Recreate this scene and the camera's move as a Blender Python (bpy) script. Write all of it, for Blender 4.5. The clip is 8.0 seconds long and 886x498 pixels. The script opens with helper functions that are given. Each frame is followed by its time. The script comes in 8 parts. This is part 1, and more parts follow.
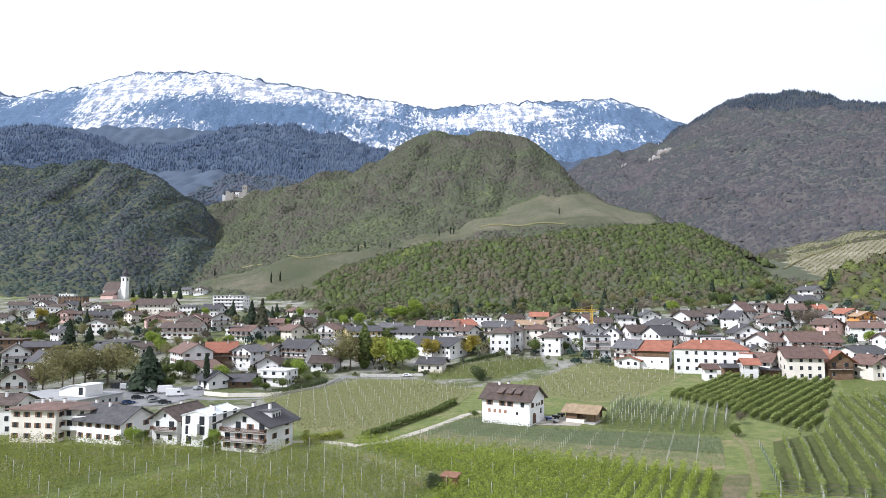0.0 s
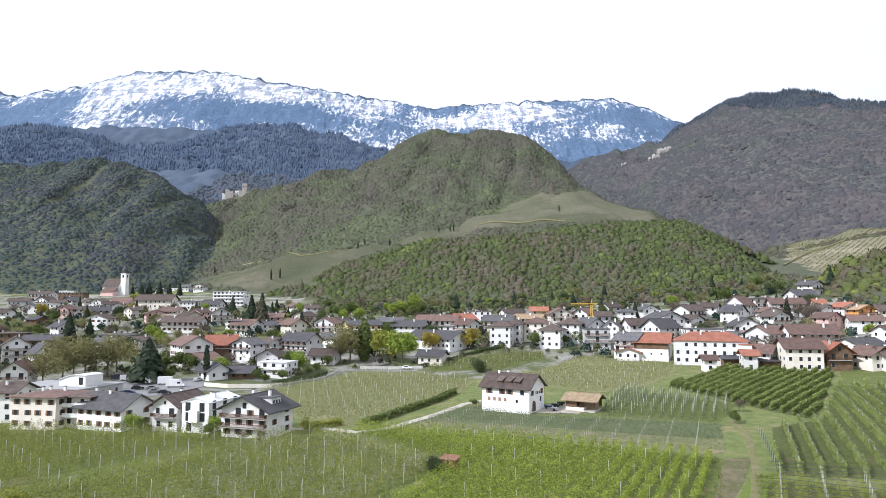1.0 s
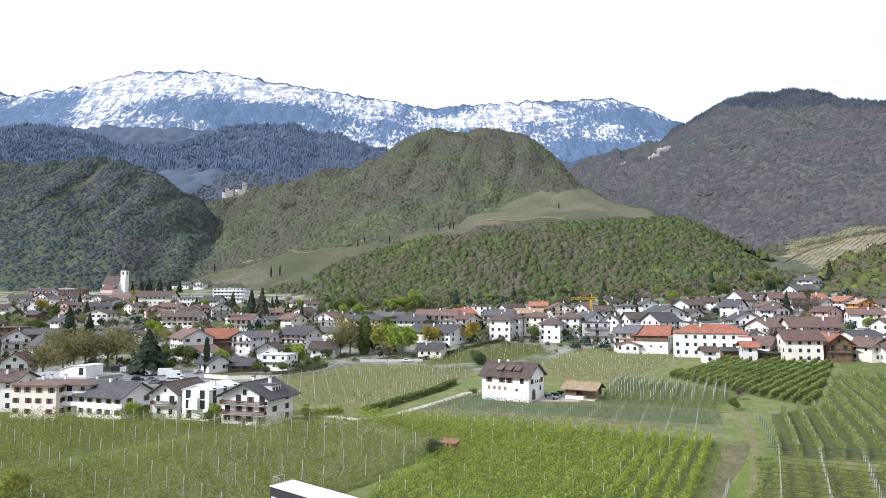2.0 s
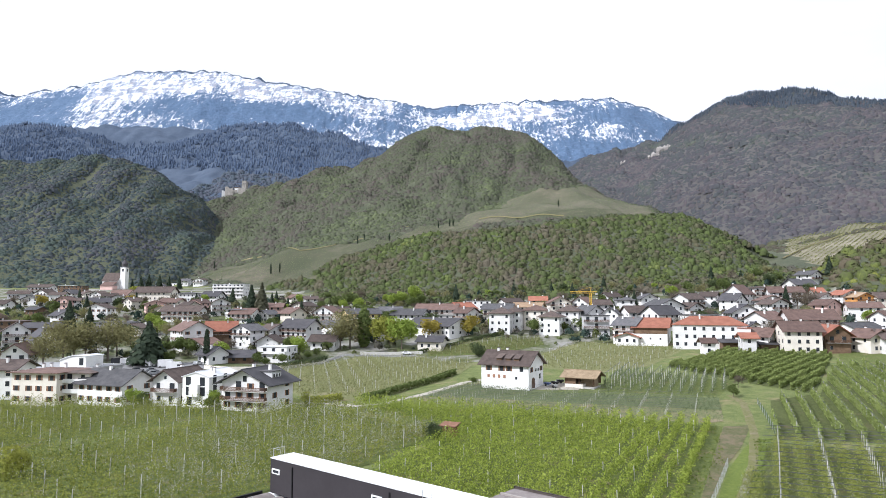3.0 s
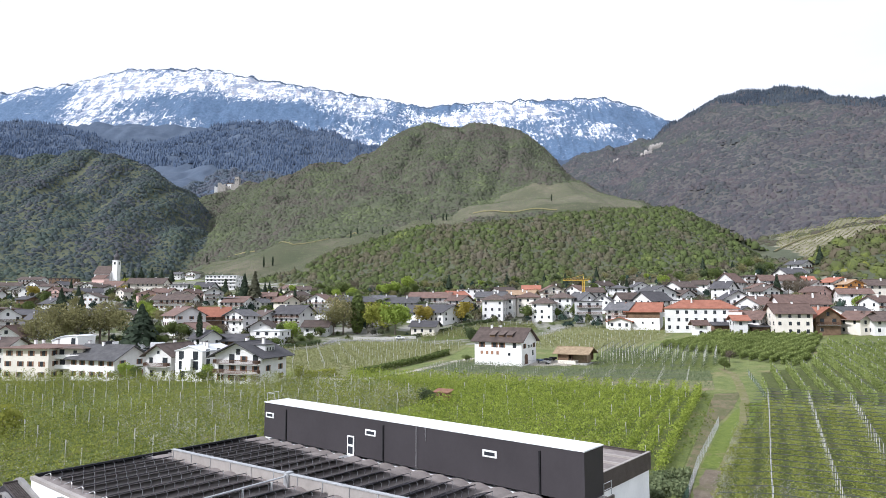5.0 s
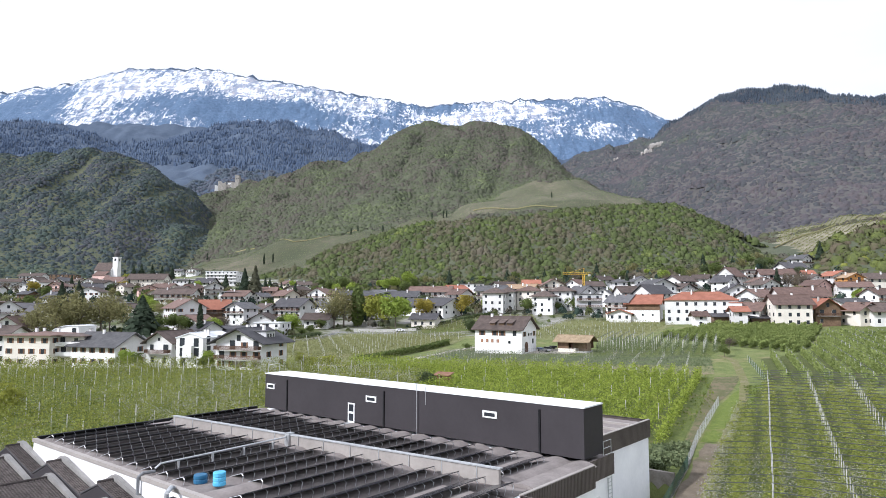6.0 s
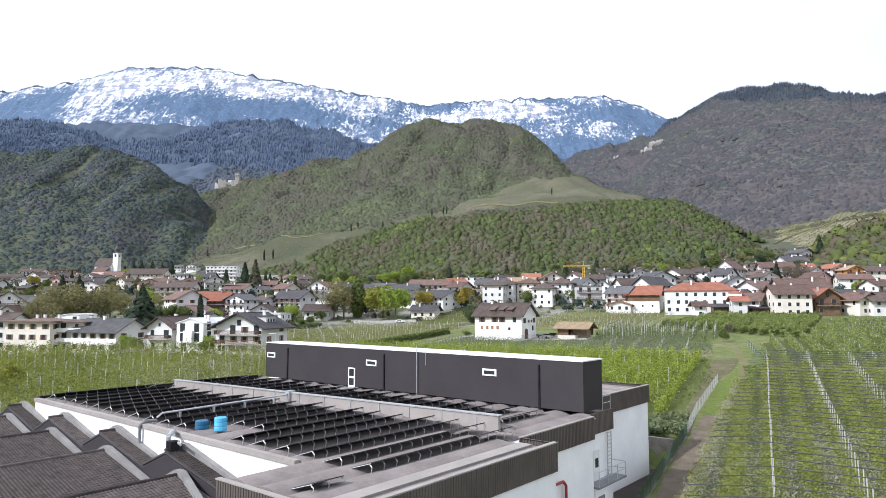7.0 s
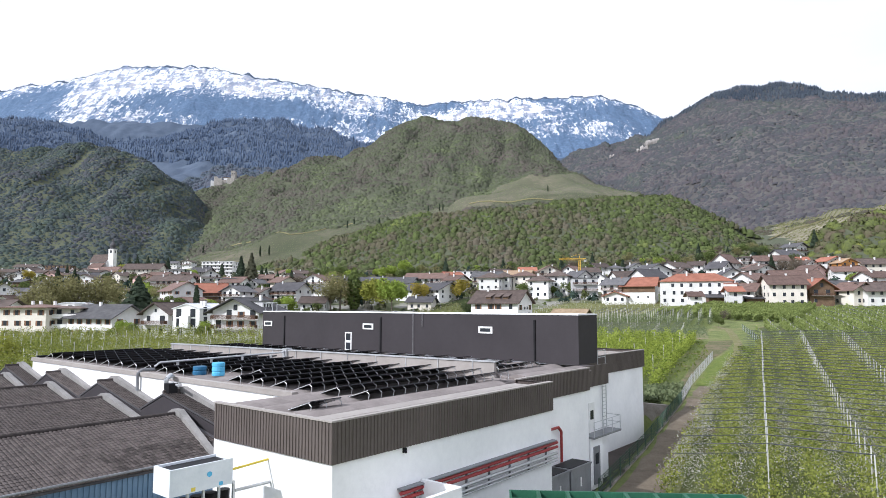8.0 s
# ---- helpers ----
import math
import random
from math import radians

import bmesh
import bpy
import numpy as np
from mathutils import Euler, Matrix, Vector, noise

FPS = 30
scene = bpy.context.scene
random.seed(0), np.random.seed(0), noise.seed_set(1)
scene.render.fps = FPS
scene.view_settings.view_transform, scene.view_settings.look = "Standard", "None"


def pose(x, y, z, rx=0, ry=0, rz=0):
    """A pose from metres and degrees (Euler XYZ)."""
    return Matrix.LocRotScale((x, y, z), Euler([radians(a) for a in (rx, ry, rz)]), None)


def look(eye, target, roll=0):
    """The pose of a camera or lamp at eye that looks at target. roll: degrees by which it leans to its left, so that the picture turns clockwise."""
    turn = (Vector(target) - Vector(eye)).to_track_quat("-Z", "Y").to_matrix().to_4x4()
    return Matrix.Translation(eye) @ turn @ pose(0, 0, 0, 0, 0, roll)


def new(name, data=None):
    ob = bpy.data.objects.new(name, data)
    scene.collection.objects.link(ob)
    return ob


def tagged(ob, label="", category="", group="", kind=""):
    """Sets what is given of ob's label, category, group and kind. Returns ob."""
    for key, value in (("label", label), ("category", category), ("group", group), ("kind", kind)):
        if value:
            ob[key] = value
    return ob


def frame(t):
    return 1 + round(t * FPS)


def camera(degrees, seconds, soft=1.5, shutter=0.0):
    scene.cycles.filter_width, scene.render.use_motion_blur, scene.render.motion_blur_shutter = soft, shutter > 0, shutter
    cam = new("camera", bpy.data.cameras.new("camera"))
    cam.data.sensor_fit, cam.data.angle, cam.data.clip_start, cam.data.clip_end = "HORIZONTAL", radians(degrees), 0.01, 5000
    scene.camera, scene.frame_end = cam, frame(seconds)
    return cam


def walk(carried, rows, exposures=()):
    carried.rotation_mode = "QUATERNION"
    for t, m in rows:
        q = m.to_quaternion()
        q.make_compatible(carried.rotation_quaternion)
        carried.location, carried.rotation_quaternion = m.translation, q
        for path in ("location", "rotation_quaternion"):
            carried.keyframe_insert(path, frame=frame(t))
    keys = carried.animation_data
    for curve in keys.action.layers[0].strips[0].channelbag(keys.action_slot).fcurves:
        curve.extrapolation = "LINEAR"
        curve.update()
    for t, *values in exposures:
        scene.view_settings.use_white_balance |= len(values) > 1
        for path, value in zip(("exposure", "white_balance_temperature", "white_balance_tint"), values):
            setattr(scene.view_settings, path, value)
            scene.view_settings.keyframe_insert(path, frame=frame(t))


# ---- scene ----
cam = camera(68.4, 8.0, 0.65)
PATH = [
    (0.0, pose(0.00, 0.00, 42.88, 94.88, 0, 1.08)), (0.5, pose(0.01, 0.02, 41.22, 94.88, 0, 1.075)),
    (1.0, pose(0.01, 0.07, 39.54, 94.89, 0, 1.065)), (1.5, pose(0.00, 0.09, 37.89, 94.92, 0, 1.06)),
    (3.0, pose(-0.02, 0.03, 32.99, 94.94, 0, 1.02)), (3.5, pose(-0.02, 0.05, 31.36, 94.94, 0, 1.005)),
    (4.0, pose(-0.02, 0.09, 29.73, 94.92, 0, 0.69)), (4.5, pose(-0.05, 0.11, 28.11, 94.92, 0, 0.425)),
    (6.0, pose(-0.06, 0.13, 23.13, 94.93, 0, 0.45)), (6.5, pose(-0.06, 0.13, 21.37, 94.91, 0, 0.455)),
    (7.0, pose(-0.06, 0.18, 19.55, 94.88, 0, 0.45)), (7.5, pose(-0.07, 0.18, 17.74, 94.86, 0, 0.33)),
    (8.0, pose(-0.07, 0.14, 15.88, 94.87, 0, 0.12)),
]
walk(cam, PATH, [(0.0, 0.1, 5800, 13), (8.0, 0.1, 5800, 13)])

# ---- world and sun ----
SUN_AZIMUTH, SUN_HEIGHT = radians(238), radians(38)
world = bpy.data.worlds.new("world")
scene.world = world
world.use_nodes = True
wn = world.node_tree
sky = wn.nodes.new("ShaderNodeTexSky")
sky.sky_type, sky.sun_disc = "NISHITA", False
sky.sun_elevation, sky.sun_rotation = SUN_HEIGHT, SUN_AZIMUTH
sky.air_density, sky.dust_density = 1.0, 2.0
# thin bright cloud over a pale sky
veil = wn.nodes.new("ShaderNodeTexNoise")
veil.inputs["Scale"].default_value, veil.inputs["Detail"].default_value = 2.2, 5.0
spread = wn.nodes.new("ShaderNodeMapping")
spread.inputs["Scale"].default_value = (1.0, 1.0, 3.0)
wn.links.new(wn.nodes.new("ShaderNodeTexCoord").outputs["Generated"], spread.inputs[0])
wn.links.new(spread.outputs[0], veil.inputs["Vector"])
cover = wn.nodes.new("ShaderNodeMapRange")
cover.inputs["From Min"].default_value, cover.inputs["From Max"].default_value = 0.25, 0.55
cover.inputs["To Min"].default_value, cover.inputs["To Max"].default_value = 0.78, 0.97
wn.links.new(veil.outputs["Fac"], cover.inputs["Value"])
clouds = wn.nodes.new("ShaderNodeMix")
clouds.data_type = "RGBA"
clouds.inputs[7].default_value = (10.9, 10.9, 11.0, 1)
wn.links.new(cover.outputs[0], clouds.inputs[0])
wn.links.new(sky.outputs[0], clouds.inputs[6])
wn.links.new(clouds.outputs[2], wn.nodes["Background"].inputs[0])
wn.nodes["Background"].inputs[1].default_value = 0.1
sun = new("sun", bpy.data.lights.new("sun", "SUN"))
sun.data.energy, sun.data.angle, sun.data.color = 4.4, radians(1.0), (1.0, 0.95, 0.87)
sun_way = Vector((math.sin(SUN_AZIMUTH) * math.cos(SUN_HEIGHT), math.cos(SUN_AZIMUTH) * math.cos(SUN_HEIGHT), math.sin(SUN_HEIGHT)))
sun.matrix_world = look(sun_way * 300, (0, 0, 0))

# ---- terrain ----
VALLEY_X = (-400.0, -130.0, -40.0, 30.0, 110.0, 250.0)
VALLEY_Y = (-100.0, 40.0, 75.0, 110.0, 150.0, 200.0, 270.0, 320.0, 420.0, 520.0, 650.0)
VALLEY_Z = np.array((
    (2, 3, 5, 6, 6, 7, 10, 15, 25, 36, 50),
    (2, 3, 5, 5.5, 5.8, 6.8, 11, 17, 28, 39, 52),
    (2, 2, 4.5, 6, 7.3, 8, 8.6, 15, 30, 42, 62),
    (2, 2, 4.2, 6.5, 8.3, 10.3, 12.5, 18.5, 33, 44, 62),
    (2, 2, 5, 8, 10.5, 12.5, 16, 22, 38, 48, 62),
    (2, 2, 5, 8.5, 11.5, 14, 20, 28, 48, 58, 72)), float)


def smooth(t):
    return t * t * (3 - 2 * t)


def valley(x, y):
    """The gently rising valley floor."""
    x, y = np.clip(x, VALLEY_X[0], VALLEY_X[-1]), np.clip(y, VALLEY_Y[0], VALLEY_Y[-1])
    i = np.clip(np.searchsorted(VALLEY_X, x) - 1, 0, len(VALLEY_X) - 2)
    j = np.clip(np.searchsorted(VALLEY_Y, y) - 1, 0, len(VALLEY_Y) - 2)
    gx, gy = np.array(VALLEY_X), np.array(VALLEY_Y)
    a = smooth((x - gx[i]) / (gx[i + 1] - gx[i]))
    b = (y - gy[j]) / (gy[j + 1] - gy[j])
    z = VALLEY_Z
    return (z[i, j] * (1 - a) + z[i + 1, j] * a) * (1 - b) + (z[i, j + 1] * (1 - a) + z[i + 1, j + 1] * a) * b


# each ridge: its crest as x, y, z and how steeply its near and far sides fall
RIDGES = {
    "snow": (((-5200, 4500, 1460), (-3261, 4500, 1568), (-3098, 4500, 1516), (-3017, 4500, 1553), (-2651, 4500, 1595), (-2447, 4500, 1655), (-2325, 4500, 1689), (-1959, 4500, 1705), (-1674, 4500, 1695), (-1430, 4500, 1647), (-819, 4500, 1539), (-412, 4500, 1470), (-148, 4500, 1421), (-5, 4500, 1437), (402, 4500, 1461), (809, 4500, 1472), (1094, 4500, 1489), (1338, 4500, 1412), (1541, 4500, 1326), (1745, 4500, 1252), (3500, 4500, 1130), (5200, 4500, 1030)), 0.95, 0.7),
    "blue": (((-5000, 3500, 960), (-2714, 3500, 978), (-2524, 3500, 1000), (-2304, 3500, 1034), (-2145, 3500, 1017), (-1925, 3450, 946), (-1710, 3400, 864), (-1500, 3450, 760), (-1488, 3600, 885), (-1367, 3700, 1015), (-1169, 3700, 1080), (-938, 3700, 1078), (-655, 3600, 985), (-388, 3500, 882), (-100, 3450, 780), (300, 3400, 650), (2500, 3300, 450), (5000, 3300, 550)), 0.4, 0.4),
    "left": (((-2600, 1250, 420), (-1300, 1130, 300), (-790, 1100, 279), (-715, 1100, 275), (-679, 1130, 291), (-608, 1130, 294), (-532, 1100, 278), (-474, 1060, 245), (-428, 1020, 205), (-381, 960, 160)), 0.55, 0.5),
    "castle": (((-430, 1290, 262), (-360, 1260, 262), (-281, 1210, 268), (-196, 1200, 306), (-112, 1200, 318), (-69, 1200, 335), (-16, 1200, 371), (47, 1200, 369), (121, 1200, 358), (147, 1200, 349), (163, 1200, 330), (189, 1200, 290), (204, 1200, 262)), 0.62, 0.5),
    "shelf": (((-190, 760, 97), (-90, 775, 115), (-3, 792, 139), (72, 850, 170), (120, 890, 196), (153, 895, 206), (173, 880, 195), (202, 860, 175), (237, 840, 156), (260, 760, 128), (262, 700, 97)), 0.42, 0.3),
    "knoll": (((-165, 600, 50), (-120, 620, 70), (-88, 622, 83), (-24, 610, 99), (47, 590, 101), (126, 600, 112), (207, 610, 117), (221, 600, 95), (236, 595, 66)), 0.80, 0.5),
    "right": (((334, 2000, 455), (450, 1970, 500), (544, 1950, 515), (625, 1920, 528), (690, 1890, 574), (786, 1850, 630), (896, 1814, 637), (1013, 1800, 605), (1148, 1750, 582), (2000, 1600, 640), (4000, 1400, 800)), 0.44, 0.4),
    "spur": (((1400, 1300, 560), (836, 1150, 339), (730, 1100, 293), (633, 1050, 251), (550, 1000, 197), (477, 930, 140), (424, 880, 112)), 0.5, 0.5),
    "terrace": (((384, 815, 92), (431, 790, 112), (499, 760, 128), (640, 740, 165)), 0.22, 0.4),
    "corner": (((520, 480, 125), (330, 450, 86), (282, 430, 73), (263, 430, 58), (252, 428, 46)), 0.6, 0.6),
}


# hills whose eastern or western end breaks off more steeply
STEEP_ENDS = {"castle": (1.9, 0.0), "shelf": (0.35, 0.0), "left": (0.9, 0.0), "right": (0.0, 0.4), "blue": (0.25, 0.25)}


def wave(x, y, size, seed):
    """Smooth noise from a few sines, between -1 and 1."""
    rng = np.random.RandomState(seed)
    total = 0
    for k in range(7):
        a, p = rng.uniform(0, 2 * math.pi, 2)
        q = rng.uniform(0.6, 1.7) / size
        total = total + np.sin((x * math.cos(a) + y * math.sin(a)) * q * 2 * math.pi + p + 1.3 * np.sin((y * math.cos(a) - x * math.sin(a)) * q * 2.3 + p))
    return total / 4.2


def ridge(x, y, name):
    crest, near, far = RIDGES[name]
    best = np.full(np.shape(x), -1e9)
    for (ax, ay, az), (bx, by, bz) in zip(crest, crest[1:]):
        dx, dy = bx - ax, by - ay
        t = np.clip(((x - ax) * dx + (y - ay) * dy) / (dx * dx + dy * dy), 0, 1)
        px, py = x - ax - t * dx, y - ay - t * dy
        d = np.sqrt(px * px + py * py)
        fall = np.where(py < 0, near, far)
        if name in STEEP_ENDS:
            east, west = STEEP_ENDS[name]
            u = px / (d + 1e-6)
            fall = fall + np.where(u > 0, east, west) * u * u
        best = np.maximum(best, az + t * (bz - az) - fall * (np.sqrt(d * d + 15 * 15) - 15))
    return best


def height(x, y):
    """The height of the ground at x, y."""
    x, y = np.asarray(x, float), np.asarray(y, float)
    z = valley(x, y)
    for name in RIDGES:
        r = ridge(x, y, name)
        k = 6.0 if name in ("knoll", "corner") else 10.0 if name in ("shelf", "castle", "left", "spur", "terrace") else 25.0
        # soft maximum
        h = np.clip(0.5 + 0.5 * (r - z) / k, 0, 1)
        z = z * (1 - h) + r * h + k * h * (1 - h) * 0.5
    # the hall stands on a level yard, cut into the slope up to the fence
    beside = ((x - 10) * 43 - (y - 46) * 23) / 48.8
    along = 0.629 * x + 0.777 * y
    cut = smooth(np.clip((0.2 - beside) / 1.3, 0, 1)) * smooth(np.clip((73.2 - along) / 1.2, 0, 1)) * smooth(np.clip((52 + 43 * smooth(np.clip((24 - along) / 8.0, 0, 1)) + beside) / 4.0, 0, 1))
    z = z * (1 - cut) + np.minimum(z, 1.8) * cut
    far = np.clip((y - 640) / 300, 0, 1)
    ravine = 1 - np.abs(wave(x, 0.45 * y, 210, 6)) * 1.6
    z = z + far * (9 * wave(x, y, 170, 3) + 7 * wave(x, y, 75, 4) - 8 * np.clip(ravine, 0, 1) ** 2) + np.clip((y - 1500) / 1500, 0, 1) * 16 * wave(x, y, 420, 5) * np.clip((4300 - y) / 300, 0, 1)
    return z


def height_at(x, y):
    return float(height(np.array([x]), np.array([y]))[0])


# ---- materials ----
def material(name, rough=0.9, metal=0.0):
    m = bpy.data.materials.new(name)
    m.use_nodes = True
    b = m.node_tree.nodes["Principled BSDF"]
    b.inputs["Roughness"].default_value, b.inputs["Metallic"].default_value = rough, metal
    b.inputs["Specular IOR Level"].default_value = 0.3
    return m, m.node_tree, b


def coords(nt, stretch=(1, 1, 1), turn=(0, 0, 0), local=False):
    """World or object coordinates, stretched."""
    if local:
        src = nt.nodes.new("ShaderNodeTexCoord").outputs["Object"]
    else:
        src = nt.nodes.new("ShaderNodeNewGeometry").outputs["Position"]
    m = nt.nodes.new("ShaderNodeMapping")
    m.inputs["Scale"].default_value, m.inputs["Rotation"].default_value = stretch, turn
    nt.links.new(src, m.inputs[0])
    return m.outputs[0]


def noise_tex(nt, vector, scale, detail=4.0, rough=0.6):
    n = nt.nodes.new("ShaderNodeTexNoise")
    n.inputs["Scale"].default_value, n.inputs["Detail"].default_value, n.inputs["Roughness"].default_value = scale, detail, rough
    nt.links.new(vector, n.inputs["Vector"])
    return n.outputs["Fac"]


def ramp(nt, fac, *stops):
    r = nt.nodes.new("ShaderNodeValToRGB")
    e = r.color_ramp.elements
    while len(e) < len(stops):
        e.new(0.5)
    for el, (p, c) in zip(e, stops):
        el.position, el.color = p, (*c, 1) if len(c) == 3 else c
    nt.links.new(fac, r.inputs[0])
    return r.outputs[0]


def mix(nt, fac, a, b, mode="MIX"):
    m = nt.nodes.new("ShaderNodeMix")
    m.data_type, m.blend_type = "RGBA", mode
    for sock, v in ((m.inputs[0], fac), (m.inputs[6], a), (m.inputs[7], b)):
        if isinstance(v, (int, float)):
            sock.default_value = v
        elif isinstance(v, tuple):
            sock.default_value = (*v, 1)
        else:
            nt.links.new(v, sock)
    return m.outputs[2]


def maths(nt, op, a, b=0.0, clamp=False):
    m = nt.nodes.new("ShaderNodeMath")
    m.operation, m.use_clamp = op, clamp
    for sock, v in ((m.inputs[0], a), (m.inputs[1], b)):
        if isinstance(v, (int, float)):
            sock.default_value = v
        else:
            nt.links.new(v, sock)
    return m.outputs[0]


def bump(nt, bsdf, fac, strength=0.3, distance=0.05):
    b = nt.nodes.new("ShaderNodeBump")
    b.inputs["Strength"].default_value, b.inputs["Distance"].default_value = strength, distance
    nt.links.new(fac, b.inputs["Height"])
    nt.links.new(b.outputs[0], bsdf.inputs["Normal"])


def plain(name, dark, light, size=1.0, rough=0.9, metal=0.0, relief=0.3, stretch=(1, 1, 1), vary=0.0, grain=None, local=False):
    """A surface with stains at one scale and grain at a finer one; vary: random shift from thing to thing."""
    m, nt, b = material(name, rough, metal)
    v = coords(nt, stretch, local=local)
    big, fine = noise_tex(nt, v, 1.0 / size, 3), noise_tex(nt, v, (grain or 9.0) / size, 5, 0.7)
    f = maths(nt, "ADD", maths(nt, "MULTIPLY", big, 0.65), maths(nt, "MULTIPLY", fine, 0.35))
    col = ramp(nt, f, (0.32, dark), (0.66, light))
    if vary:
        info = nt.nodes.new("ShaderNodeObjectInfo")
        hsv = nt.nodes.new("ShaderNodeHueSaturation")
        k = maths(nt, "ADD", maths(nt, "MULTIPLY", info.outputs["Random"], 2 * vary), 1 - vary)
        nt.links.new(k, hsv.inputs["Value"])
        nt.links.new(col, hsv.inputs["Color"])
        col = hsv.outputs[0]
    nt.links.new(col, b.inputs["Base Color"])
    if relief:
        bump(nt, b, fine, relief, size * 0.03)
    return m


def foliage(name, dark, light, size=30.0):
    """Leaves: every clump takes a shade of its own, and patches differ."""
    m, nt, b = material(name, 0.75)
    rnd = nt.nodes.new("ShaderNodeNewGeometry").outputs["Random Per Island"]
    patch = noise_tex(nt, coords(nt), 1.0 / size, 3)
    f = maths(nt, "ADD", maths(nt, "MULTIPLY", rnd, 0.55), maths(nt, "MULTIPLY", patch, 0.6))
    col = ramp(nt, f, (0.2, dark), (0.85, light))
    nt.links.new(col, b.inputs["Base Color"])
    b.inputs["Specular IOR Level"].default_value = 0.15
    # thin leaves let part of the light through
    glow = nt.nodes.new("ShaderNodeBsdfTranslucent")
    nt.links.new(col, glow.inputs["Color"])
    both = nt.nodes.new("ShaderNodeMixShader")
    both.inputs[0].default_value = 0.32
    nt.links.new(b.outputs[0], both.inputs[1])
    nt.links.new(glow.outputs[0], both.inputs[2])
    nt.links.new(both.outputs[0], nt.nodes["Material Output"].inputs["Surface"])
    return m


def canopy_leaves(name, size, stops):
    """A wood from afar: every crown has a shade of its own, patches differ, and leaf masses roughen the crowns."""
    m, nt, b = material(name, 0.9)
    b.inputs["Specular IOR Level"].default_value = 0.05
    v = coords(nt)
    att = nt.nodes.new("ShaderNodeAttribute")
    att.attribute_name = "tint"
    big, mid, fine = noise_tex(nt, v, 1.0 / size, 4), noise_tex(nt, v, 5.0 / size, 3), noise_tex(nt, v, 0.85, 5, 0.75)
    f = maths(nt, "ADD", maths(nt, "MULTIPLY", att.outputs["Fac"], 0.22), maths(nt, "MULTIPLY", maths(nt, "SUBTRACT", big, 0.24), 1.0))
    f = maths(nt, "ADD", f, maths(nt, "MULTIPLY", maths(nt, "SUBTRACT", mid, 0.5), 0.30))
    f = maths(nt, "ADD", f, maths(nt, "MULTIPLY", maths(nt, "SUBTRACT", fine, 0.5), 0.45))
    nt.links.new(ramp(nt, f, *stops), b.inputs["Base Color"])
    bump(nt, b, fine, 0.5, 1.0)
    return m


def snow_face():
    """A high plateau's flank: cliff bands, snow on ledges and in gullies, conifers speckling it."""
    m, nt, b = material("snow_cliff_wood", 0.9)
    v = coords(nt)
    sep = nt.nodes.new("ShaderNodeSeparateXYZ")
    nt.links.new(nt.nodes.new("ShaderNodeNewGeometry").outputs["Position"], sep.inputs[0])
    gully = noise_tex(nt, coords(nt, (1, 0.3, 0.32)), 0.030, 8, 0.76)
    ledge = noise_tex(nt, coords(nt, (0.36, 0.4, 1.4)), 0.026, 8, 0.78)
    region = noise_tex(nt, coords(nt, (0.55, 0.5, 1)), 0.0034, 3, 0.5)
    # bare rock, tan and blue-grey, streaked downwards; the blue is painted distance haze
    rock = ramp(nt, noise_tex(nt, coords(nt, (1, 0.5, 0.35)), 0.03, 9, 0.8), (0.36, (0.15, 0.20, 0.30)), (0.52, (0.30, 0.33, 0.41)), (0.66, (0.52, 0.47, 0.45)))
    cliff = maths(nt, "ADD", maths(nt, "MULTIPLY", ledge, 0.5), maths(nt, "MULTIPLY", gully, 0.5))
    snow = ramp(nt, cliff, (0.48, (0, 0, 0)), (0.53, (1, 1, 1)))
    col = mix(nt, snow, rock, (0.82, 0.85, 0.90))
    # conifers: fine upright speckle, thicker lower down and in patches
    speck = noise_tex(nt, coords(nt, (1, 0.6, 0.42)), 0.055, 5, 0.75)
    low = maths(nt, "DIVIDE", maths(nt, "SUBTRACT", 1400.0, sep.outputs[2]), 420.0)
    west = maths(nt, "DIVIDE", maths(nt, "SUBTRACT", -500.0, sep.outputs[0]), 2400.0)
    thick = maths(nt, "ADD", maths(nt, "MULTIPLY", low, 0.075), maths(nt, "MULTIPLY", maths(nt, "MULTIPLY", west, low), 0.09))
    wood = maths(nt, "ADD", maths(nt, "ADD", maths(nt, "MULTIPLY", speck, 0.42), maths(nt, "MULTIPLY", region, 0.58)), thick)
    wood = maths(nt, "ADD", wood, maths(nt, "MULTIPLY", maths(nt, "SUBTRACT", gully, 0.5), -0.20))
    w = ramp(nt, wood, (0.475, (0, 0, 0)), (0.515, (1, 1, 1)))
    # fir blue includes the haze of distance
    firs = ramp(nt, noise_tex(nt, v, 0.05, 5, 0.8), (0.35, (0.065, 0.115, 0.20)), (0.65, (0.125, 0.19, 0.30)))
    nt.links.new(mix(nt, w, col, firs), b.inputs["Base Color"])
    bump(nt, b, cliff, 0.9, 30.0)
    return m


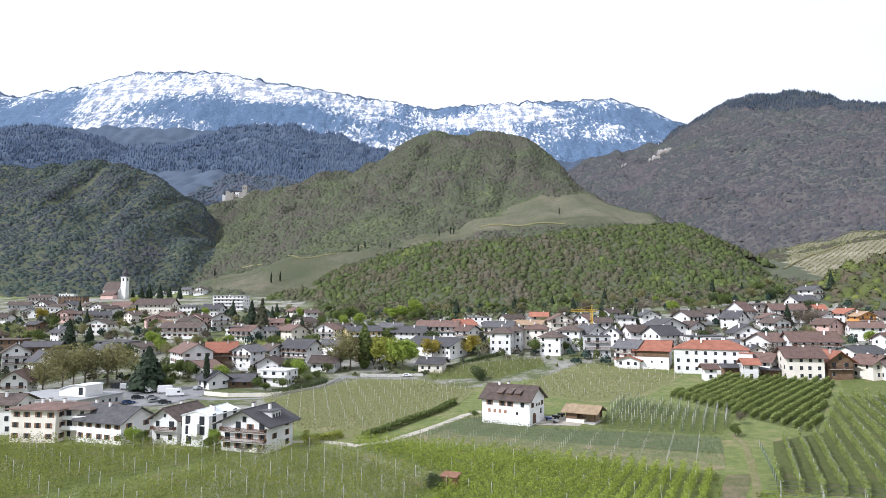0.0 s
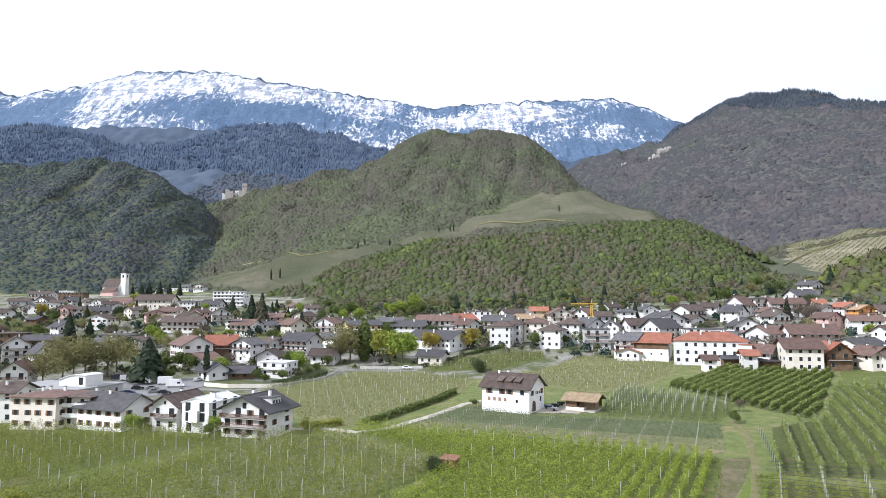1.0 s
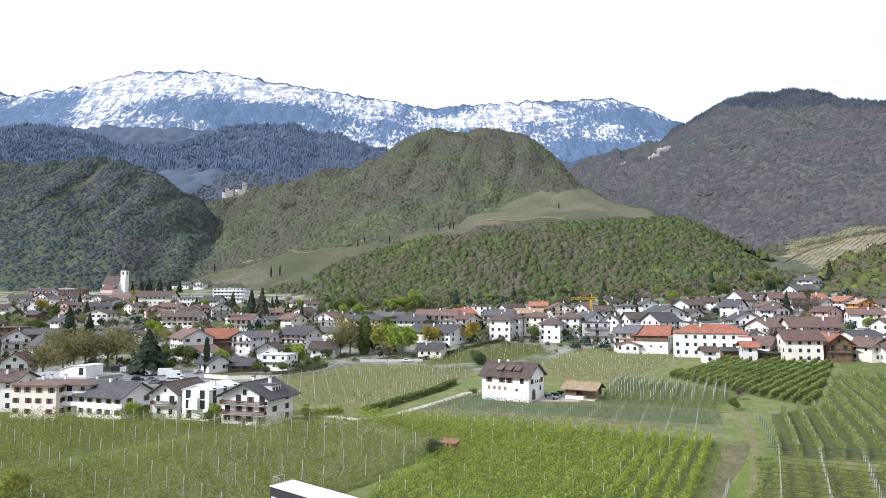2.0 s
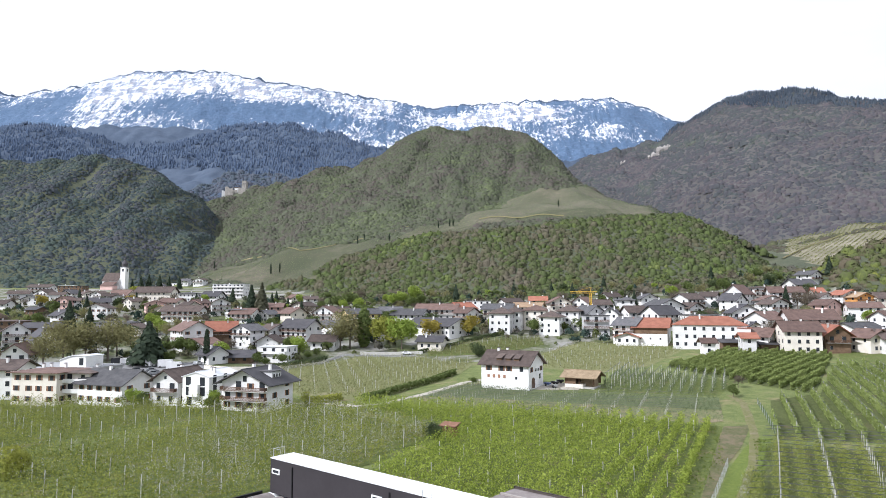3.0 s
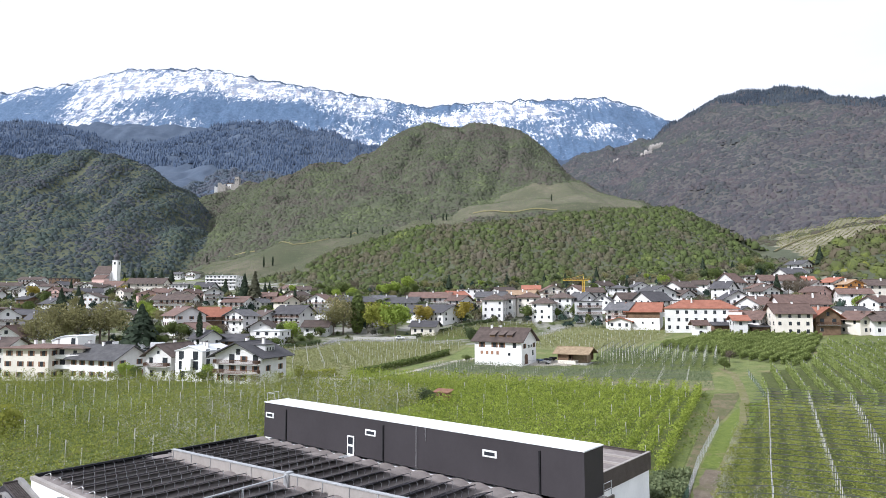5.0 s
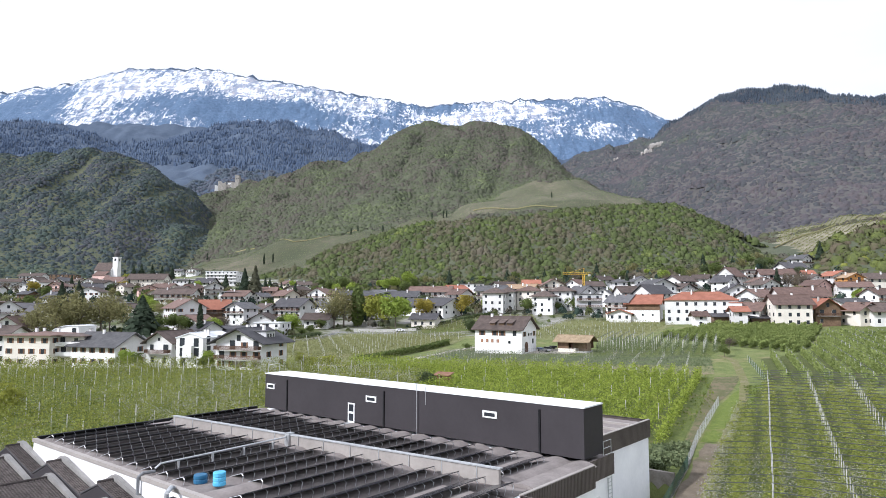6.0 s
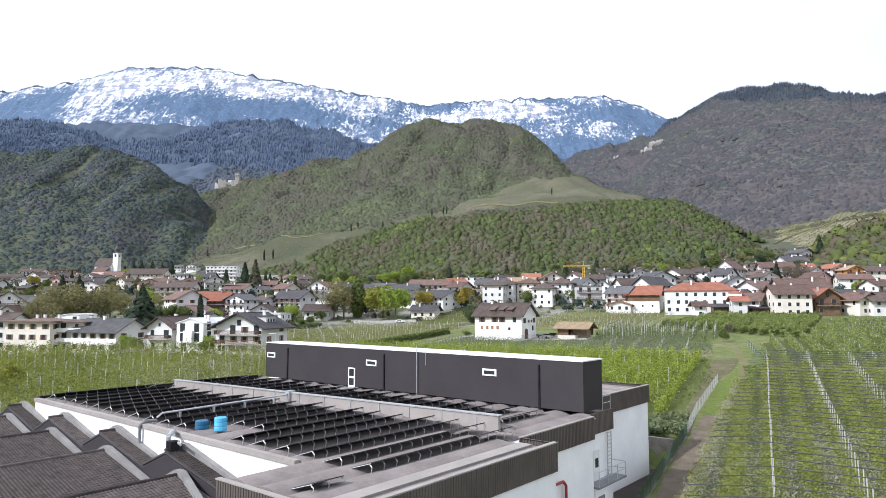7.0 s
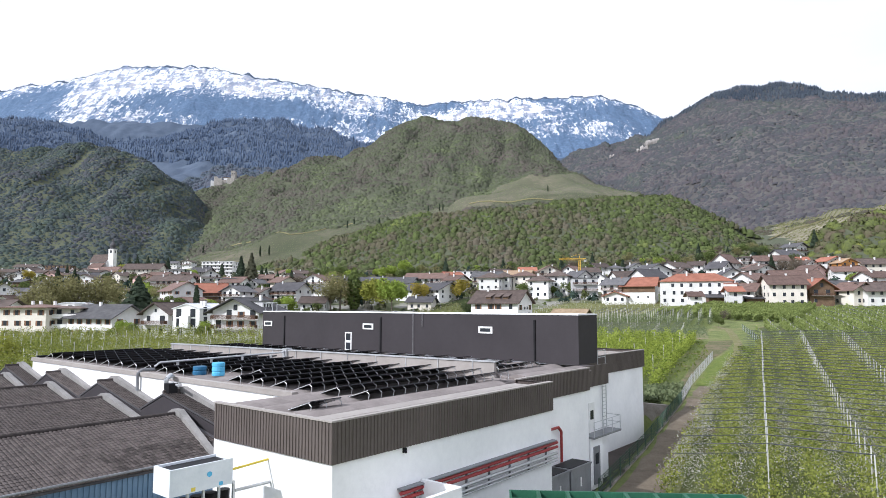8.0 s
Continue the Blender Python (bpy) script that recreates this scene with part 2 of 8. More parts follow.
def slope_vines(name, soils, vines):
    """Terraced vineyard: thin dark rows along the slope over grass and bare soil."""
    m, nt, b = material(name, 0.95)
    sep = nt.nodes.new("ShaderNodeSeparateXYZ")
    nt.links.new(nt.nodes.new("ShaderNodeNewGeometry").outputs["Position"], sep.inputs[0])
    z = maths(nt, "ADD", sep.outputs[2], maths(nt, "MULTIPLY", noise_tex(nt, coords(nt), 0.01, 2), 6.0))
    rows = maths(nt, "FRACT", maths(nt, "MULTIPLY", z, 0.9))
    line = ramp(nt, rows, (0.30, (0, 0, 0)), (0.5, (1, 1, 1)), (0.7, (0, 0, 0)))
    soil = ramp(nt, maths(nt, "ADD", maths(nt, "MULTIPLY", noise_tex(nt, coords(nt), 0.014, 4, 0.6), 0.6), maths(nt, "MULTIPLY", noise_tex(nt, coords(nt), 0.12, 5, 0.75), 0.4)), (0.36, soils[0]), (0.5, soils[1]), (0.64, soils[2]))
    leaf = ramp(nt, noise_tex(nt, coords(nt), 0.4, 4), (0.3, vines[0]), (0.7, vines[1]))
    nt.links.new(mix(nt, maths(nt, "MULTIPLY", line, 0.7), soil, leaf), b.inputs["Base Color"])
    return m


def turf(name, dark, light, bare, size=6.0, share=0.62):
    """Uneven grass with worn and bare spots."""
    m, nt, b = material(name, 0.95)
    v = coords(nt)
    big, mid, fine = noise_tex(nt, v, 1.0 / size, 4), noise_tex(nt, v, 5.0 / size, 5, 0.7), noise_tex(nt, v, 9.0, 3, 0.8)
    f = maths(nt, "ADD", maths(nt, "MULTIPLY", mid, 0.55), maths(nt, "MULTIPLY", fine, 0.45))
    green = ramp(nt, f, (0.36, dark), (0.62, light))
    worn = ramp(nt, maths(nt, "ADD", maths(nt, "MULTIPLY", big, 0.7), maths(nt, "MULTIPLY", mid, 0.3)), (share - 0.08, (0, 0, 0)), (share + 0.06, (1, 1, 1)))
    nt.links.new(mix(nt, worn, green, bare), b.inputs["Base Color"])
    bump(nt, b, f, 0.9, 0.25)
    return m


GRASS = turf("meadow_grass", (0.081, 0.11, 0.03), (0.184, 0.21, 0.07), (0.238, 0.20, 0.11), 12.0)
FOREST_FLOOR = plain("forest_floor", (0.053, 0.064, 0.039), (0.098, 0.105, 0.066), 16.0, 0.95, relief=0.8, grain=9)
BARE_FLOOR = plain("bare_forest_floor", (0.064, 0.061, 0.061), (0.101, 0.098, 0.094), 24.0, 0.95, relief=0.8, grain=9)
# the blue here is the haze of distance, put into the colour
HAZED_FIR_SLOPE = plain("hazed_fir_slope", (0.046, 0.066, 0.104), (0.080, 0.106, 0.150), 60.0, 0.95, grain=14)
TOWN_GROUND = turf("garden_ground", (0.055, 0.075, 0.026), (0.125, 0.135, 0.055), (0.27, 0.26, 0.24), 18.0, 0.53)
SNOW_FACE = snow_face()
DIRT = turf("bare_track_earth", (0.111, 0.089, 0.064), (0.204, 0.170, 0.128), (0.111, 0.106, 0.051))
SLOPE_VINES = slope_vines("terraced_vines", ((0.060, 0.068, 0.037), (0.084, 0.086, 0.051), (0.160, 0.140, 0.102)), ((0.032, 0.042, 0.023), (0.060, 0.072, 0.034)))
DRY_TERRACE = slope_vines("dry_terraces", ((0.12, 0.12, 0.065), (0.20, 0.18, 0.125), (0.34, 0.305, 0.235)), ((0.10, 0.105, 0.055), (0.16, 0.16, 0.085)))
SHELF_TERRACE = slope_vines("shelf_terraces", ((0.081, 0.087, 0.052), (0.115, 0.111, 0.073), (0.196, 0.170, 0.129)), ((0.047, 0.055, 0.030), (0.085, 0.098, 0.052)))

# ---- ground ----
TERRAIN_MATERIALS = (GRASS, FOREST_FLOOR, SLOPE_VINES, SNOW_FACE, HAZED_FIR_SLOPE, TOWN_GROUND, BARE_FLOOR, DRY_TERRACE, SHELF_TERRACE)


def lines(*spans):
    out = []
    for a, b, step in spans:
        out += list(np.arange(a, b - 1e-6, step))
    return np.array(out + [spans[-1][1]])


VINE_SLOPES = (
    ((-300, 745), (-256, 772), (-161, 750), (-69, 748), (-73, 719), (-118, 693), (-129, 594), (-187, 630), (-262, 690)),
    ((-69, 748), (-4, 767), (40, 815), (75, 842), (130, 866), (178, 866), (215, 845), (243, 800), (238, 765), (182, 714), (122, 712), (61, 722), (-4, 725), (-60, 722)),
    ((300, 545), (322, 640), (378, 740), (390, 806), (432, 792), (499, 762), (610, 742), (610, 560), (420, 505), (330, 490)))


def inside(poly, x, y):
    n, hit = len(poly), np.zeros(np.shape(x), bool)
    for i in range(n):
        (ax, ay), (bx, by) = poly[i], poly[(i + 1) % n]
        hit ^= ((ay > y) != (by > y)) & (x < (bx - ax) * (y - ay) / (by - ay + 1e-12) + ax)
    return hit


def on_vines(x, y):
    """Where the terraced vineyards lie on the hillside."""
    island = ((x - 118) / 46) ** 2 + ((y - 852) / 13) ** 2 < 1
    copse = ((x - 425) / 60) ** 2 + ((y - 700) / 16) ** 2 < 1
    return (inside(VINE_SLOPES[0], x, y) | inside(VINE_SLOPES[1], x, y) | inside(VINE_SLOPES[2], x, y)) & ~island & ~copse


def build_ground():
    xs = lines((-5200, -3400, 60), (-3400, -1000, 24), (-1000, -420, 11), (-420, -66, 7), (-66, 0, 3), (0, 40, 1), (40, 97, 3), (97, 420, 6), (420, 1000, 10), (1000, 1900, 16), (1900, 5200, 60))
    ys = lines((-3000, -300, 90), (-300, 30, 15), (30, 42.5, 2.5), (42.5, 85, 1), (85, 150, 2.5), (150, 320, 5), (320, 700, 7), (700, 1300, 10), (1300, 2200, 15), (2200, 3700, 38), (3700, 4560, 9), (4560, 4950, 50))
    gx, gy = np.meshgrid(xs, ys)
    gz = height(gx, gy)
    nx, ny = len(xs), len(ys)
    verts = np.stack([gx.ravel(), gy.ravel(), gz.ravel()], 1)
    i = (np.arange(ny - 1)[:, None] * nx + np.arange(nx - 1)[None, :]).ravel()
    faces = np.stack([i, i + 1, i + nx + 1, i + nx], 1)
    me = bpy.data.meshes.new("ground")
    mesh_from(me, verts, faces)
    for m in TERRAIN_MATERIALS:
        me.materials.append(m)
    c = verts[faces].mean(1)
    x, y, z = c[:, 0], c[:, 1], c[:, 2]
    kind = np.zeros(len(c), np.int32)
    hills = np.maximum.reduce([ridge(x, y, n) for n in RIDGES])
    kind[(hills > valley(x, y) - 1)] = 1
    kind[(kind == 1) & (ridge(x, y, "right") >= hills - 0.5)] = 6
    kind[on_vines(x, y)] = 2
    kind[on_vines(x, y) & (x > 290)] = 7
    kind[on_vines(x, y) & (x > -20) & (x < 290) & (y > 735)] = 8
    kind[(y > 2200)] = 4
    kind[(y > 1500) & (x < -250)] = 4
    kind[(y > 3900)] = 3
    kind[(y > 4472) & (y < 4560)] = 4
    town = (kind == 0) & (y > 250 + 40 * np.sin(x / 60)) & (y < 640)
    kind[town] = 5
    me.polygons.foreach_set("material_index", kind)
    me.polygons.foreach_set("use_smooth", np.ones(len(c), bool))
    return tagged(new("ground", me), "valley floor rising to wooded hills and snowy mountains", "ground", kind="structure")


def mesh_from(me, verts, faces):
    """Fill a mesh quickly from arrays; faces all have the same number of corners."""
    n = faces.shape[1]
    me.vertices.add(len(verts))
    me.vertices.foreach_set("co", np.asarray(verts, np.float32).ravel())
    me.loops.add(faces.size)
    me.loops.foreach_set("vertex_index", faces.astype(np.int32).ravel())
    me.polygons.add(len(faces))
    me.polygons.foreach_set("loop_start", np.arange(0, faces.size, n, dtype=np.int32))
    me.update(calc_edges=True)


build_ground()


# ---- building helpers ----
def part(name, bm, mat, parent=None, label=""):
    me = bpy.data.meshes.new(name)
    bm.to_mesh(me)
    bm.free()
    me.materials.append(mat)
    ob = new(name, me)
    if parent:
        ob.parent = parent
    if label:
        ob["label"] = label
    return ob


def thing(name, m, label, category, group="", kind=""):
    ob = new(name)
    ob.matrix_basis = m
    return tagged(ob, label, category, group, kind)


def box(bm, x0, x1, y0, y1, z0, z1, m=None):
    """Add a box; m: a matrix to move it by."""
    co = [(x, y, z) for z in (z0, z1) for x, y in ((x0, y0), (x1, y0), (x1, y1), (x0, y1))]
    vs = [bm.verts.new(m @ Vector(c) if m else c) for c in co]
    for f in ((3, 2, 1, 0), (4, 5, 6, 7), (0, 1, 5, 4), (1, 2, 6, 5), (2, 3, 7, 6), (3, 0, 4, 7)):
        bm.faces.new([vs[k] for k in f])
    return bm


def boxed(*a, **k):
    return box(bmesh.new(), *a, **k)


def prism(bm, outline, y0, y1):
    """Push an outline in x and z from y0 to y1."""
    a = [bm.verts.new((x, y0, z)) for x, z in outline]
    b = [bm.verts.new((x, y1, z)) for x, z in outline]
    n = len(a)
    bm.faces.new(a)
    bm.faces.new(b[::-1])
    for i in range(n):
        bm.faces.new((a[i], b[i], b[(i + 1) % n], a[(i + 1) % n]))
    bmesh.ops.recalc_face_normals(bm, faces=bm.faces)
    return bm


def tube(bm, a, b, r, sides=8):
    a, b = Vector(a), Vector(b)
    q = (b - a).to_track_quat("Z", "Y").to_matrix()
    rings = []
    for c in (a, b):
        rings.append([bm.verts.new(c + q @ Vector((r * math.cos(k * 2 * math.pi / sides), r * math.sin(k * 2 * math.pi / sides), 0))) for k in range(sides)])
    for k in range(sides):
        bm.faces.new((rings[0][k], rings[0][(k + 1) % sides], rings[1][(k + 1) % sides], rings[1][k]))
    bm.faces.new(rings[0][::-1])
    bm.faces.new(rings[1])
    return bm


def tubes(points, r, sides=8):
    bm = bmesh.new()
    for a, b in zip(points, points[1:]):
        tube(bm, a, b, r, sides)
    return bm




# ---- house materials ----
ROOFS = {
    "brown": plain("brown_tile_roof", (0.050, 0.038, 0.034), (0.118, 0.090, 0.078), 1.6, 0.85, relief=0.7, vary=0.3),
    "grey": plain("grey_slate_roof", (0.055, 0.055, 0.060), (0.125, 0.122, 0.125), 1.6, 0.75, relief=0.6, vary=0.3),
    "dark": plain("dark_slate_roof", (0.045, 0.045, 0.05), (0.085, 0.08, 0.085), 2.5, 0.7, relief=0.5, vary=0.15),
    "red": plain("orange_red_tile_roof", (0.22, 0.085, 0.055), (0.35, 0.15, 0.10), 2.2, 0.85, relief=0.6, vary=0.15),
    "rust": plain("red_brown_tile_roof", (0.085, 0.055, 0.046), (0.170, 0.112, 0.094), 1.6, 0.85, relief=0.7, vary=0.3),
    "tan": plain("tan_tile_roof", (0.24, 0.16, 0.10), (0.36, 0.26, 0.17), 2.2, 0.85, relief=0.6, vary=0.15),
    "white": plain("pale_metal_roof", (0.55, 0.57, 0.59), (0.72, 0.73, 0.74), 4.0, 0.45, relief=0.1),
    "thatch": plain("weathered_shingle_roof", (0.19, 0.14, 0.085), (0.34, 0.26, 0.17), 1.2, 0.95, relief=0.8),
}
WALLS = {
    "white": plain("house_white_render", (0.60, 0.595, 0.58), (0.79, 0.78, 0.765), 4.0, 0.9, relief=0.15, vary=0.1),
    "cream": plain("house_cream_render", (0.58, 0.54, 0.475), (0.74, 0.695, 0.62), 4.0, 0.9, relief=0.15, vary=0.1),
    "yellow": plain("house_yellow_render", (0.60, 0.47, 0.24), (0.72, 0.58, 0.33), 5.0, 0.9, relief=0.1, vary=0.08),
    "orange": plain("house_orange_render", (0.52, 0.24, 0.07), (0.66, 0.33, 0.11), 5.0, 0.9, relief=0.1),
    "pink": plain("house_pink_render", (0.58, 0.38, 0.34), (0.72, 0.52, 0.47), 5.0, 0.9, relief=0.1),
    "grey": plain("house_grey_render", (0.38, 0.38, 0.39), (0.52, 0.52, 0.52), 5.0, 0.9, relief=0.1, vary=0.1),
    "wood": plain("dark_weathered_boards", (0.10, 0.062, 0.04), (0.21, 0.14, 0.09), 1.5, 0.85, relief=0.5, vary=0.1),
}
GLASS = plain("window_glass", (0.020, 0.023, 0.028), (0.045, 0.05, 0.06), 2.0, 0.12, relief=0.0)
SHUTTER = plain("brown_wood", (0.07, 0.038, 0.025), (0.14, 0.08, 0.05), 0.7, 0.8, relief=0.3)
SHUTTER_LEAF = plain("red_brown_shutter", (0.15, 0.078, 0.045), (0.25, 0.14, 0.085), 0.7, 0.8, relief=0.3, vary=0.25)
FRAME_WHITE = plain("white_paint", (0.66, 0.66, 0.65), (0.78, 0.78, 0.77), 0.5, 0.6, relief=0.05)
CONCRETE = plain("pale_concrete", (0.36, 0.35, 0.33), (0.50, 0.49, 0.46), 2.0, 0.9, relief=0.3)
STEEL = plain("galvanised_steel", (0.42, 0.43, 0.44), (0.60, 0.61, 0.62), 0.6, 0.45, 0.6, relief=0.05)
ROOF_WORD = {"brown": "brown-tiled", "grey": "grey slate", "dark": "dark slate", "red": "orange-red tiled", "rust": "red-brown tiled", "tan": "tan-tiled", "white": "pale metal", "thatch": "weathered shingle"}
WALL_WORD = {"white": "white rendered", "cream": "cream rendered", "yellow": "yellow rendered", "orange": "orange rendered", "pink": "pink rendered", "grey": "grey rendered", "wood": "dark timber"}
SHAPE_WORD = {"along": "gabled roof", "gable": "front-gabled roof", "hip": "hipped roof", "flat": "flat roof"}


def window_mesh(w, h, shutters):
    """One moulded piece: a frame round two sunk panes, with shutters folded back on both sides if wanted."""
    bm = bmesh.new()
    xs = [-w / 2, 0, w / 2]
    if shutters:
        xs = [-w, *xs, w]
    front = [[bm.verts.new((x, -0.07, z)) for x in xs] for z in (0, h)]
    back = [[bm.verts.new((x, 0.03, z)) for x in xs] for z in (0, h)]
    panes, leaves = [], []
    for i in range(len(xs) - 1):
        fc = bm.faces.new((front[0][i], front[0][i + 1], front[1][i + 1], front[1][i]))
        (leaves if shutters and i in (0, 3) else panes).append(fc)
        bm.faces.new((front[0][i], back[0][i], back[0][i + 1], front[0][i + 1]))
        bm.faces.new((front[1][i], front[1][i + 1], back[1][i + 1], back[1][i]))
    bm.faces.new((front[0][0], front[1][0], back[1][0], back[0][0]))
    bm.faces.new((front[0][-1], back[0][-1], back[1][-1], front[1][-1]))
    for fc in leaves:
        fc.material_index = 2
    bmesh.ops.inset_individual(bm, faces=panes, thickness=0.06, depth=-0.05)
    for fc in panes:
        fc.material_index = 1
    me = bpy.data.meshes.new("window")
    bm.to_mesh(me)
    bm.free()
    for m in (FRAME_WHITE, GLASS, SHUTTER_LEAF):
        me.materials.append(m)
    return me


WINDOWS = {"plain": window_mesh(1.1, 1.4, False), "shutter": window_mesh(1.0, 1.35, True), "door": window_mesh(1.5, 2.15, False), "wide": window_mesh(2.2, 1.5, False), "small": window_mesh(0.7, 0.8, False)}


def closed_shutter_mesh(w, h):
    """A small window closed by two boarded shutters in a stone frame."""
    bm = boxed(-w / 2 - 0.08, w / 2 + 0.08, -0.05, 0.03, -0.08, h + 0.08)
    for s in (-1, 1):
        box(bm, min(s * 0.02, s * w / 2), max(s * 0.02, s * w / 2), -0.09, -0.05, 0, h)
    bm.faces.ensure_lookup_table()
    for fc in bm.faces[6:]:
        fc.material_index = 1
    me = bpy.data.meshes.new("window")
    bm.to_mesh(me)
    bm.free()
    for m in (FRAME_WHITE, plain("faded_orange_boards", (0.24, 0.125, 0.075), (0.36, 0.20, 0.13), 0.5, 0.85, relief=0.3)):
        me.materials.append(m)
    return me


WINDOWS["closed"] = closed_shutter_mesh(0.75, 0.95)


def window(parent, x, y, z, turn=0, style="plain", scale=1.0):
    ob = new("window", WINDOWS[style])
    ob.parent = parent
    ob.matrix_basis = pose(x, y, z, 0, 0, turn) @ Matrix.Diagonal((scale, 1, scale, 1))
    return ob


def slab(bm, a, b, c, d, thick):
    """A plate with the upper corners a to d."""
    top = [bm.verts.new(p) for p in (a, b, c, d)]
    low = [bm.verts.new((p[0], p[1], p[2] - thick)) for p in (a, b, c, d)]
    bm.faces.new(top)
    bm.faces.new(low[::-1])
    for i in range(4):
        bm.faces.new((top[i], low[i], low[(i + 1) % 4], top[(i + 1) % 4]))
    bmesh.ops.recalc_face_normals(bm, faces=bm.faces)


def roof_parts(parent, w, d, h, rise, shape, mat, over=0.8, thick=0.22):
    if shape in ("along", "gable"):
        half, length = (d / 2, w / 2) if shape == "along" else (w / 2, d / 2)
        drop = rise / half * over
        for s in (-1, 1):
            bm = bmesh.new()
            lift = 0.006
            e = [(-length - over, s * (half + over), h - drop + 0.2), (length + over, s * (half + over), h - drop + 0.2), (length + over, s * 0.02, h + rise + 0.2), (-length - over, s * 0.02, h + rise + 0.2)]
            if shape == "gable":
                e = [(y, x, z) for x, y, z in e]
            slab(bm, *e, thick - lift)
            part("roof_slope", bm, mat, parent)
        bm = bmesh.new()
        a, b = (-length - over, 0, h + rise + 0.2), (length + over, 0, h + rise + 0.2)
        if shape == "gable":
            a, b = (0, a[0], a[2]), (0, b[0], b[2])
        tube(bm, a, b, 0.14, 6)
        part("ridge_cap", bm, mat, parent)
    elif shape == "hip":
        bm = bmesh.new()
        x, y = w / 2 + over, d / 2 + over
        k = max(x - y, 0.0)
        j = max(y - x, 0.0)
        low = [bm.verts.new(c) for c in ((-x, -y, h), (x, -y, h), (x, y, h), (-x, y, h))]
        mid = [bm.verts.new(c) for c in ((-x, -y, h + 0.2), (x, -y, h + 0.2), (x, y, h + 0.2), (-x, y, h + 0.2))]
        for i in range(4):
            bm.faces.new((low[i], low[(i + 1) % 4], mid[(i + 1) % 4], mid[i]))
        bm.faces.new(low[::-1])
        if k > 0.05:
            p, q = bm.verts.new((-k, 0, h + rise)), bm.verts.new((k, 0, h + rise))
            for f in ((mid[0], mid[1], q, p), (mid[1], mid[2], q), (mid[2], mid[3], p, q), (mid[3], mid[0], p)):
                bm.faces.new(f)
        elif j > 0.05:
            p, q = bm.verts.new((0, -j, h + rise)), bm.verts.new((0, j, h + rise))
            for f in ((mid[0], mid[1], p), (mid[1], mid[2], q, p), (mid[2], mid[3], q), (mid[3], mid[0], p, q)):
                bm.faces.new(f)
        else:
            p = bm.verts.new((0, 0, h + rise))
            for i in range(4):
                bm.faces.new((mid[i], mid[(i + 1) % 4], p))
        part("roof", bm, mat, parent)
    else:
        part("roof", boxed(-w / 2 - 0.35, w / 2 + 0.35, -d / 2 - 0.35, d / 2 + 0.35, h, h + 0.3), mat, parent)


def balcony(parent, x0, x1, y, z, deep=1.3, rail=None, solid=False):
    rail = rail or SHUTTER
    ob = part("balcony", boxed(x0, x1, y - deep, y, z - 0.16, z), CONCRETE, parent)
    bm = bmesh.new()
    if solid:
        box(bm, x0, x1, y - deep - 0.06, y - deep + 0.06, z - 0.1, z + 1.0)
        for x in (x0, x1):
            box(bm, x - 0.05, x + 0.05, y - deep + 0.06, y, z - 0.1, z + 1.0)
    else:
        box(bm, x0, x1, y - deep - 0.03, y - deep + 0.03, z + 0.9, z + 1.0)
        n = max(4, int((x1 - x0) / 0.28))
        for i in range(n + 1):
            x = x0 + (x1 - x0) * i / n
            box(bm, x - 0.07, x + 0.07, y - deep - 0.025, y - deep + 0.025, z + 0.0, z + 0.9)
        for x in (x0, x1):
            box(bm, x - 0.03, x + 0.03, y - deep + 0.03, y, z + 0.15, z + 1.0)
    part("railing", bm, rail, ob)
    return ob


HOUSE_RNG = random.Random(7)
HOUSE_SPOTS = []


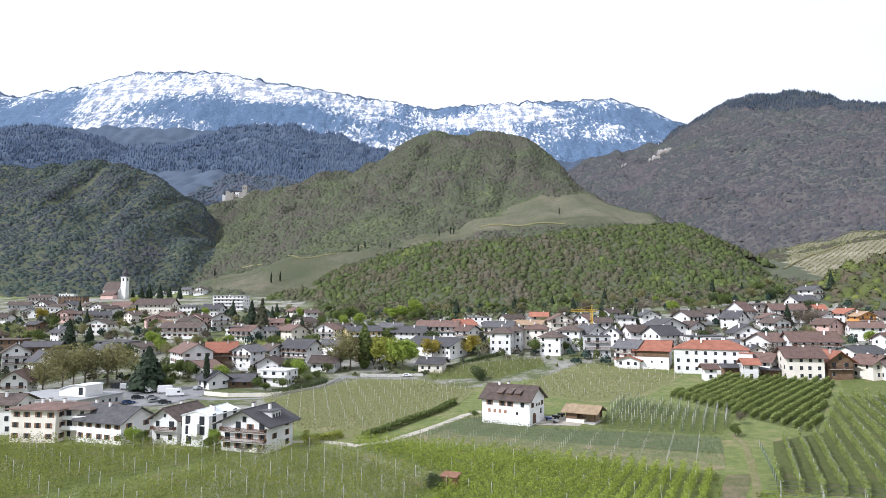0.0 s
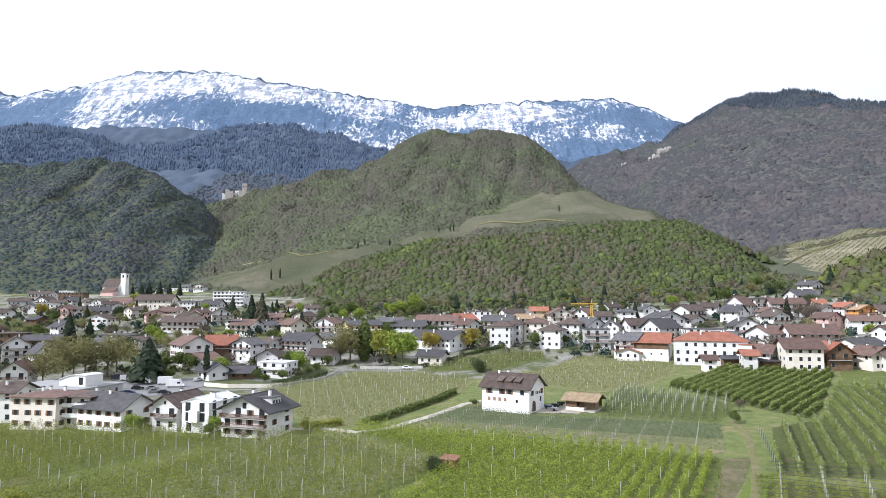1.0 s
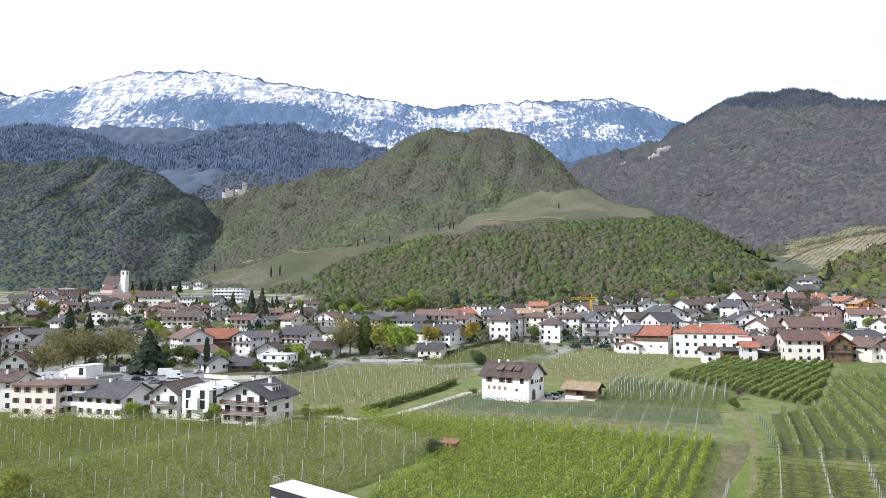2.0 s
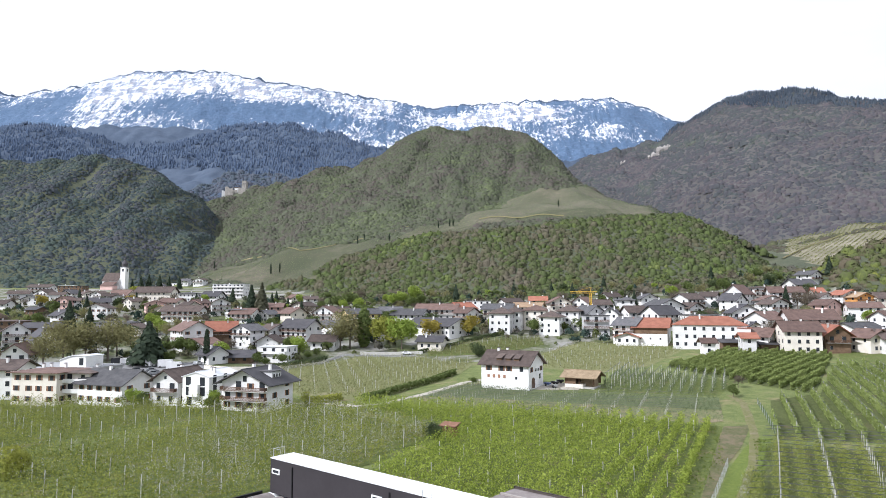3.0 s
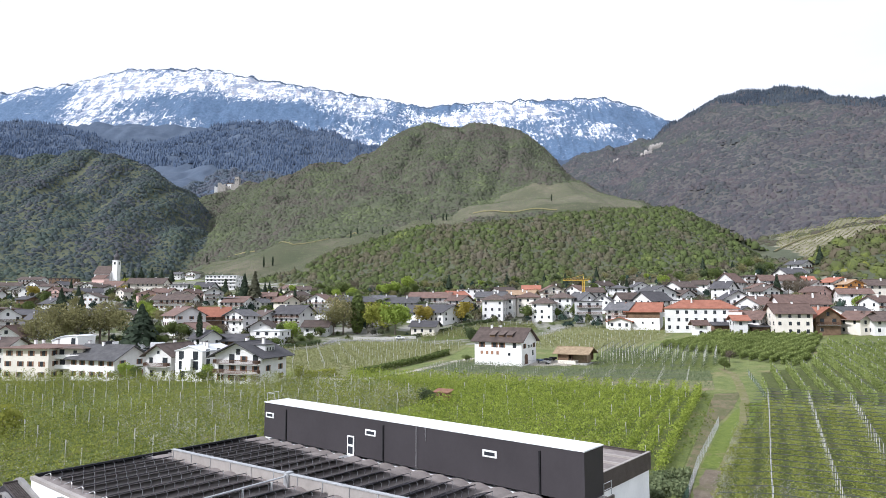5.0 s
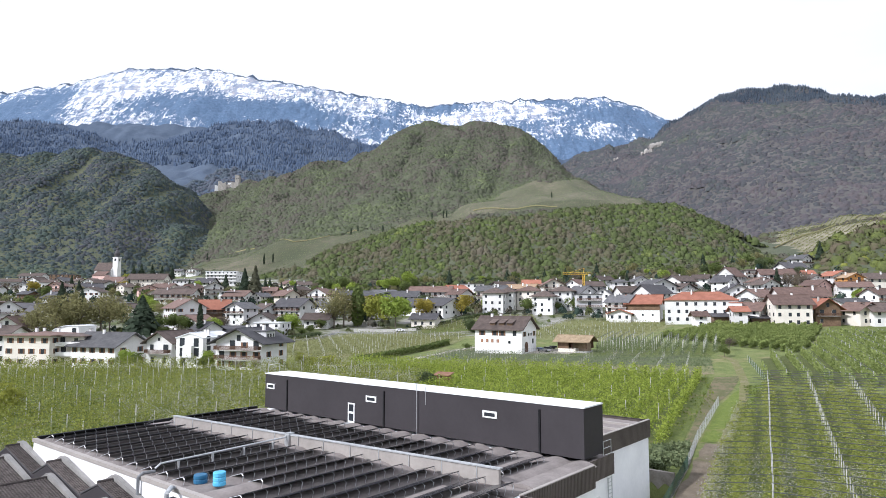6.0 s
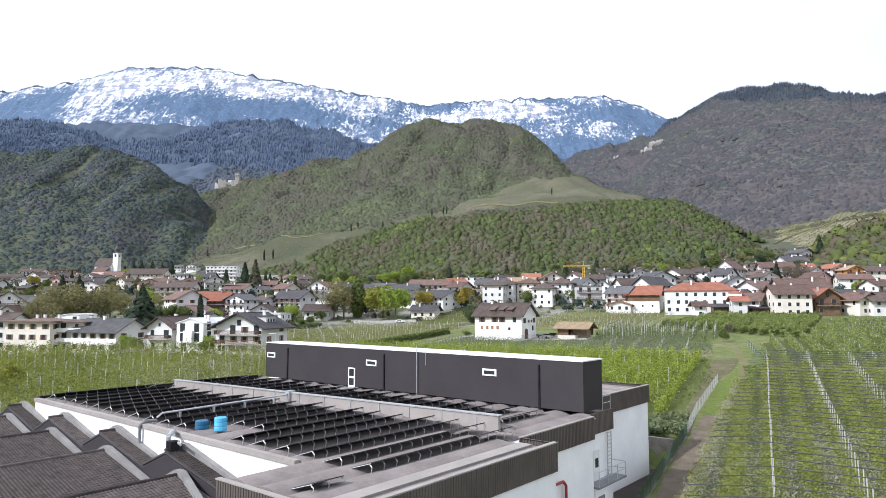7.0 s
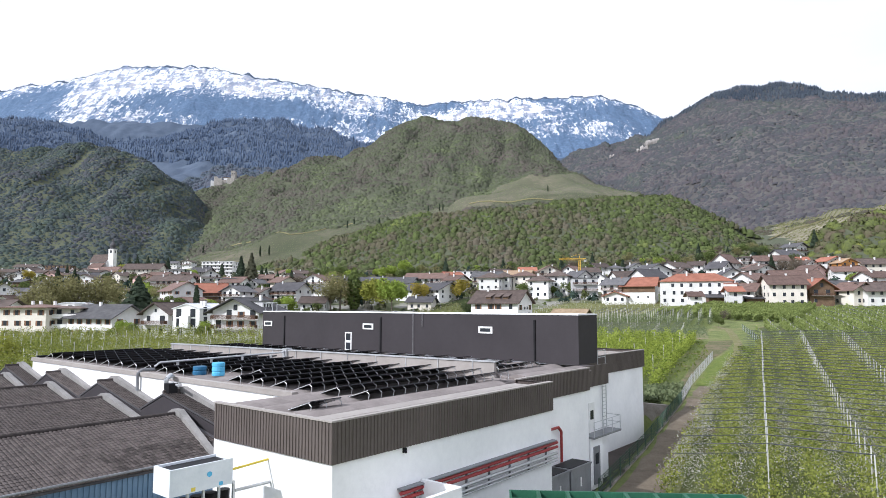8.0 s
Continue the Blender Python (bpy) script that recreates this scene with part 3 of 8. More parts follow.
def house(x, y, w, d, h, rise, turn, shape="along", roof="brown", wall="white", style="plain", balconies=0, chimneys=1, over=1.15, solid=False, label="", base=None, group="houses of the village", rows=True, storeys=0):
    """A house with its walls, roof, windows and chimneys; w wide, d deep, h high to the eaves."""
    z = height_at(x, y) if base is None else base
    if group.startswith("houses of"):
        # no two stand quite alike: eaves, pitch and turn differ a little
        w, h = w * HOUSE_RNG.uniform(0.82, 0.98), h * HOUSE_RNG.uniform(0.80, 0.94)
        if shape in ("along", "gable"):
            turn += HOUSE_RNG.choice((-32, -18, -6, 0, 8, 20, 38)) + HOUSE_RNG.uniform(-5, 5)
            rise = max(rise, 0.19 * (d if shape == "along" else w)) * HOUSE_RNG.uniform(1.0, 1.25)
            over = HOUSE_RNG.uniform(1.0, 1.6)
            if shape == "along" and w < 15 and HOUSE_RNG.random() < 0.35:
                shape = "gable"
    HOUSE_SPOTS.append((x, y, max(w, d) / 2))
    if not balconies and h > 6 and shape in ("along", "gable") and group.startswith("houses of") and HOUSE_RNG.random() < 0.7:
        balconies = HOUSE_RNG.choice((1, 1, 2))
    if not label:
        label = f"{WALL_WORD[wall]} house with {ROOF_WORD[roof]} {SHAPE_WORD[shape]}" + (" and balconies" if balconies else "")
    ob = thing("house", pose(x, y, z, 0, 0, turn), label, "house", group)
    bm = bmesh.new()
    if shape == "along":
        prism(bm, [(-d / 2, -2.5), (d / 2, -2.5), (d / 2, h), (0, h + rise), (-d / 2, h)], -w / 2, w / 2)
        bmesh.ops.rotate(bm, verts=bm.verts, cent=(0, 0, 0), matrix=Matrix.Rotation(radians(90), 3, "Z"))
    elif shape == "gable":
        prism(bm, [(-w / 2, -2.5), (w / 2, -2.5), (w / 2, h), (0, h + rise), (-w / 2, h)], -d / 2, d / 2)
    else:
        box(bm, -w / 2, w / 2, -d / 2, d / 2, -2.5, h)
    part("wall", bm, WALLS[wall], ob)
    roof_parts(ob, w, d, h, rise, shape, ROOFS[roof], over)
    floors = storeys or max(1, round(h / 2.9))
    fh = h / floors
    if rows:
        for k in range(floors):
            zz = k * fh + fh * 0.32
            n = max(1, int(w / 3.1))
            for i in range(n):
                xx = -w / 2 + w * (i + 0.5) / n + HOUSE_RNG.uniform(-0.25, 0.25)
                if HOUSE_RNG.random() < 0.08:
                    continue
                st = "door" if balconies and k >= floors - balconies and HOUSE_RNG.random() < 0.6 else style
                window(ob, xx, -d / 2, k * fh + 0.35 if st == "door" else zz, 0, st)
            m = max(1, int(d / 4.0))
            for s in (-1, 1):
                for i in range(m):
                    if HOUSE_RNG.random() < 0.15:
                        continue
                    yy = -d / 2 + d * (i + 0.5) / m + HOUSE_RNG.uniform(-0.3, 0.3)
                    window(ob, s * w / 2, yy, zz, 90 * s, style)
        if shape == "gable" and rise > 1.6:
            window(ob, 0, -d / 2, h + 0.1, 0, "small" if rise < 2.6 else "plain")
    for k in range(balconies):
        f = floors - 1 - k
        if f > 0:
            balcony(ob, -w / 2 + 0.3, w / 2 - 0.3, -d / 2, f * fh + 0.2, 1.2, WALLS["white"] if solid else SHUTTER, solid)
    for k in range(chimneys):
        cx = HOUSE_RNG.uniform(-0.3, 0.3) * w
        cy = HOUSE_RNG.uniform(-0.2, 0.2) * d
        top = h + rise + 0.9
        bm = boxed(cx - 0.3, cx + 0.3, cy - 0.3, cy + 0.3, h, top)
        c = part("chimney", bm, WALLS["white"] if wall != "wood" else CONCRETE, ob)
        part("cap", boxed(cx - 0.4, cx + 0.4, cy - 0.4, cy + 0.4, top, top + 0.12), ROOFS["brown"], c)
    return ob


# ---- the village ----
house(-366.8, 545.5, 18.5, 10, 5, 1.8, 0, "along", "brown", "grey")
house(-319.3, 489.7, 13.3, 9, 5, 1.8, -8, "gable", "grey", "white")
house(-373.2, 584.6, 22.6, 11, 7, 2, 5, "along", "brown", "white", balconies=1)
house(-340.4, 577.1, 21.9, 12, 8, 0.3, 5, "flat", "dark", "wood")
house(-422.7, 706.0, 16.7, 8, 4, 0.3, 5, "flat", "white", "white")
house(-337.0, 533.0, 12.2, 9, 6.5, 2, 10, "gable", "brown", "white", balconies=2)
house(-320.0, 523.0, 11.5, 9, 5.5, 1.8, 5, "along", "brown", "white")
house(-317.9, 536.0, 11.2, 9, 5.5, 2.2, 0, "gable", "dark", "white")
house(-297.9, 524.3, 14.1, 9, 5.5, 2, -8, "along", "brown", "cream")
house(-283.7, 518.1, 14.1, 9, 5.5, 2.2, -10, "gable", "brown", "white")
house(-274.6, 457.5, 8.3, 9, 7, 1.8, 5, "along", "rust", "pink", balconies=2)
house(-271.5, 465.1, 7.6, 9, 6, 1.8, 5, "along", "brown", "white")
house(-252.6, 457.5, 16.2, 9, 5.5, 2, -5, "along", "dark", "white", balconies=1)
house(-248.2, 479.9, 13.8, 9, 5.5, 2, -10, "gable", "brown", "white")
house(-224.5, 452.4, 9.2, 8, 6, 1.8, -10, "along", "brown", "cream")
house(-263.7, 495.6, 11.9, 9, 6, 1.8, 0, "along", "brown", "white")
house(-259.4, 506.1, 19.6, 10, 6.5, 3, 5, "along", "rust", "cream")
house(-232.8, 506.5, 29.3, 13, 7.5, 3.5, 3, "along", "brown", "cream")
house(-345.0, 760.1, 8.9, 9, 6.5, 1.8, 0, "along", "grey", "white")
house(-330.8, 775.6, 18.2, 10, 7, 0.3, -10, "flat", "white", "white", solid=True, balconies=1)
house(-280.6, 678.3, 9.2, 9, 6, 1.5, -10, "along", "grey", "white")
house(-261.6, 666.9, 12.2, 9, 7, 1.6, -15, "along", "brown", "white")
house(-305.6, 755.9, 8.7, 8, 6, 1.6, 0, "gable", "brown", "white")
house(-201.6, 494.1, 14.5, 10, 7, 1.2, -5, "hip", "grey", "white")
house(-179.2, 482.1, 16.1, 10, 6, 3, -8, "along", "dark", "white")
house(-180.4, 524.4, 28.8, 12, 12, 0.3, -4, "flat", "white", "white", balconies=3, solid=True)
house(-197.9, 429.1, 14.5, 10, 6.5, 2, -5, "along", "rust", "pink", balconies=1)
house(-194.2, 447.1, 13.9, 10, 6, 2, -3, "along", "rust", "cream")
house(-158.9, 382.4, 25.3, 11, 7, 2.4, -8, "along", "brown", "white", balconies=1, style="shutter")
house(-181.5, 408.6, 11.8, 8, 5, 1.8, -8, "gable", "tan", "cream")
house(-147.6, 410.3, 12.4, 10, 8.5, 2.4, -10, "gable", "brown", "white", balconies=2)
house(-170.0, 433.1, 12.0, 9, 6, 2, -6, "along", "rust", "pink")
house(-170.9, 419.1, 11.7, 9, 6, 2, -6, "along", "brown", "cream")
house(-123.2, 373.5, 13.6, 10, 8.5, 1, -8, "hip", "grey", "white", balconies=2, solid=True)
house(-220.6, 365.8, 11.8, 10, 7, 2.6, 15, "gable", "dark", "white", balconies=1)
house(-217.1, 397.7, 15.4, 10, 7, 2.2, -12, "along", "brown", "white", style="shutter")
house(-173.4, 335.6, 19.4, 10, 6, 1, -5, "hip", "grey", "white", balconies=1, solid=True)
house(-235.2, 343.3, 15.3, 11, 6.5, 0.8, 10, "hip", "brown", "wood")
house(-199.1, 294.8, 11.3, 12, 8.5, 3, 20, "gable", "brown", "white")
house(-179.2, 282.7, 9.7, 11, 8, 3, 25, "gable", "dark", "white", balconies=2)
house(-159.8, 239.4, 9.8, 11, 8, 2.5, 15, "along", "rust", "white")
house(-118.7, 294.1, 19.4, 13, 9.5, 3.2, -22, "along", "rust", "white", chimneys=2, style="shutter")
house(-108.3, 303.3, 12.6, 11, 9, 3, -22, "along", "red", "wood")
house(-109.0, 282.8, 15.4, 9, 5, 2.4, -25, "along", "rust", "white")
house(-96.9, 262.9, 8.9, 9, 4.5, 2.2, -15, "along", "dark", "white")
house(-87.5, 268.8, 10.9, 9, 3, 1, -10, "along", "dark", "wood")
house(-94.8, 300.2, 11.7, 10, 9.5, 1.4, -20, "gable", "grey", "white")
house(-88.0, 316.9, 10.8, 10, 7, 2.4, -20, "along", "brown", "white")
house(-74.0, 315.1, 17.8, 11, 8.5, 3, -20, "along", "dark", "white", balconies=2)
house(-83.0, 295.6, 10.1, 9, 5, 2.4, -10, "along", "brown", "white")
house(-73.7, 275.2, 14.0, 10, 7, 0.3, -12, "flat", "white", "white", balconies=1, solid=True)
house(-59.8, 302.2, 13.3, 9, 4.5, 2.2, -5, "along", "brown", "white")
house(-118.3, 369.3, 14.7, 11, 7, 2.2, -8, "along", "rust", "white", balconies=1)
house(-107.3, 375.1, 7.2, 9, 6, 1.8, -5, "along", "grey", "white")
house(-92.4, 373.7, 12.5, 10, 7.5, 2.4, -8, "along", "rust", "cream")
house(-111.3, 406.3, 8.9, 9, 6, 2, 0, "along", "rust", "pink")
house(-94.6, 408.6, 13.0, 10, 6.5, 2.2, 0, "along", "brown", "cream")
house(-71.1, 365.0, 13.4, 11, 8.5, 2.6, -10, "gable", "rust", "white", balconies=2)
house(-64.9, 376.2, 9.7, 9, 7, 2.2, -8, "along", "brown", "white")
house(-51.9, 364.5, 20.3, 11, 7.5, 1.6, -8, "along", "grey", "yellow", balconies=1, solid=True)
house(-61.7, 333.1, 11.0, 10, 7, 2, -10, "along", "grey", "white")
house(-100.5, 454.2, 9.1, 9, 6, 1.8, 0, "along", "brown", "white")
house(-115.6, 470.9, 8.7, 9, 6, 1.8, 0, "along", "rust", "cream")
house(-24.8, 365.5, 18.5, 12, 6.5, 2.6, -12, "along", "grey", "white")
house(-8.5, 332.1, 31.9, 15, 5.5, 2.6, -12, "along", "dark", "white")
house(-37.9, 387.3, 12.8, 9, 6, 1.8, -5, "along", "grey", "white")
house(-9.5, 374.7, 26.3, 11, 7.5, 2.4, -4, "along", "rust", "white", balconies=1)
house(4.2, 377.4, 12.3, 10, 7, 2.2, -4, "along", "red", "pink")
house(6.4, 356.5, 11.0, 10, 7.5, 2, -4, "along", "rust", "white", balconies=1)
house(-10.1, 295.0, 11.7, 9, 4.5, 1.8, -28, "along", "dark", "cream")
house(14.2, 388.3, 15.8, 11, 8.5, 0.3, -3, "flat", "grey", "white")
house(24.1, 358.7, 16.3, 11, 8.5, 1.8, -4, "along", "grey", "cream", balconies=2)
house(40.5, 359.0, 18.1, 11, 8.5, 2, -4, "along", "tan", "cream", balconies=1)
house(59.0, 372.6, 12.8, 11, 8.5, 2.6, -3, "along", "rust", "cream", balconies=1)
house(72.6, 370.9, 10.3, 10, 8, 2.4, -3, "along", "rust", "white")
house(79.5, 358.0, 8.2, 10, 8.5, 2, -5, "along", "brown", "white")
house(93.7, 360.2, 8.3, 10, 8.5, 2, -5, "hip", "grey", "white")
house(23.6, 328.0, 12.2, 11, 10.0, 3.2, -18, "hip", "brown", "white")
house(31.0, 334.0, 7.5, 10, 11.0, 2.8, -18, "hip", "brown", "white")
house(42.0, 338.0, 12.0, 10, 10.0, 2.8, -18, "hip", "rust", "cream")
house(47.5, 322.0, 12.0, 11, 10.0, 3.2, -22, "hip", "brown", "white")
house(57.8, 331.0, 12.0, 10, 11.0, 3.0, -22, "hip", "brown", "white")
house(66.6, 312.0, 13.0, 11, 11, 0.4, -6, "flat", "dark", "grey", balconies=3)
house(68.6, 335.1, 13.6, 11, 7.5, 3, -8, "gable", "grey", "white")
house(79.6, 333.7, 9.8, 10, 7, 2.4, -15, "gable", "grey", "white")
house(90.0, 331.0, 10.8, 10, 7.5, 2.6, -8, "along", "brown", "white")
house(76.6, 288.4, 10.7, 12, 8.5, 2.6, -12, "along", "grey", "white", balconies=2)
house(98.5, 316.5, 14.4, 12, 8.5, 3.2, -12, "along", "dark", "white")
house(105.0, 331.4, 15.7, 13, 11, 3, -8, "gable", "grey", "white")
house(75.3, 284.4, 9.7, 8, 3.8, 0.8, -10, "along", "red", "white")
house(114.1, 304.9, 21.1, 13, 10, 0.4, -4, "flat", "grey", "white", balconies=1, solid=True)
house(130.2, 367.8, 14.2, 11, 7.5, 2.4, 8, "along", "brown", "white", balconies=1)
house(122.3, 342.0, 8.6, 9, 7, 2.2, 5, "gable", "brown", "white")
house(145.3, 375.5, 9.2, 10, 7.5, 2, 0, "along", "brown", "white")
house(152.2, 361.3, 11.7, 10, 6.5, 2.8, -5, "gable", "dark", "white")
house(161.1, 374.1, 13.8, 11, 8.5, 4, 5, "along", "rust", "white")
house(175.3, 379.7, 12.1, 10, 8.5, 1.2, 5, "hip", "brown", "white", balconies=2)
house(183.5, 367.5, 17.9, 11, 7.5, 2.6, 10, "along", "rust", "white", balconies=1)
house(205.1, 392.0, 16.2, 10, 6.5, 2.6, 10, "along", "dark", "white")
house(222.3, 413.4, 11.2, 10, 7.5, 2, 10, "along", "grey", "white")
house(203.6, 371.3, 5.5, 8, 5.5, 1.8, 10, "along", "red", "cream")
house(195.8, 352.4, 9.6, 9, 6, 2, 10, "along", "brown", "white")
house(203.7, 345.4, 10.4, 10, 8.5, 2, 12, "along", "red", "white")
house(205.9, 337.5, 10.6, 10, 8.5, 1.8, 12, "gable", "tan", "orange")
house(171.6, 360.1, 13.6, 9, 5.5, 2, 5, "along", "rust", "white")
house(164.1, 339.6, 11.6, 10, 7.5, 2.2, 5, "along", "brown", "white", balconies=1)
house(140.4, 321.9, 14.7, 12, 8, 3, 8, "along", "dark", "white", balconies=2)
house(140.2, 298.5, 15.8, 12, 8, 3, -6, "along", "rust", "white")
house(155.8, 291.8, 20.1, 13, 9, 3.4, -4, "along", "rust", "white", balconies=2)
house(186.5, 332.5, 11.9, 9, 6.5, 2, 10, "along", "rust", "pink")
house(198.2, 321.7, 16.7, 10, 6.5, 2.2, 12, "along", "rust", "white")
house(120.2, 259.4, 7.8, 10, 6.5, 2.6, -10, "along", "rust", "white")
house(126.3, 281.0, 8.1, 9, 7, 2.2, -8, "along", "dark", "cream")
house(142.4, 252.2, 9.4, 12, 7.5, 3, -12, "along", "red", "wood")
house(168.0, 276.3, 17.3, 12, 5.5, 2.4, -6, "along", "grey", "white")
house(155.1, 248.6, 9.8, 10, 6.5, 2.4, 10, "gable", "rust", "cream")
house(118.9, 292.3, 9.9, 10, 7, 2, -5, "along", "grey", "white")
house(33.3, 392.2, 11.5, 10, 7, 2, -3, "along", "brown", "white")
house(110.3, 377.9, 9.5, 10, 7, 2, -3, "along", "grey", "white")
house(92.9, 392.1, 8.5, 9, 6, 1.8, 0, "along", "brown", "white")
house(50.4, 395.9, 9.7, 10, 7, 2, -3, "along", "red", "cream")
house(-271.2, 419.9, 9.7, 8, 5, 1.4, 10, "along", "dark", "wood")
house(-171.8, 325.8, 15.8, 9, 4, 1.2, -5, "along", "grey", "white")
house(-158.6, 328.9, 14.2, 9, 5, 1.6, -8, "along", "brown", "cream")
house(-209.6, 331.5, 17.7, 10, 5, 1.6, 8, "along", "dark", "wood")
house(-315.8, 451.9, 12.2, 9, 6, 2, 10, "along", "brown", "white")
house(-261.7, 362.7, 16.4, 10, 7, 2, 10, "along", "rust", "white")
house(-206.3, 277.5, 14.5, 11, 8, 2.4, 15, "along", "brown", "white")
house(192.9, 292.4, 16.4, 10, 7, 2.2, 10, "along", "rust", "white")
house(162.5, 245.1, 13.8, 10, 7, 2.2, 10, "along", "brown", "white")
house(221.7, 338.4, 15.2, 10, 7, 2.2, 10, "along", "brown", "cream")
house(-129.9, 189.1, 10.5, 11, 8.5, 2, 5, "along", "brown", "white", group="houses at the field edge")
house(129.6, 250.9, 12.9, 12, 8.5, 3.2, -8, "along", "rust", "cream", group="houses at the field edge")
house(121.5, 255.8, 8.9, 7, 3, 0.8, -5, "along", "dark", "wood", group="houses at the field edge", chimneys=0, rows=False)
house(110.4, 250.3, 4.6, 8, 6, 1.5, -10, "along", "red", "white", group="houses at the field edge", chimneys=0)
house(108.1, 259.5, 7.6, 5, 3.4, 0.8, -5, "along", "dark", "wood", group="houses at the field edge", chimneys=0, rows=False)
house(95.4, 250.2, 4.2, 5, 4.6, 1.2, -6, "along", "rust", "white", group="houses at the field edge", chimneys=0)

# the houses at the edge of the orchards, and the farm in the fields
EDGE = "houses at the field edge"
house(-111.5, 181.0, 13.5, 13, 8.4, 1.0, -8, "hip", "rust", "cream", style="shutter", group=EDGE, label="pale three-storey block of flats with red-brown roof", chimneys=3)
house(-101.2, 182.0, 8.0, 11, 8.0, 0.8, -8, "hip", "brown", "cream", balconies=2, solid=True, group=EDGE, storeys=3, label="pale flats wing with deep balconies and low roof")
house(-91.6, 177.6, 15.6, 11, 5.8, 3.0, -20, "along", "grey", "white", style="shutter", group=EDGE, label="white house with grey gabled roof and brown shutters")
house(-73.3, 175.5, 7.6, 12, 6.6, 2.4, -15, "gable", "brown", "white", balconies=1, group=EDGE, label="white gabled house with brown roof behind a modern one")
modern_house = house(-64.0, 173.0, 8.0, 13, 7.4, 1.2, -16, "gable", "white", "white", style="door", group=EDGE, over=0.25, chimneys=2, label="modern white house with pale metal roof and chimneys")
part("bay", boxed(-1.2, 1.4, -7.6, -6.4, 2.6, 5.6), WALLS["white"], modern_house)
chalet = house(-49.4, 165.2, 13.2, 11.0, 6.9, 3.0, -18, "gable", "dark", "white", style="shutter", balconies=2, chimneys=3, over=1.6, group=EDGE, storeys=3, label="white chalet with dark roof and brown timber balconies")
dormer = part("dormer", boxed(1.2, 5.2, -1.8, 2.2, 7.4, 9.2), WALLS["grey"], chalet)
part("dormer_roof", boxed(0.6, 5.5, -2.1, 2.5, 9.2, 9.4), ROOFS["grey"], dormer)
for k in range(3):
    window(chalet, 5.2, -1.0 + 1.2 * k, 7.8, 90, "small")
farmhouse = house(16.6, 190.6, 14.6, 10.5, 6.6, 3.2, -30, "along", "brown", "white", style="shutter", chimneys=2, over=0.9, base=10.0, rows=False, group="farm in the fields", label="white farmhouse with brown tiled roof and shuttered windows")
for xx, zz, st in ((-4.9, 4.6, "shutter"), (-0.9, 4.6, "shutter"), (1.4, 4.6, "shutter"), (5.2, 4.6, "plain"), (-5.0, 2.6, "closed"), (-3.3, 2.6, "closed"), (-1.7, 2.6, "closed"), (0.0, 2.6, "closed"), (3.6, 2.4, "small")):
    window(farmhouse, xx, -5.25, zz, 0, st, 1.0)
for yy, zz, st in ((-3.2, 4.4, "shutter"), (-0.6, 4.5, "small"), (0.6, 4.5, "small"), (1.8, 4.5, "small"), (3.6, 4.4, "shutter"), (2.6, 2.2, "plain")):
    window(farmhouse, 7.3, yy, zz, 90, st, 1.0)
bm = prism(bmesh.new(), [(-1.1, 0.0), (1.1, 0.0), (1.1, 2.0), (0.9, 2.5), (0.4, 2.85), (-0.4, 2.85), (-0.9, 2.5), (-1.1, 2.0)], -0.05, 0.05)
bmesh.ops.transform(bm, verts=bm.verts, matrix=pose(7.32, -2.0, 0.0, 0, 0, 90))
part("arched_door", bm, SHUTTER, farmhouse, "dark wooden arched barn door")
for k, xx in enumerate((-2.2, 0.6, 3.2)):
    d1 = part("dormer", prism(bmesh.new(), [(xx - 0.75, 7.2), (xx + 0.75, 7.2), (xx + 0.75, 8.1), (xx - 0.75, 8.1)], -4.2, -1.6), WALLS["wood"], farmhouse)
    bm = bmesh.new()
    slab(bm, (xx - 1.0, -4.6, 8.15), (xx + 1.0, -4.6, 8.15), (xx + 1.0, -1.2, 9.25), (xx - 1.0, -1.2, 9.25), 0.15)
    part("dormer_roof", bm, ROOFS["brown"], d1)


def open_barn(x, y, turn):
    z = height_at(x, y) + 0.1
    ob = thing("barn", pose(x, y, z, 0, 0, turn), "small open timber barn with weathered shingle roof", "barn", "farm in the fields")
    part("plinth", boxed(-4.2, 1.0, -3.2, 3.2, -1.0, 0.9), WALLS["cream"], ob)
    part("floor", boxed(1.0, 4.2, -3.2, 3.2, -1.0, 0.15), CONCRETE, ob)
    part("back_wall", boxed(-4.2, 4.2, 3.0, 3.2, 0.9, 3.2), WALLS["wood"], ob)
    part("side_wall", boxed(-4.2, -4.0, -3.2, 3.0, 0.9, 3.2), WALLS["wood"], ob)
    part("front_boarding", boxed(-4.0, -1.0, -3.2, -3.05, 0.9, 2.6), WALLS["wood"], ob)
    part("hay", boxed(-0.5, 3.6, -0.6, 2.8, 0.1, 2.3), ROOFS["thatch"], ob)
    for xx in (-4.1, 0.0, 4.1):
        for yy in (-3.1, 3.1):
            part("post", boxed(xx - 0.12, xx + 0.12, yy - 0.12, yy + 0.12, 0.9, 3.25), SHUTTER, ob)
    roof_parts(ob, 8.4, 6.4, 3.1, 1.3, "along", ROOFS["thatch"], 1.2, 0.18)
    return ob


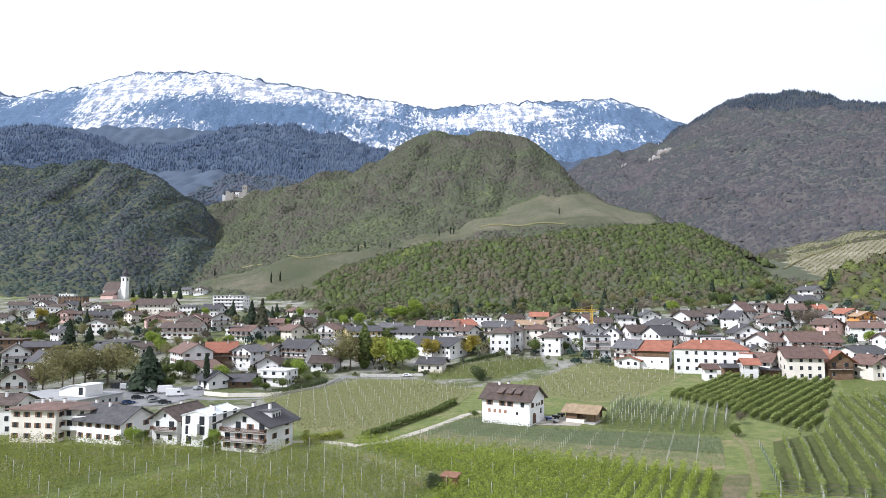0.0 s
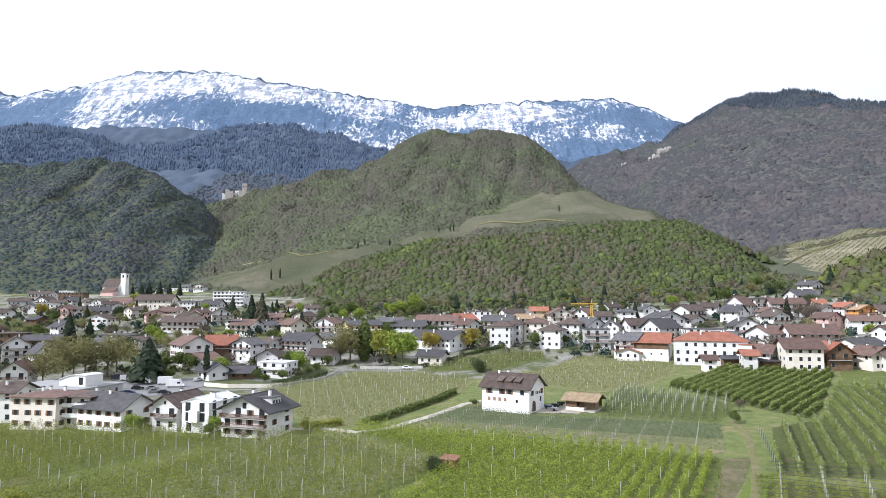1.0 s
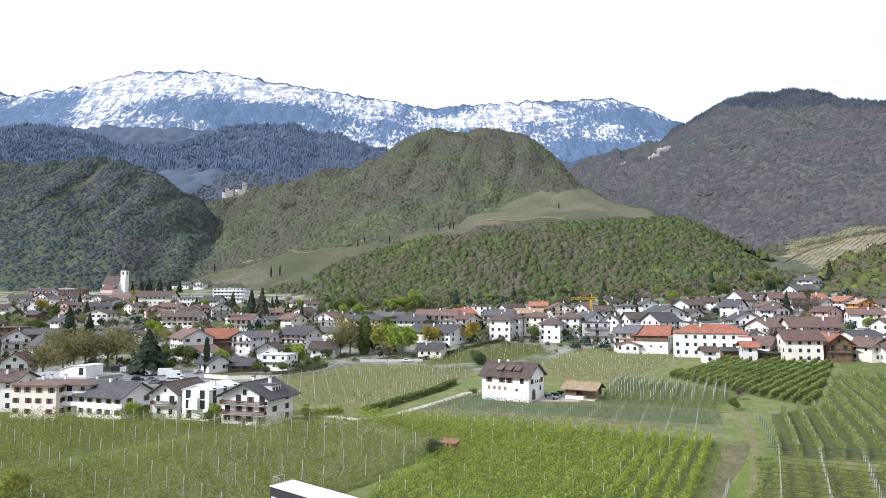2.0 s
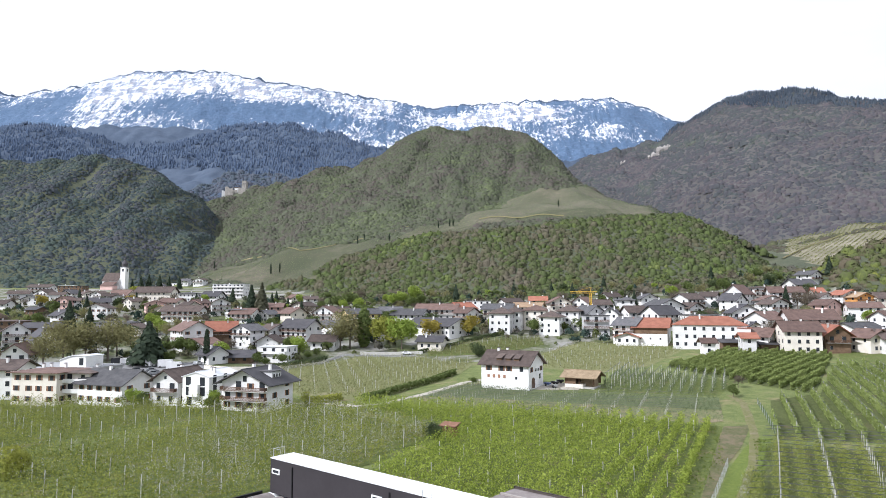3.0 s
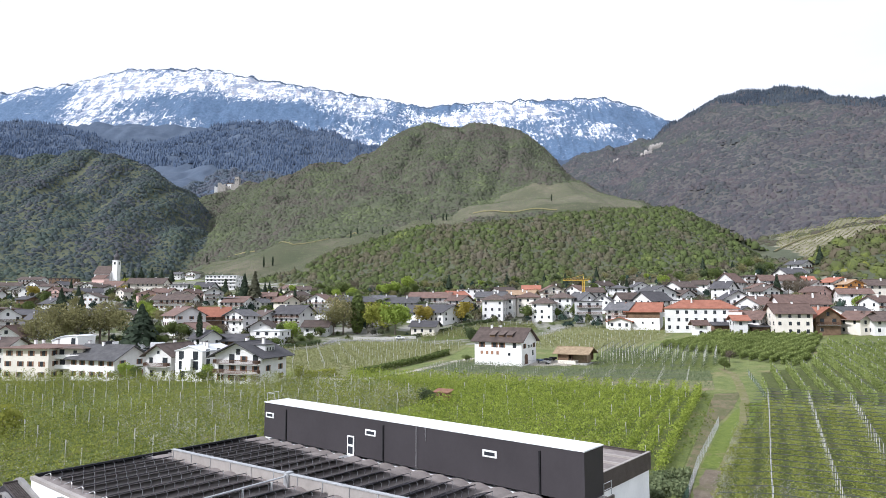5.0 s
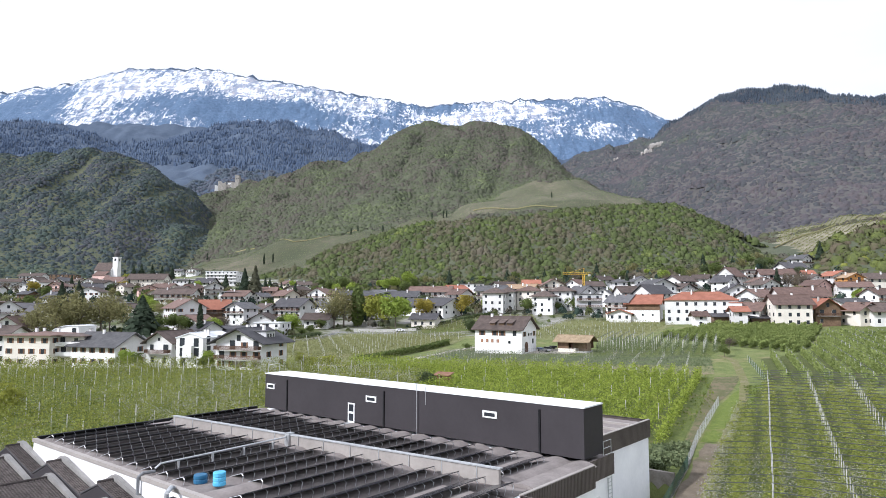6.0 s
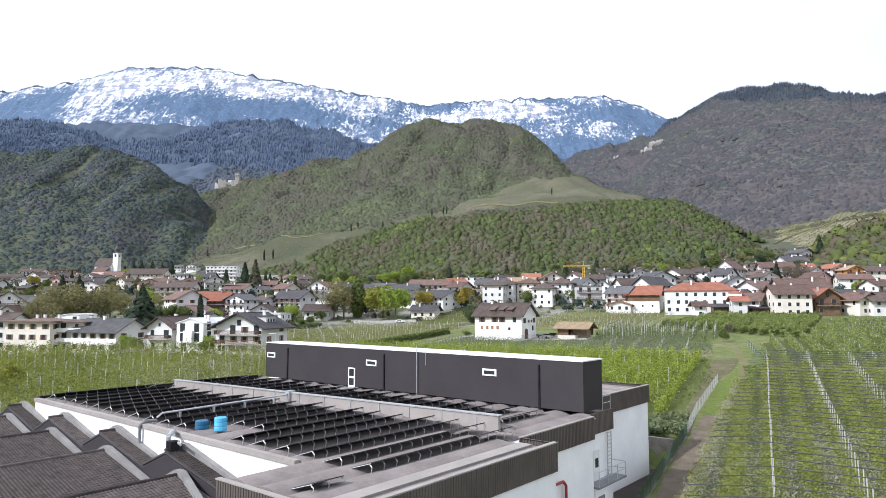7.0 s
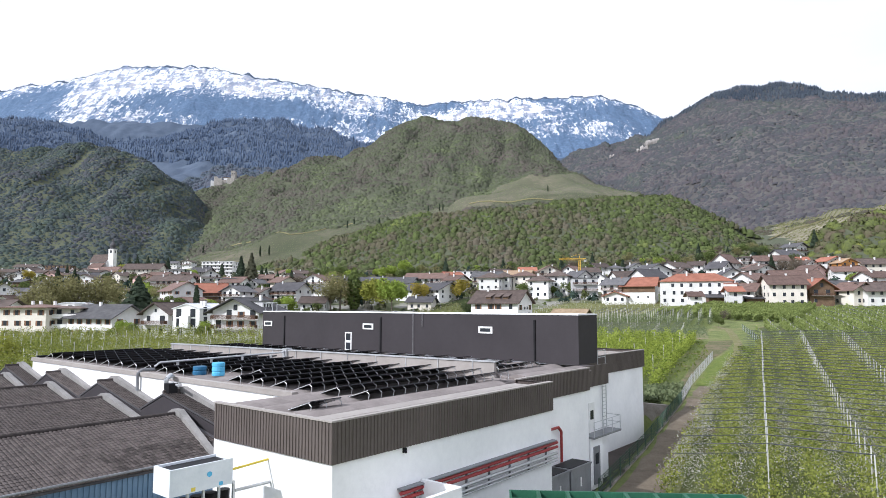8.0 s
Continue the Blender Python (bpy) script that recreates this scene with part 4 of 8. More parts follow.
open_barn(36.5, 189.0, -30)
red_house = house(103.5, 268.8, 27.5, 13, 9.2, 3.6, -22, "hip", "red", "white", chimneys=2, group=EDGE, label="long white house with an orange-red hipped tile roof", over=0.6)
part("end_tower", boxed(10.5, 15.0, -8.6, -3.5, -2, 8.2), WALLS["white"], red_house)
part("tower_roof", boxed(10.2, 15.3, -8.9, -3.2, 8.2, 8.5), ROOFS["red"], red_house)
red_barn = house(85.0, 284.0, 13.6, 13, 7.2, 3.4, -24, "along", "red", "white", chimneys=1, group=EDGE, rows=False, label="barn with white base, timber upper floor and red roof")
part("timber_storey", boxed(-6.9, 6.9, -6.62, -6.4, 4.2, 7.1), WALLS["wood"], red_barn)
for k in range(3):
    window(red_barn, -4 + 4 * k, -6.5, 1.8, 0, "small")


FLAT_ROOF = plain("grey_gravel_roof", (0.26, 0.265, 0.27), (0.36, 0.365, 0.37), 4.0, 0.9, relief=0.2)


def warehouse():
    """A long flat-roofed hall with a curved rooftop office."""
    ob = thing("warehouse", pose(-127, 218, height_at(-127, 218), 0, 0, -14), "low pale flat-roofed warehouse with a curved white rooftop office", "warehouse", EDGE)
    part("wall", boxed(-22, 9, -8, 12, -2, 4.4), WALLS["grey"], ob)
    part("roof", boxed(-22.4, 9.4, -8.4, 12.4, 4.4, 4.8), FLAT_ROOF, ob)
    arch = [(-4.5, 4.8), (6.0, 4.8), (6.0, 8.2)] + [(6.0 - 10.5 * t / 8, 8.2 + 0.5 * math.sin(math.pi * t / 8) - 1.5 * (t / 8) ** 2) for t in range(1, 8)] + [(-4.5, 6.7)]
    part("office", prism(bmesh.new(), arch, -1.5, 6), WALLS["white"], ob)
    bm = bmesh.new()
    top = arch[2:]
    for (ax, az), (bx, bz) in zip(top, top[1:]):
        slab(bm, (ax, -1.9, az + 0.25), (bx, -1.9, bz + 0.25), (bx, 6.4, bz + 0.25), (ax, 6.4, az + 0.25), 0.2)
    bmesh.ops.remove_doubles(bm, verts=bm.verts, dist=0.001)
    part("office_roof", bm, ROOFS["white"], ob)
    window(ob, 4.2, -1.5, 5.4, 0, "door", 1.1)
    for k in range(6):
        window(ob, 9, -6 + 3 * k, 2.0, 90, "plain")


warehouse()


def church():
    x, y = -327, 640
    z = height_at(x, y) - 0.5
    ob = thing("church", pose(x, y, z, 0, 0, -8), "white church with onion-domed bell tower", "church")
    part("tower", boxed(-2.7, 2.7, -2.7, 2.7, -3, 21), WALLS["white"], ob)
    part("cornice", boxed(-3.0, 3.0, -3.0, 3.0, 21, 21.5), WALLS["white"], ob)
    for a in range(4):
        window(ob, 2.7 * math.sin(radians(90 * a)), -2.7 * math.cos(radians(90 * a)), 17.5, 90 * a, "door", 1.2)
    bm = bmesh.new()
    profile = ((2.9, 21.5), (2.2, 22.6), (2.5, 23.8), (2.8, 25.2), (2.3, 26.8), (1.2, 28.2), (0.8, 29.0), (1.1, 29.8), (0.7, 30.8), (0.15, 31.6), (0.1, 34.5))
    rings = [[bm.verts.new((r * math.cos(k * math.pi / 6), r * math.sin(k * math.pi / 6), h)) for k in range(12)] for r, h in profile]
    for a, b in zip(rings, rings[1:]):
        for k in range(12):
            bm.faces.new((a[k], a[(k + 1) % 12], b[(k + 1) % 12], b[k]))
    bm.faces.new(rings[-1])
    part("onion_dome", bm, ROOFS["dark"], ob)
    bm = prism(bmesh.new(), [(-6, -3), (6, -3), (6, 9), (0, 16), (-6, 9)], -9, 9)
    bmesh.ops.transform(bm, verts=bm.verts, matrix=pose(-12, 2, 0, 0, 0, 90))
    nave = part("nave", bm, WALLS["white"], ob)
    for s in (-1, 1):
        bm = bmesh.new()
        slab(bm, (-21.6, 2 + s * 6.7, 8.6), (-3.4, 2 + s * 6.7, 8.6), (-3.4, 2 + s * 0.02, 16.5), (-21.6, 2 + s * 0.02, 16.5), 0.3)
        part("nave_roof", bm, ROOFS["brown"], nave)
    bm = bmesh.new()
    slab(bm, (-18, -12, 3.2), (-4, -12, 3.2), (-4, -4.2, 7.6), (-18, -4.2, 7.6), 0.3)
    part("lower_roof", bm, ROOFS["rust"], ob)
    part("chapel", boxed(-17.6, -4.4, -11.5, -4, -3, 3.4), WALLS["pink"], ob)


church()

STONE = plain("ruin_stone", (0.20, 0.185, 0.17), (0.36, 0.34, 0.31), 3.0, 0.95, relief=0.8)


def castle():
    """A ruin on a spur: a square keep, broken curtain walls and roofless halls."""
    x, y = -425, 1268
    z = height_at(x, y)
    ob = thing("castle_ruin", pose(x, y, z, 0, 0, -5), "ruined stone castle with a square tower on a spur", "castle")
    keep = part("tower", boxed(4, 13, 0, 9, -8, 21), STONE, ob)
    for k in range(4):
        part("merlon", boxed(4.2 + 2.35 * k, 5.6 + 2.35 * k, 0, 1.2, 21, 22.6), STONE, keep)
    for k in range(2):
        window(ob, 6.5 + 4 * k, 0, 15, 0, "door", 1.2)
    rng = random.Random(8)
    for k, (x0, x1, y0) in enumerate(((-38, -30, 2), (-29, -20, -3), (-19, -12, 4), (-10, -3, -6), (-6, 3, 3), (14, 22, -4), (20, 30, 4), (31, 37, -2), (38, 47, 5), (-24, -8, -14), (2, 16, -12))):
        h = rng.uniform(3, 9)
        top = [(x0, -9), (x1, -9), (x1, h * rng.uniform(0.5, 1)), (x0 + (x1 - x0) * 0.6, h * rng.uniform(0.4, 0.8)), (x0 + (x1 - x0) * 0.35, h), (x0, h * rng.uniform(0.6, 1))]
        part("broken_wall", prism(bmesh.new(), top, y0, y0 + 2.2), STONE if k % 4 else WALLS["grey"], ob)
    part("house_wall", boxed(-16, -6, 12, 20, -4, 11), WALLS["white"], ob)
    part("house_roof", boxed(-17, -5, 11, 21, 11, 12), ROOFS["rust"], ob)


castle()
CLIFF = plain("pale_limestone", (0.18, 0.165, 0.155), (0.44, 0.415, 0.39), 6.0, 0.95, relief=0.9, stretch=(1, 1, 0.4))


def outcrop(x, y, w, h, label, seed):
    """Broken rock faces standing out of a wooded slope."""
    rng = random.Random(seed)
    bm = bmesh.new()
    z = height_at(x, y)
    for k in range(9):
        a, s = rng.uniform(-0.5, 0.5) * w, rng.uniform(0.15, 0.4)
        q = rng.uniform(0.5, 1.0) * h
        lump = bmesh.ops.create_icosphere(bm, subdivisions=2, radius=1.0)["verts"]
        for v in lump:
            v.co = Vector((v.co.x * w * s * 0.5, v.co.y * q * 0.35, v.co.z * q * 0.6)) * rng.uniform(0.82, 1.12) + Vector((a, rng.uniform(-1, 1), q * 0.3 + a * 0.25))
    return tagged(part("rock_outcrop", placed(bm, pose(x, y, z)), CLIFF), label, "rock", "rock outcrops")


# ---- woods ----
WOOD_COLOURS = {
    "knoll": canopy_leaves("knoll_canopy", 55, [(0.10, (0.125, 0.110, 0.086)), (0.28, (0.108, 0.102, 0.065)), (0.38, (0.076, 0.090, 0.043)), (0.54, (0.093, 0.121, 0.043)), (0.73, (0.205, 0.227, 0.076))]),
    "castle": canopy_leaves("castle_canopy", 95, [(0.10, (0.112, 0.096, 0.086)), (0.30, (0.086, 0.085, 0.067)), (0.46, (0.085, 0.099, 0.060)), (0.72, (0.148, 0.170, 0.088))]),
    # left: dark stops, with blue added to the colour for haze
    "left": canopy_leaves("hazed_left_canopy", 90, [(0.12, (0.080, 0.081, 0.092)), (0.34, (0.055, 0.068, 0.072)), (0.50, (0.065, 0.084, 0.074)), (0.72, (0.095, 0.122, 0.086))]),
    # right: bare grey-brown twigs, their bluish cast painted in as haze
    "right": canopy_leaves("hazed_right_canopy", 130, [(0.12, (0.100, 0.088, 0.093)), (0.34, (0.068, 0.068, 0.077)), (0.50, (0.068, 0.076, 0.077)), (0.72, (0.098, 0.110, 0.087))]),
    "spur": canopy_leaves("spur_canopy", 60, [(0.12, (0.092, 0.077, 0.063)), (0.34, (0.073, 0.071, 0.052)), (0.50, (0.087, 0.094, 0.053)), (0.72, (0.129, 0.132, 0.069))]),
    "corner": canopy_leaves("corner_canopy", 20, [(0.24, (0.110, 0.094, 0.065)), (0.42, (0.083, 0.099, 0.040)), (0.58, (0.132, 0.154, 0.045)), (0.76, (0.259, 0.248, 0.055))]),
    "fir": canopy_leaves("fir_canopy", 30, [(0.25, (0.03, 0.05, 0.04)), (0.75, (0.07, 0.095, 0.075))]),
    # far firs and ravine wood: distance haze mixed into the stops as blue
    "hazed_fir": canopy_leaves("hazed_fir_canopy", 260, [(0.25, (0.066, 0.092, 0.145)), (0.75, (0.115, 0.148, 0.205))]),
    "ravine": canopy_leaves("hazed_ravine_canopy", 160, [(0.2, (0.095, 0.100, 0.125)), (0.45, (0.068, 0.086, 0.105)), (0.8, (0.110, 0.132, 0.130))]),
    # crest firs, haze again coloured in as blue
    "hazed_high_fir": canopy_leaves("hazed_high_fir_canopy", 90, [(0.25, (0.04, 0.052, 0.07)), (0.75, (0.085, 0.098, 0.112))]),
}


def crown_quads(rng, n, flat=0.8, leaf=0.34):
    """Leaf clumps of a broad crown of radius 1 standing on z = 0, as quads."""
    d = rng.normal(size=(n, 3))
    d /= np.linalg.norm(d, axis=1)[:, None]
    d[:, 2] = np.abs(d[:, 2]) * 1.25 - 0.35
    lobes = 1 + 0.28 * np.sin(3 * np.arctan2(d[:, 1], d[:, 0]) + rng.uniform(0, 6)) * (1 - np.abs(d[:, 2]) * 0.6)
    c = d * (rng.uniform(0.55, 1.0, n) * lobes)[:, None] * (1, 1, flat)
    c[:, 2] += 0.75
    return quads_at(rng, c, rng.uniform(0.7, 1.3, n) * leaf, d * 0.95 + (0, 0, 0.4), 0.32)


def cone_quads(rng, n, width=0.30, leaf=0.12):
    """Drooping branch clumps of a conifer of height 1."""
    t = rng.uniform(0, 1, n) ** 0.75
    a = rng.uniform(0, 2 * math.pi, n)
    r = width * (1 - t) * rng.uniform(0.5, 1.05, n) + 0.012
    c = np.stack([np.cos(a) * r, np.sin(a) * r, 0.06 + 0.94 * t], 1)
    out = np.stack([np.cos(a), np.sin(a), 0.7 + 0 * a], 1)
    return quads_at(rng, c, leaf * (1.15 - 0.75 * t) * rng.uniform(0.8, 1.3, n), out, 0.35)


def quads_at(rng, c, size, facing, wild=0.7):
    n = len(c)
    nrm = facing + rng.normal(size=(n, 3)) * wild
    nrm /= np.linalg.norm(nrm, axis=1)[:, None] + 1e-9
    ref = rng.normal(size=(n, 3))
    a = np.cross(nrm, ref)
    a /= np.linalg.norm(a, axis=1)[:, None] + 1e-9
    b = np.cross(nrm, a)
    s = np.asarray(size)[:, None]
    k = rng.uniform(0.55, 1.0, (n, 1))
    bow = nrm * s * 0.25
    v = np.stack([c - a * s - b * s * k, c + a * s - b * s * k * 0.8 - bow, c + a * s * 0.9 + b * s * k, c - a * s * 0.8 + b * s * k - bow], 1)
    return v.reshape(-1, 3)


def scatter(name, places, radius, templates, mat, label, category, seed, tall=None, turn=180.0):
    """One object of many plants: each place takes a turned and scaled copy of a template."""
    rng = np.random.RandomState(seed)
    chunks, tints = [], []
    pick = rng.randint(0, len(templates), len(places))
    for k, tpl in enumerate(templates):
        idx = np.where(pick == k)[0]
        if not len(idx):
            continue
        a = rng.uniform(-1, 1, len(idx)) * radians(turn)
        r = radius[idx]
        hgt = r if tall is None else tall[idx]
        ca, sa = np.cos(a)[:, None], np.sin(a)[:, None]
        x = (tpl[None, :, 0] * ca - tpl[None, :, 1] * sa) * r[:, None] + places[idx, 0:1]
        y = (tpl[None, :, 0] * sa + tpl[None, :, 1] * ca) * r[:, None] + places[idx, 1:2]
        z = tpl[None, :, 2] * hgt[:, None] + places[idx, 2:3]
        chunks.append(np.stack([x, y, z], 2).reshape(-1, 3))
        tints.append(np.repeat(rng.uniform(0, 1, len(idx)), len(tpl)))
    v = np.concatenate(chunks)
    me = bpy.data.meshes.new(name)
    mesh_from(me, v, np.arange(len(v)).reshape(-1, 4))
    me.attributes.new("tint", "FLOAT", "POINT").data.foreach_set("value", np.concatenate(tints).astype(np.float32))
    me.materials.append(mat)
    return tagged(new(name, me), label, category, kind="stuff")


def jittered(x0, x1, y0, y1, step, seed):
    rng = np.random.RandomState(seed)
    gx, gy = np.meshgrid(np.arange(x0, x1, step), np.arange(y0, y1, step))
    p = np.stack([gx.ravel(), gy.ravel()], 1)
    return p + rng.uniform(-0.48, 0.48, p.shape) * step


def steepest(x, y):
    """The name of the ridge that forms the ground at each place, or '' on the valley floor."""
    names = list(RIDGES)
    r = np.stack([ridge(x, y, n) for n in names] + [valley(x, y) + 1.0])
    return np.array(names + [""])[np.argmax(r, 0)]


def clear_of_houses(x, y, gap):
    ok = np.ones(len(x), bool)
    for hx, hy, hr in HOUSE_SPOTS:
        ok &= (x - hx) ** 2 + (y - hy) ** 2 > (hr + gap) ** 2
    return ok & (((x + 420) / 52) ** 2 + ((y - 1264) / 22) ** 2 > 1) & ((x + 332) ** 2 + (y - 640) ** 2 > 26 ** 2)


def crown_shape(rng, segs, profile, rough, tufts=0):
    """A lumpy crown of radius and height 1, closed above, as corners and triangles, with loose tufts standing out of it."""
    verts, faces = [], []
    lobe, turn = rng.randint(2, 5), rng.uniform(0, 6)
    for r, z in profile:
        for k in range(segs):
            a = 2 * math.pi * k / segs
            w = r * (1 + 0.16 * math.sin(lobe * a + turn) + rng.uniform(-rough, rough))
            verts.append((w * math.cos(a), w * math.sin(a), z + rng.uniform(-0.4, 0.4) * rough))
    for n in range(len(profile) - 1):
        for k in range(segs):
            a, b = n * segs + k, n * segs + (k + 1) % segs
            faces += [(a, b, b + segs), (a, b + segs, a + segs)]
    top = len(verts)
    verts.append((rng.uniform(-0.15, 0.15), rng.uniform(-0.15, 0.15), 1.0))
    faces += [((len(profile) - 1) * segs + k, (len(profile) - 1) * segs + (k + 1) % segs, top) for k in range(segs)]
    for k in range(tufts):
        a, t = rng.uniform(0, 2 * math.pi), rng.uniform(0.1, 1.5)
        c = np.array((math.cos(a) * math.cos(t), math.sin(a) * math.cos(t), math.sin(t))) * rng.uniform(0.85, 1.1)
        n = len(verts)
        verts += [tuple(c + rng.normal(size=3) * 0.17) for _ in range(3)]
        faces.append((n, n + 1, n + 2))
    return np.array(verts), np.array(faces)


BROAD = ((0.95, -0.8), (1.0, 0.2), (0.62, 0.8))
LOW_BROAD = ((1.0, -0.9), (0.8, 0.5))
CONE = ((1.0, 0.0), (0.52, 0.5))


def canopy(name, places, radius, tall, shapes, mat, label, seed):
    """One object of many crowns: each place takes a turned and scaled copy of a shape."""
    rng = np.random.RandomState(seed)
    verts, faces, tints, n = [], [], [], 0
    pick = rng.randint(0, len(shapes), len(places))
    for k, (sv, sf) in enumerate(shapes):
        idx = np.where(pick == k)[0]
        a = rng.uniform(0, 2 * math.pi, len(idx))
        ca, sa, r = np.cos(a)[:, None], np.sin(a)[:, None], radius[idx][:, None]
        x = (sv[None, :, 0] * ca - sv[None, :, 1] * sa) * r + places[idx, 0:1]
        y = (sv[None, :, 0] * sa + sv[None, :, 1] * ca) * r + places[idx, 1:2]
        z = sv[None, :, 2] * tall[idx][:, None] + places[idx, 2:3]
        verts.append(np.stack([x, y, z], 2).reshape(-1, 3))
        faces.append((sf[None] + (n + np.arange(len(idx)) * len(sv))[:, None, None]).reshape(-1, 3))
        tints.append(np.repeat(rng.uniform(0, 1, len(idx)), len(sv)))
        n += len(idx) * len(sv)
    me = bpy.data.meshes.new(name)
    faces = np.concatenate(faces)
    mesh_from(me, np.concatenate(verts), faces)
    me.polygons.foreach_set("use_smooth", np.ones(len(faces), bool))
    me.attributes.new("tint", "FLOAT", "POINT").data.foreach_set("value", np.concatenate(tints).astype(np.float32))
    me.materials.append(mat)
    return tagged(new(name, me), label, "trees", kind="stuff")


def wood(name, owners, x0, x1, y0, y1, step, size, colour, label, seed, keep=None, segs=6, profile=LOW_BROAD, tufts=0, tall=1.0):
    rng = np.random.RandomState(seed)
    p = jittered(x0, x1, y0, y1, step, seed)
    own = steepest(p[:, 0], p[:, 1])
    ok = np.isin(own, owners) & ~on_vines(p[:, 0], p[:, 1])
    ok &= np.abs(p[:, 0]) < 0.72 * p[:, 1] + 12
    if keep is not None:
        ok &= keep(p[:, 0], p[:, 1])
    ok &= clear_of_houses(p[:, 0], p[:, 1], 3.5)
    p = p[ok]
    r = size * (0.55 + 0.95 * rng.uniform(0, 1, len(p)) ** 1.3) * (1 + 0.18 * wave(p[:, 0], p[:, 1], 45, seed))
    h = r * tall * rng.uniform(0.6, 1.35, len(p))
    places = np.column_stack([p, height(p[:, 0], p[:, 1]) - 0.32 * size])
    shapes = [crown_shape(np.random.RandomState(seed * 10 + k), segs, profile, 0.24, tufts) for k in range(12)]
    return canopy(name, places, r, h, shapes, WOOD_COLOURS[colour], label, seed)


def conifers(name, places, tall, colour, label, seed, segs=5, tufts=0):
    shapes = [crown_shape(np.random.RandomState(seed * 10 + k), segs, CONE, 0.14, tufts) for k in range(6)]
    return canopy(name, places, tall * 0.26, tall, shapes, WOOD_COLOURS[colour], label, seed)


wood("knoll_wood", ("knoll",), -190, 330, 425, 690, 3.4, 2.5, "knoll", "spring-green and bare broadleaf trees covering a steep knoll", 11, segs=7, profile=BROAD, tufts=30)
wood("castle_hill_wood", ("castle", "shelf"), -520, 330, 545, 1320, 4.1, 3.0, "castle", "dense olive-green woodland covering the castle hill", 12, tufts=9, tall=0.72)
wood("shaded_hill_wood", ("left",), -1150, -330, 650, 1160, 4.2, 3.1, "left", "dark dense woodland on a shaded hillside, blued for haze", 13, tufts=9, tall=0.72)
wood("ravine_wood", ("blue", "snow", ""), -800, -230, 1180, 2300, 9.0, 6.5, "ravine", "woodland in a side valley behind the castle, hazed blue-grey", 19)
wood("bare_hill_wood", ("right",), 150, 1500, 640, 2000, 6.2, 4.4, "right", "mostly bare grey-brown woodland on a high mountainside, tinted for haze", 14, tall=0.72)
wood("spur_wood", ("spur", "terrace"), 330, 1100, 600, 1300, 6.0, 4.0, "spur", "thin green woodland on a mountain spur", 15, tufts=4, tall=0.72)
wood("corner_wood", ("corner",), 215, 560, 370, 700, 5.0, 3.4, "corner", "yellow-green spring trees on a bank above the houses", 16, segs=8, profile=BROAD, tufts=30)
wood("foot_wood", ("",), -190, 420, 430, 640, 3.6, 2.7, "knoll", "broadleaf trees at the foot of the knoll behind houses", 17, lambda x, y: (y > 452 - 0.10 * np.clip(x, 0, 400) + 8 * np.sin(x / 17)) & (x > -98 - (y - 470) * 0.25) & ((y < 560) | (x > 200)), segs=8, profile=BROAD, tufts=26)
wood("valley_wood", ("",), 225, 470, 520, 860, 6.2, 3.8, "castle", "mixed woodland in the side valley", 18, segs=8, profile=BROAD, tufts=12)


def rim_trees():
    """Conifers along the plateau's rim, on the near mountain's crest and over the blue ridges."""
    rng = np.random.RandomState(21)
    x = rng.uniform(-3400, 1800, 3600)
    y = rng.uniform(4474, 4504, 3600)
    p = np.column_stack([x, y, height(x, y) - 3])
    conifers("plateau_rim_firs", p, rng.uniform(5, 9, 3600), "hazed_fir", "dark conifers along a snowy plateau rim", 22)
    x = rng.uniform(430, 1500, 12000)
    drop = rng.uniform(0, 1, 12000) * 480
    y = 1985 - 0.215 * (x - 430) - drop
    ok = (steepest(x, y) == "right") & (x > 590 + 0.55 * drop) & (wave(x, y, 150, 26) + rng.uniform(-0.4, 0.4, 12000) > -1.7 + drop / 260)
    q = np.column_stack([x, y, height(x, y) - 1])[ok]
    conifers("crest_firs", q, rng.uniform(8, 15, len(q)), "hazed_high_fir", "dark conifers on a mountain crest", 23)
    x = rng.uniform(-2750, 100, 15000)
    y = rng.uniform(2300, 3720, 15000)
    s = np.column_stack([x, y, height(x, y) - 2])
    conifers("blue_ridge_firs", s, rng.uniform(14, 24, 15000), "hazed_fir", "distant conifer forest coloured blue for haze", 24)


rim_trees()


# ---- fields ----
def row_points(poly, angle, spacing, step, seed, jitter=0.0, shift=0.0):
    """Points along parallel rows inside a field."""
    rng = np.random.RandomState(seed)
    c, s = math.cos(radians(angle)), math.sin(radians(angle))
    q = np.array(poly)
    a, b = q @ (c, s), q @ (-s, c)
    ga, gb = np.meshgrid(np.arange(a.min(), a.max(), step), np.arange(b.min() + shift, b.max(), spacing))
    ga = ga.ravel() + rng.uniform(-0.5, 0.5, ga.size) * step * jitter
    gb = gb.ravel()
    x, y = ga * c - gb * s, ga * s + gb * c
    ok = inside(poly, x, y)
    return x[ok], y[ok]


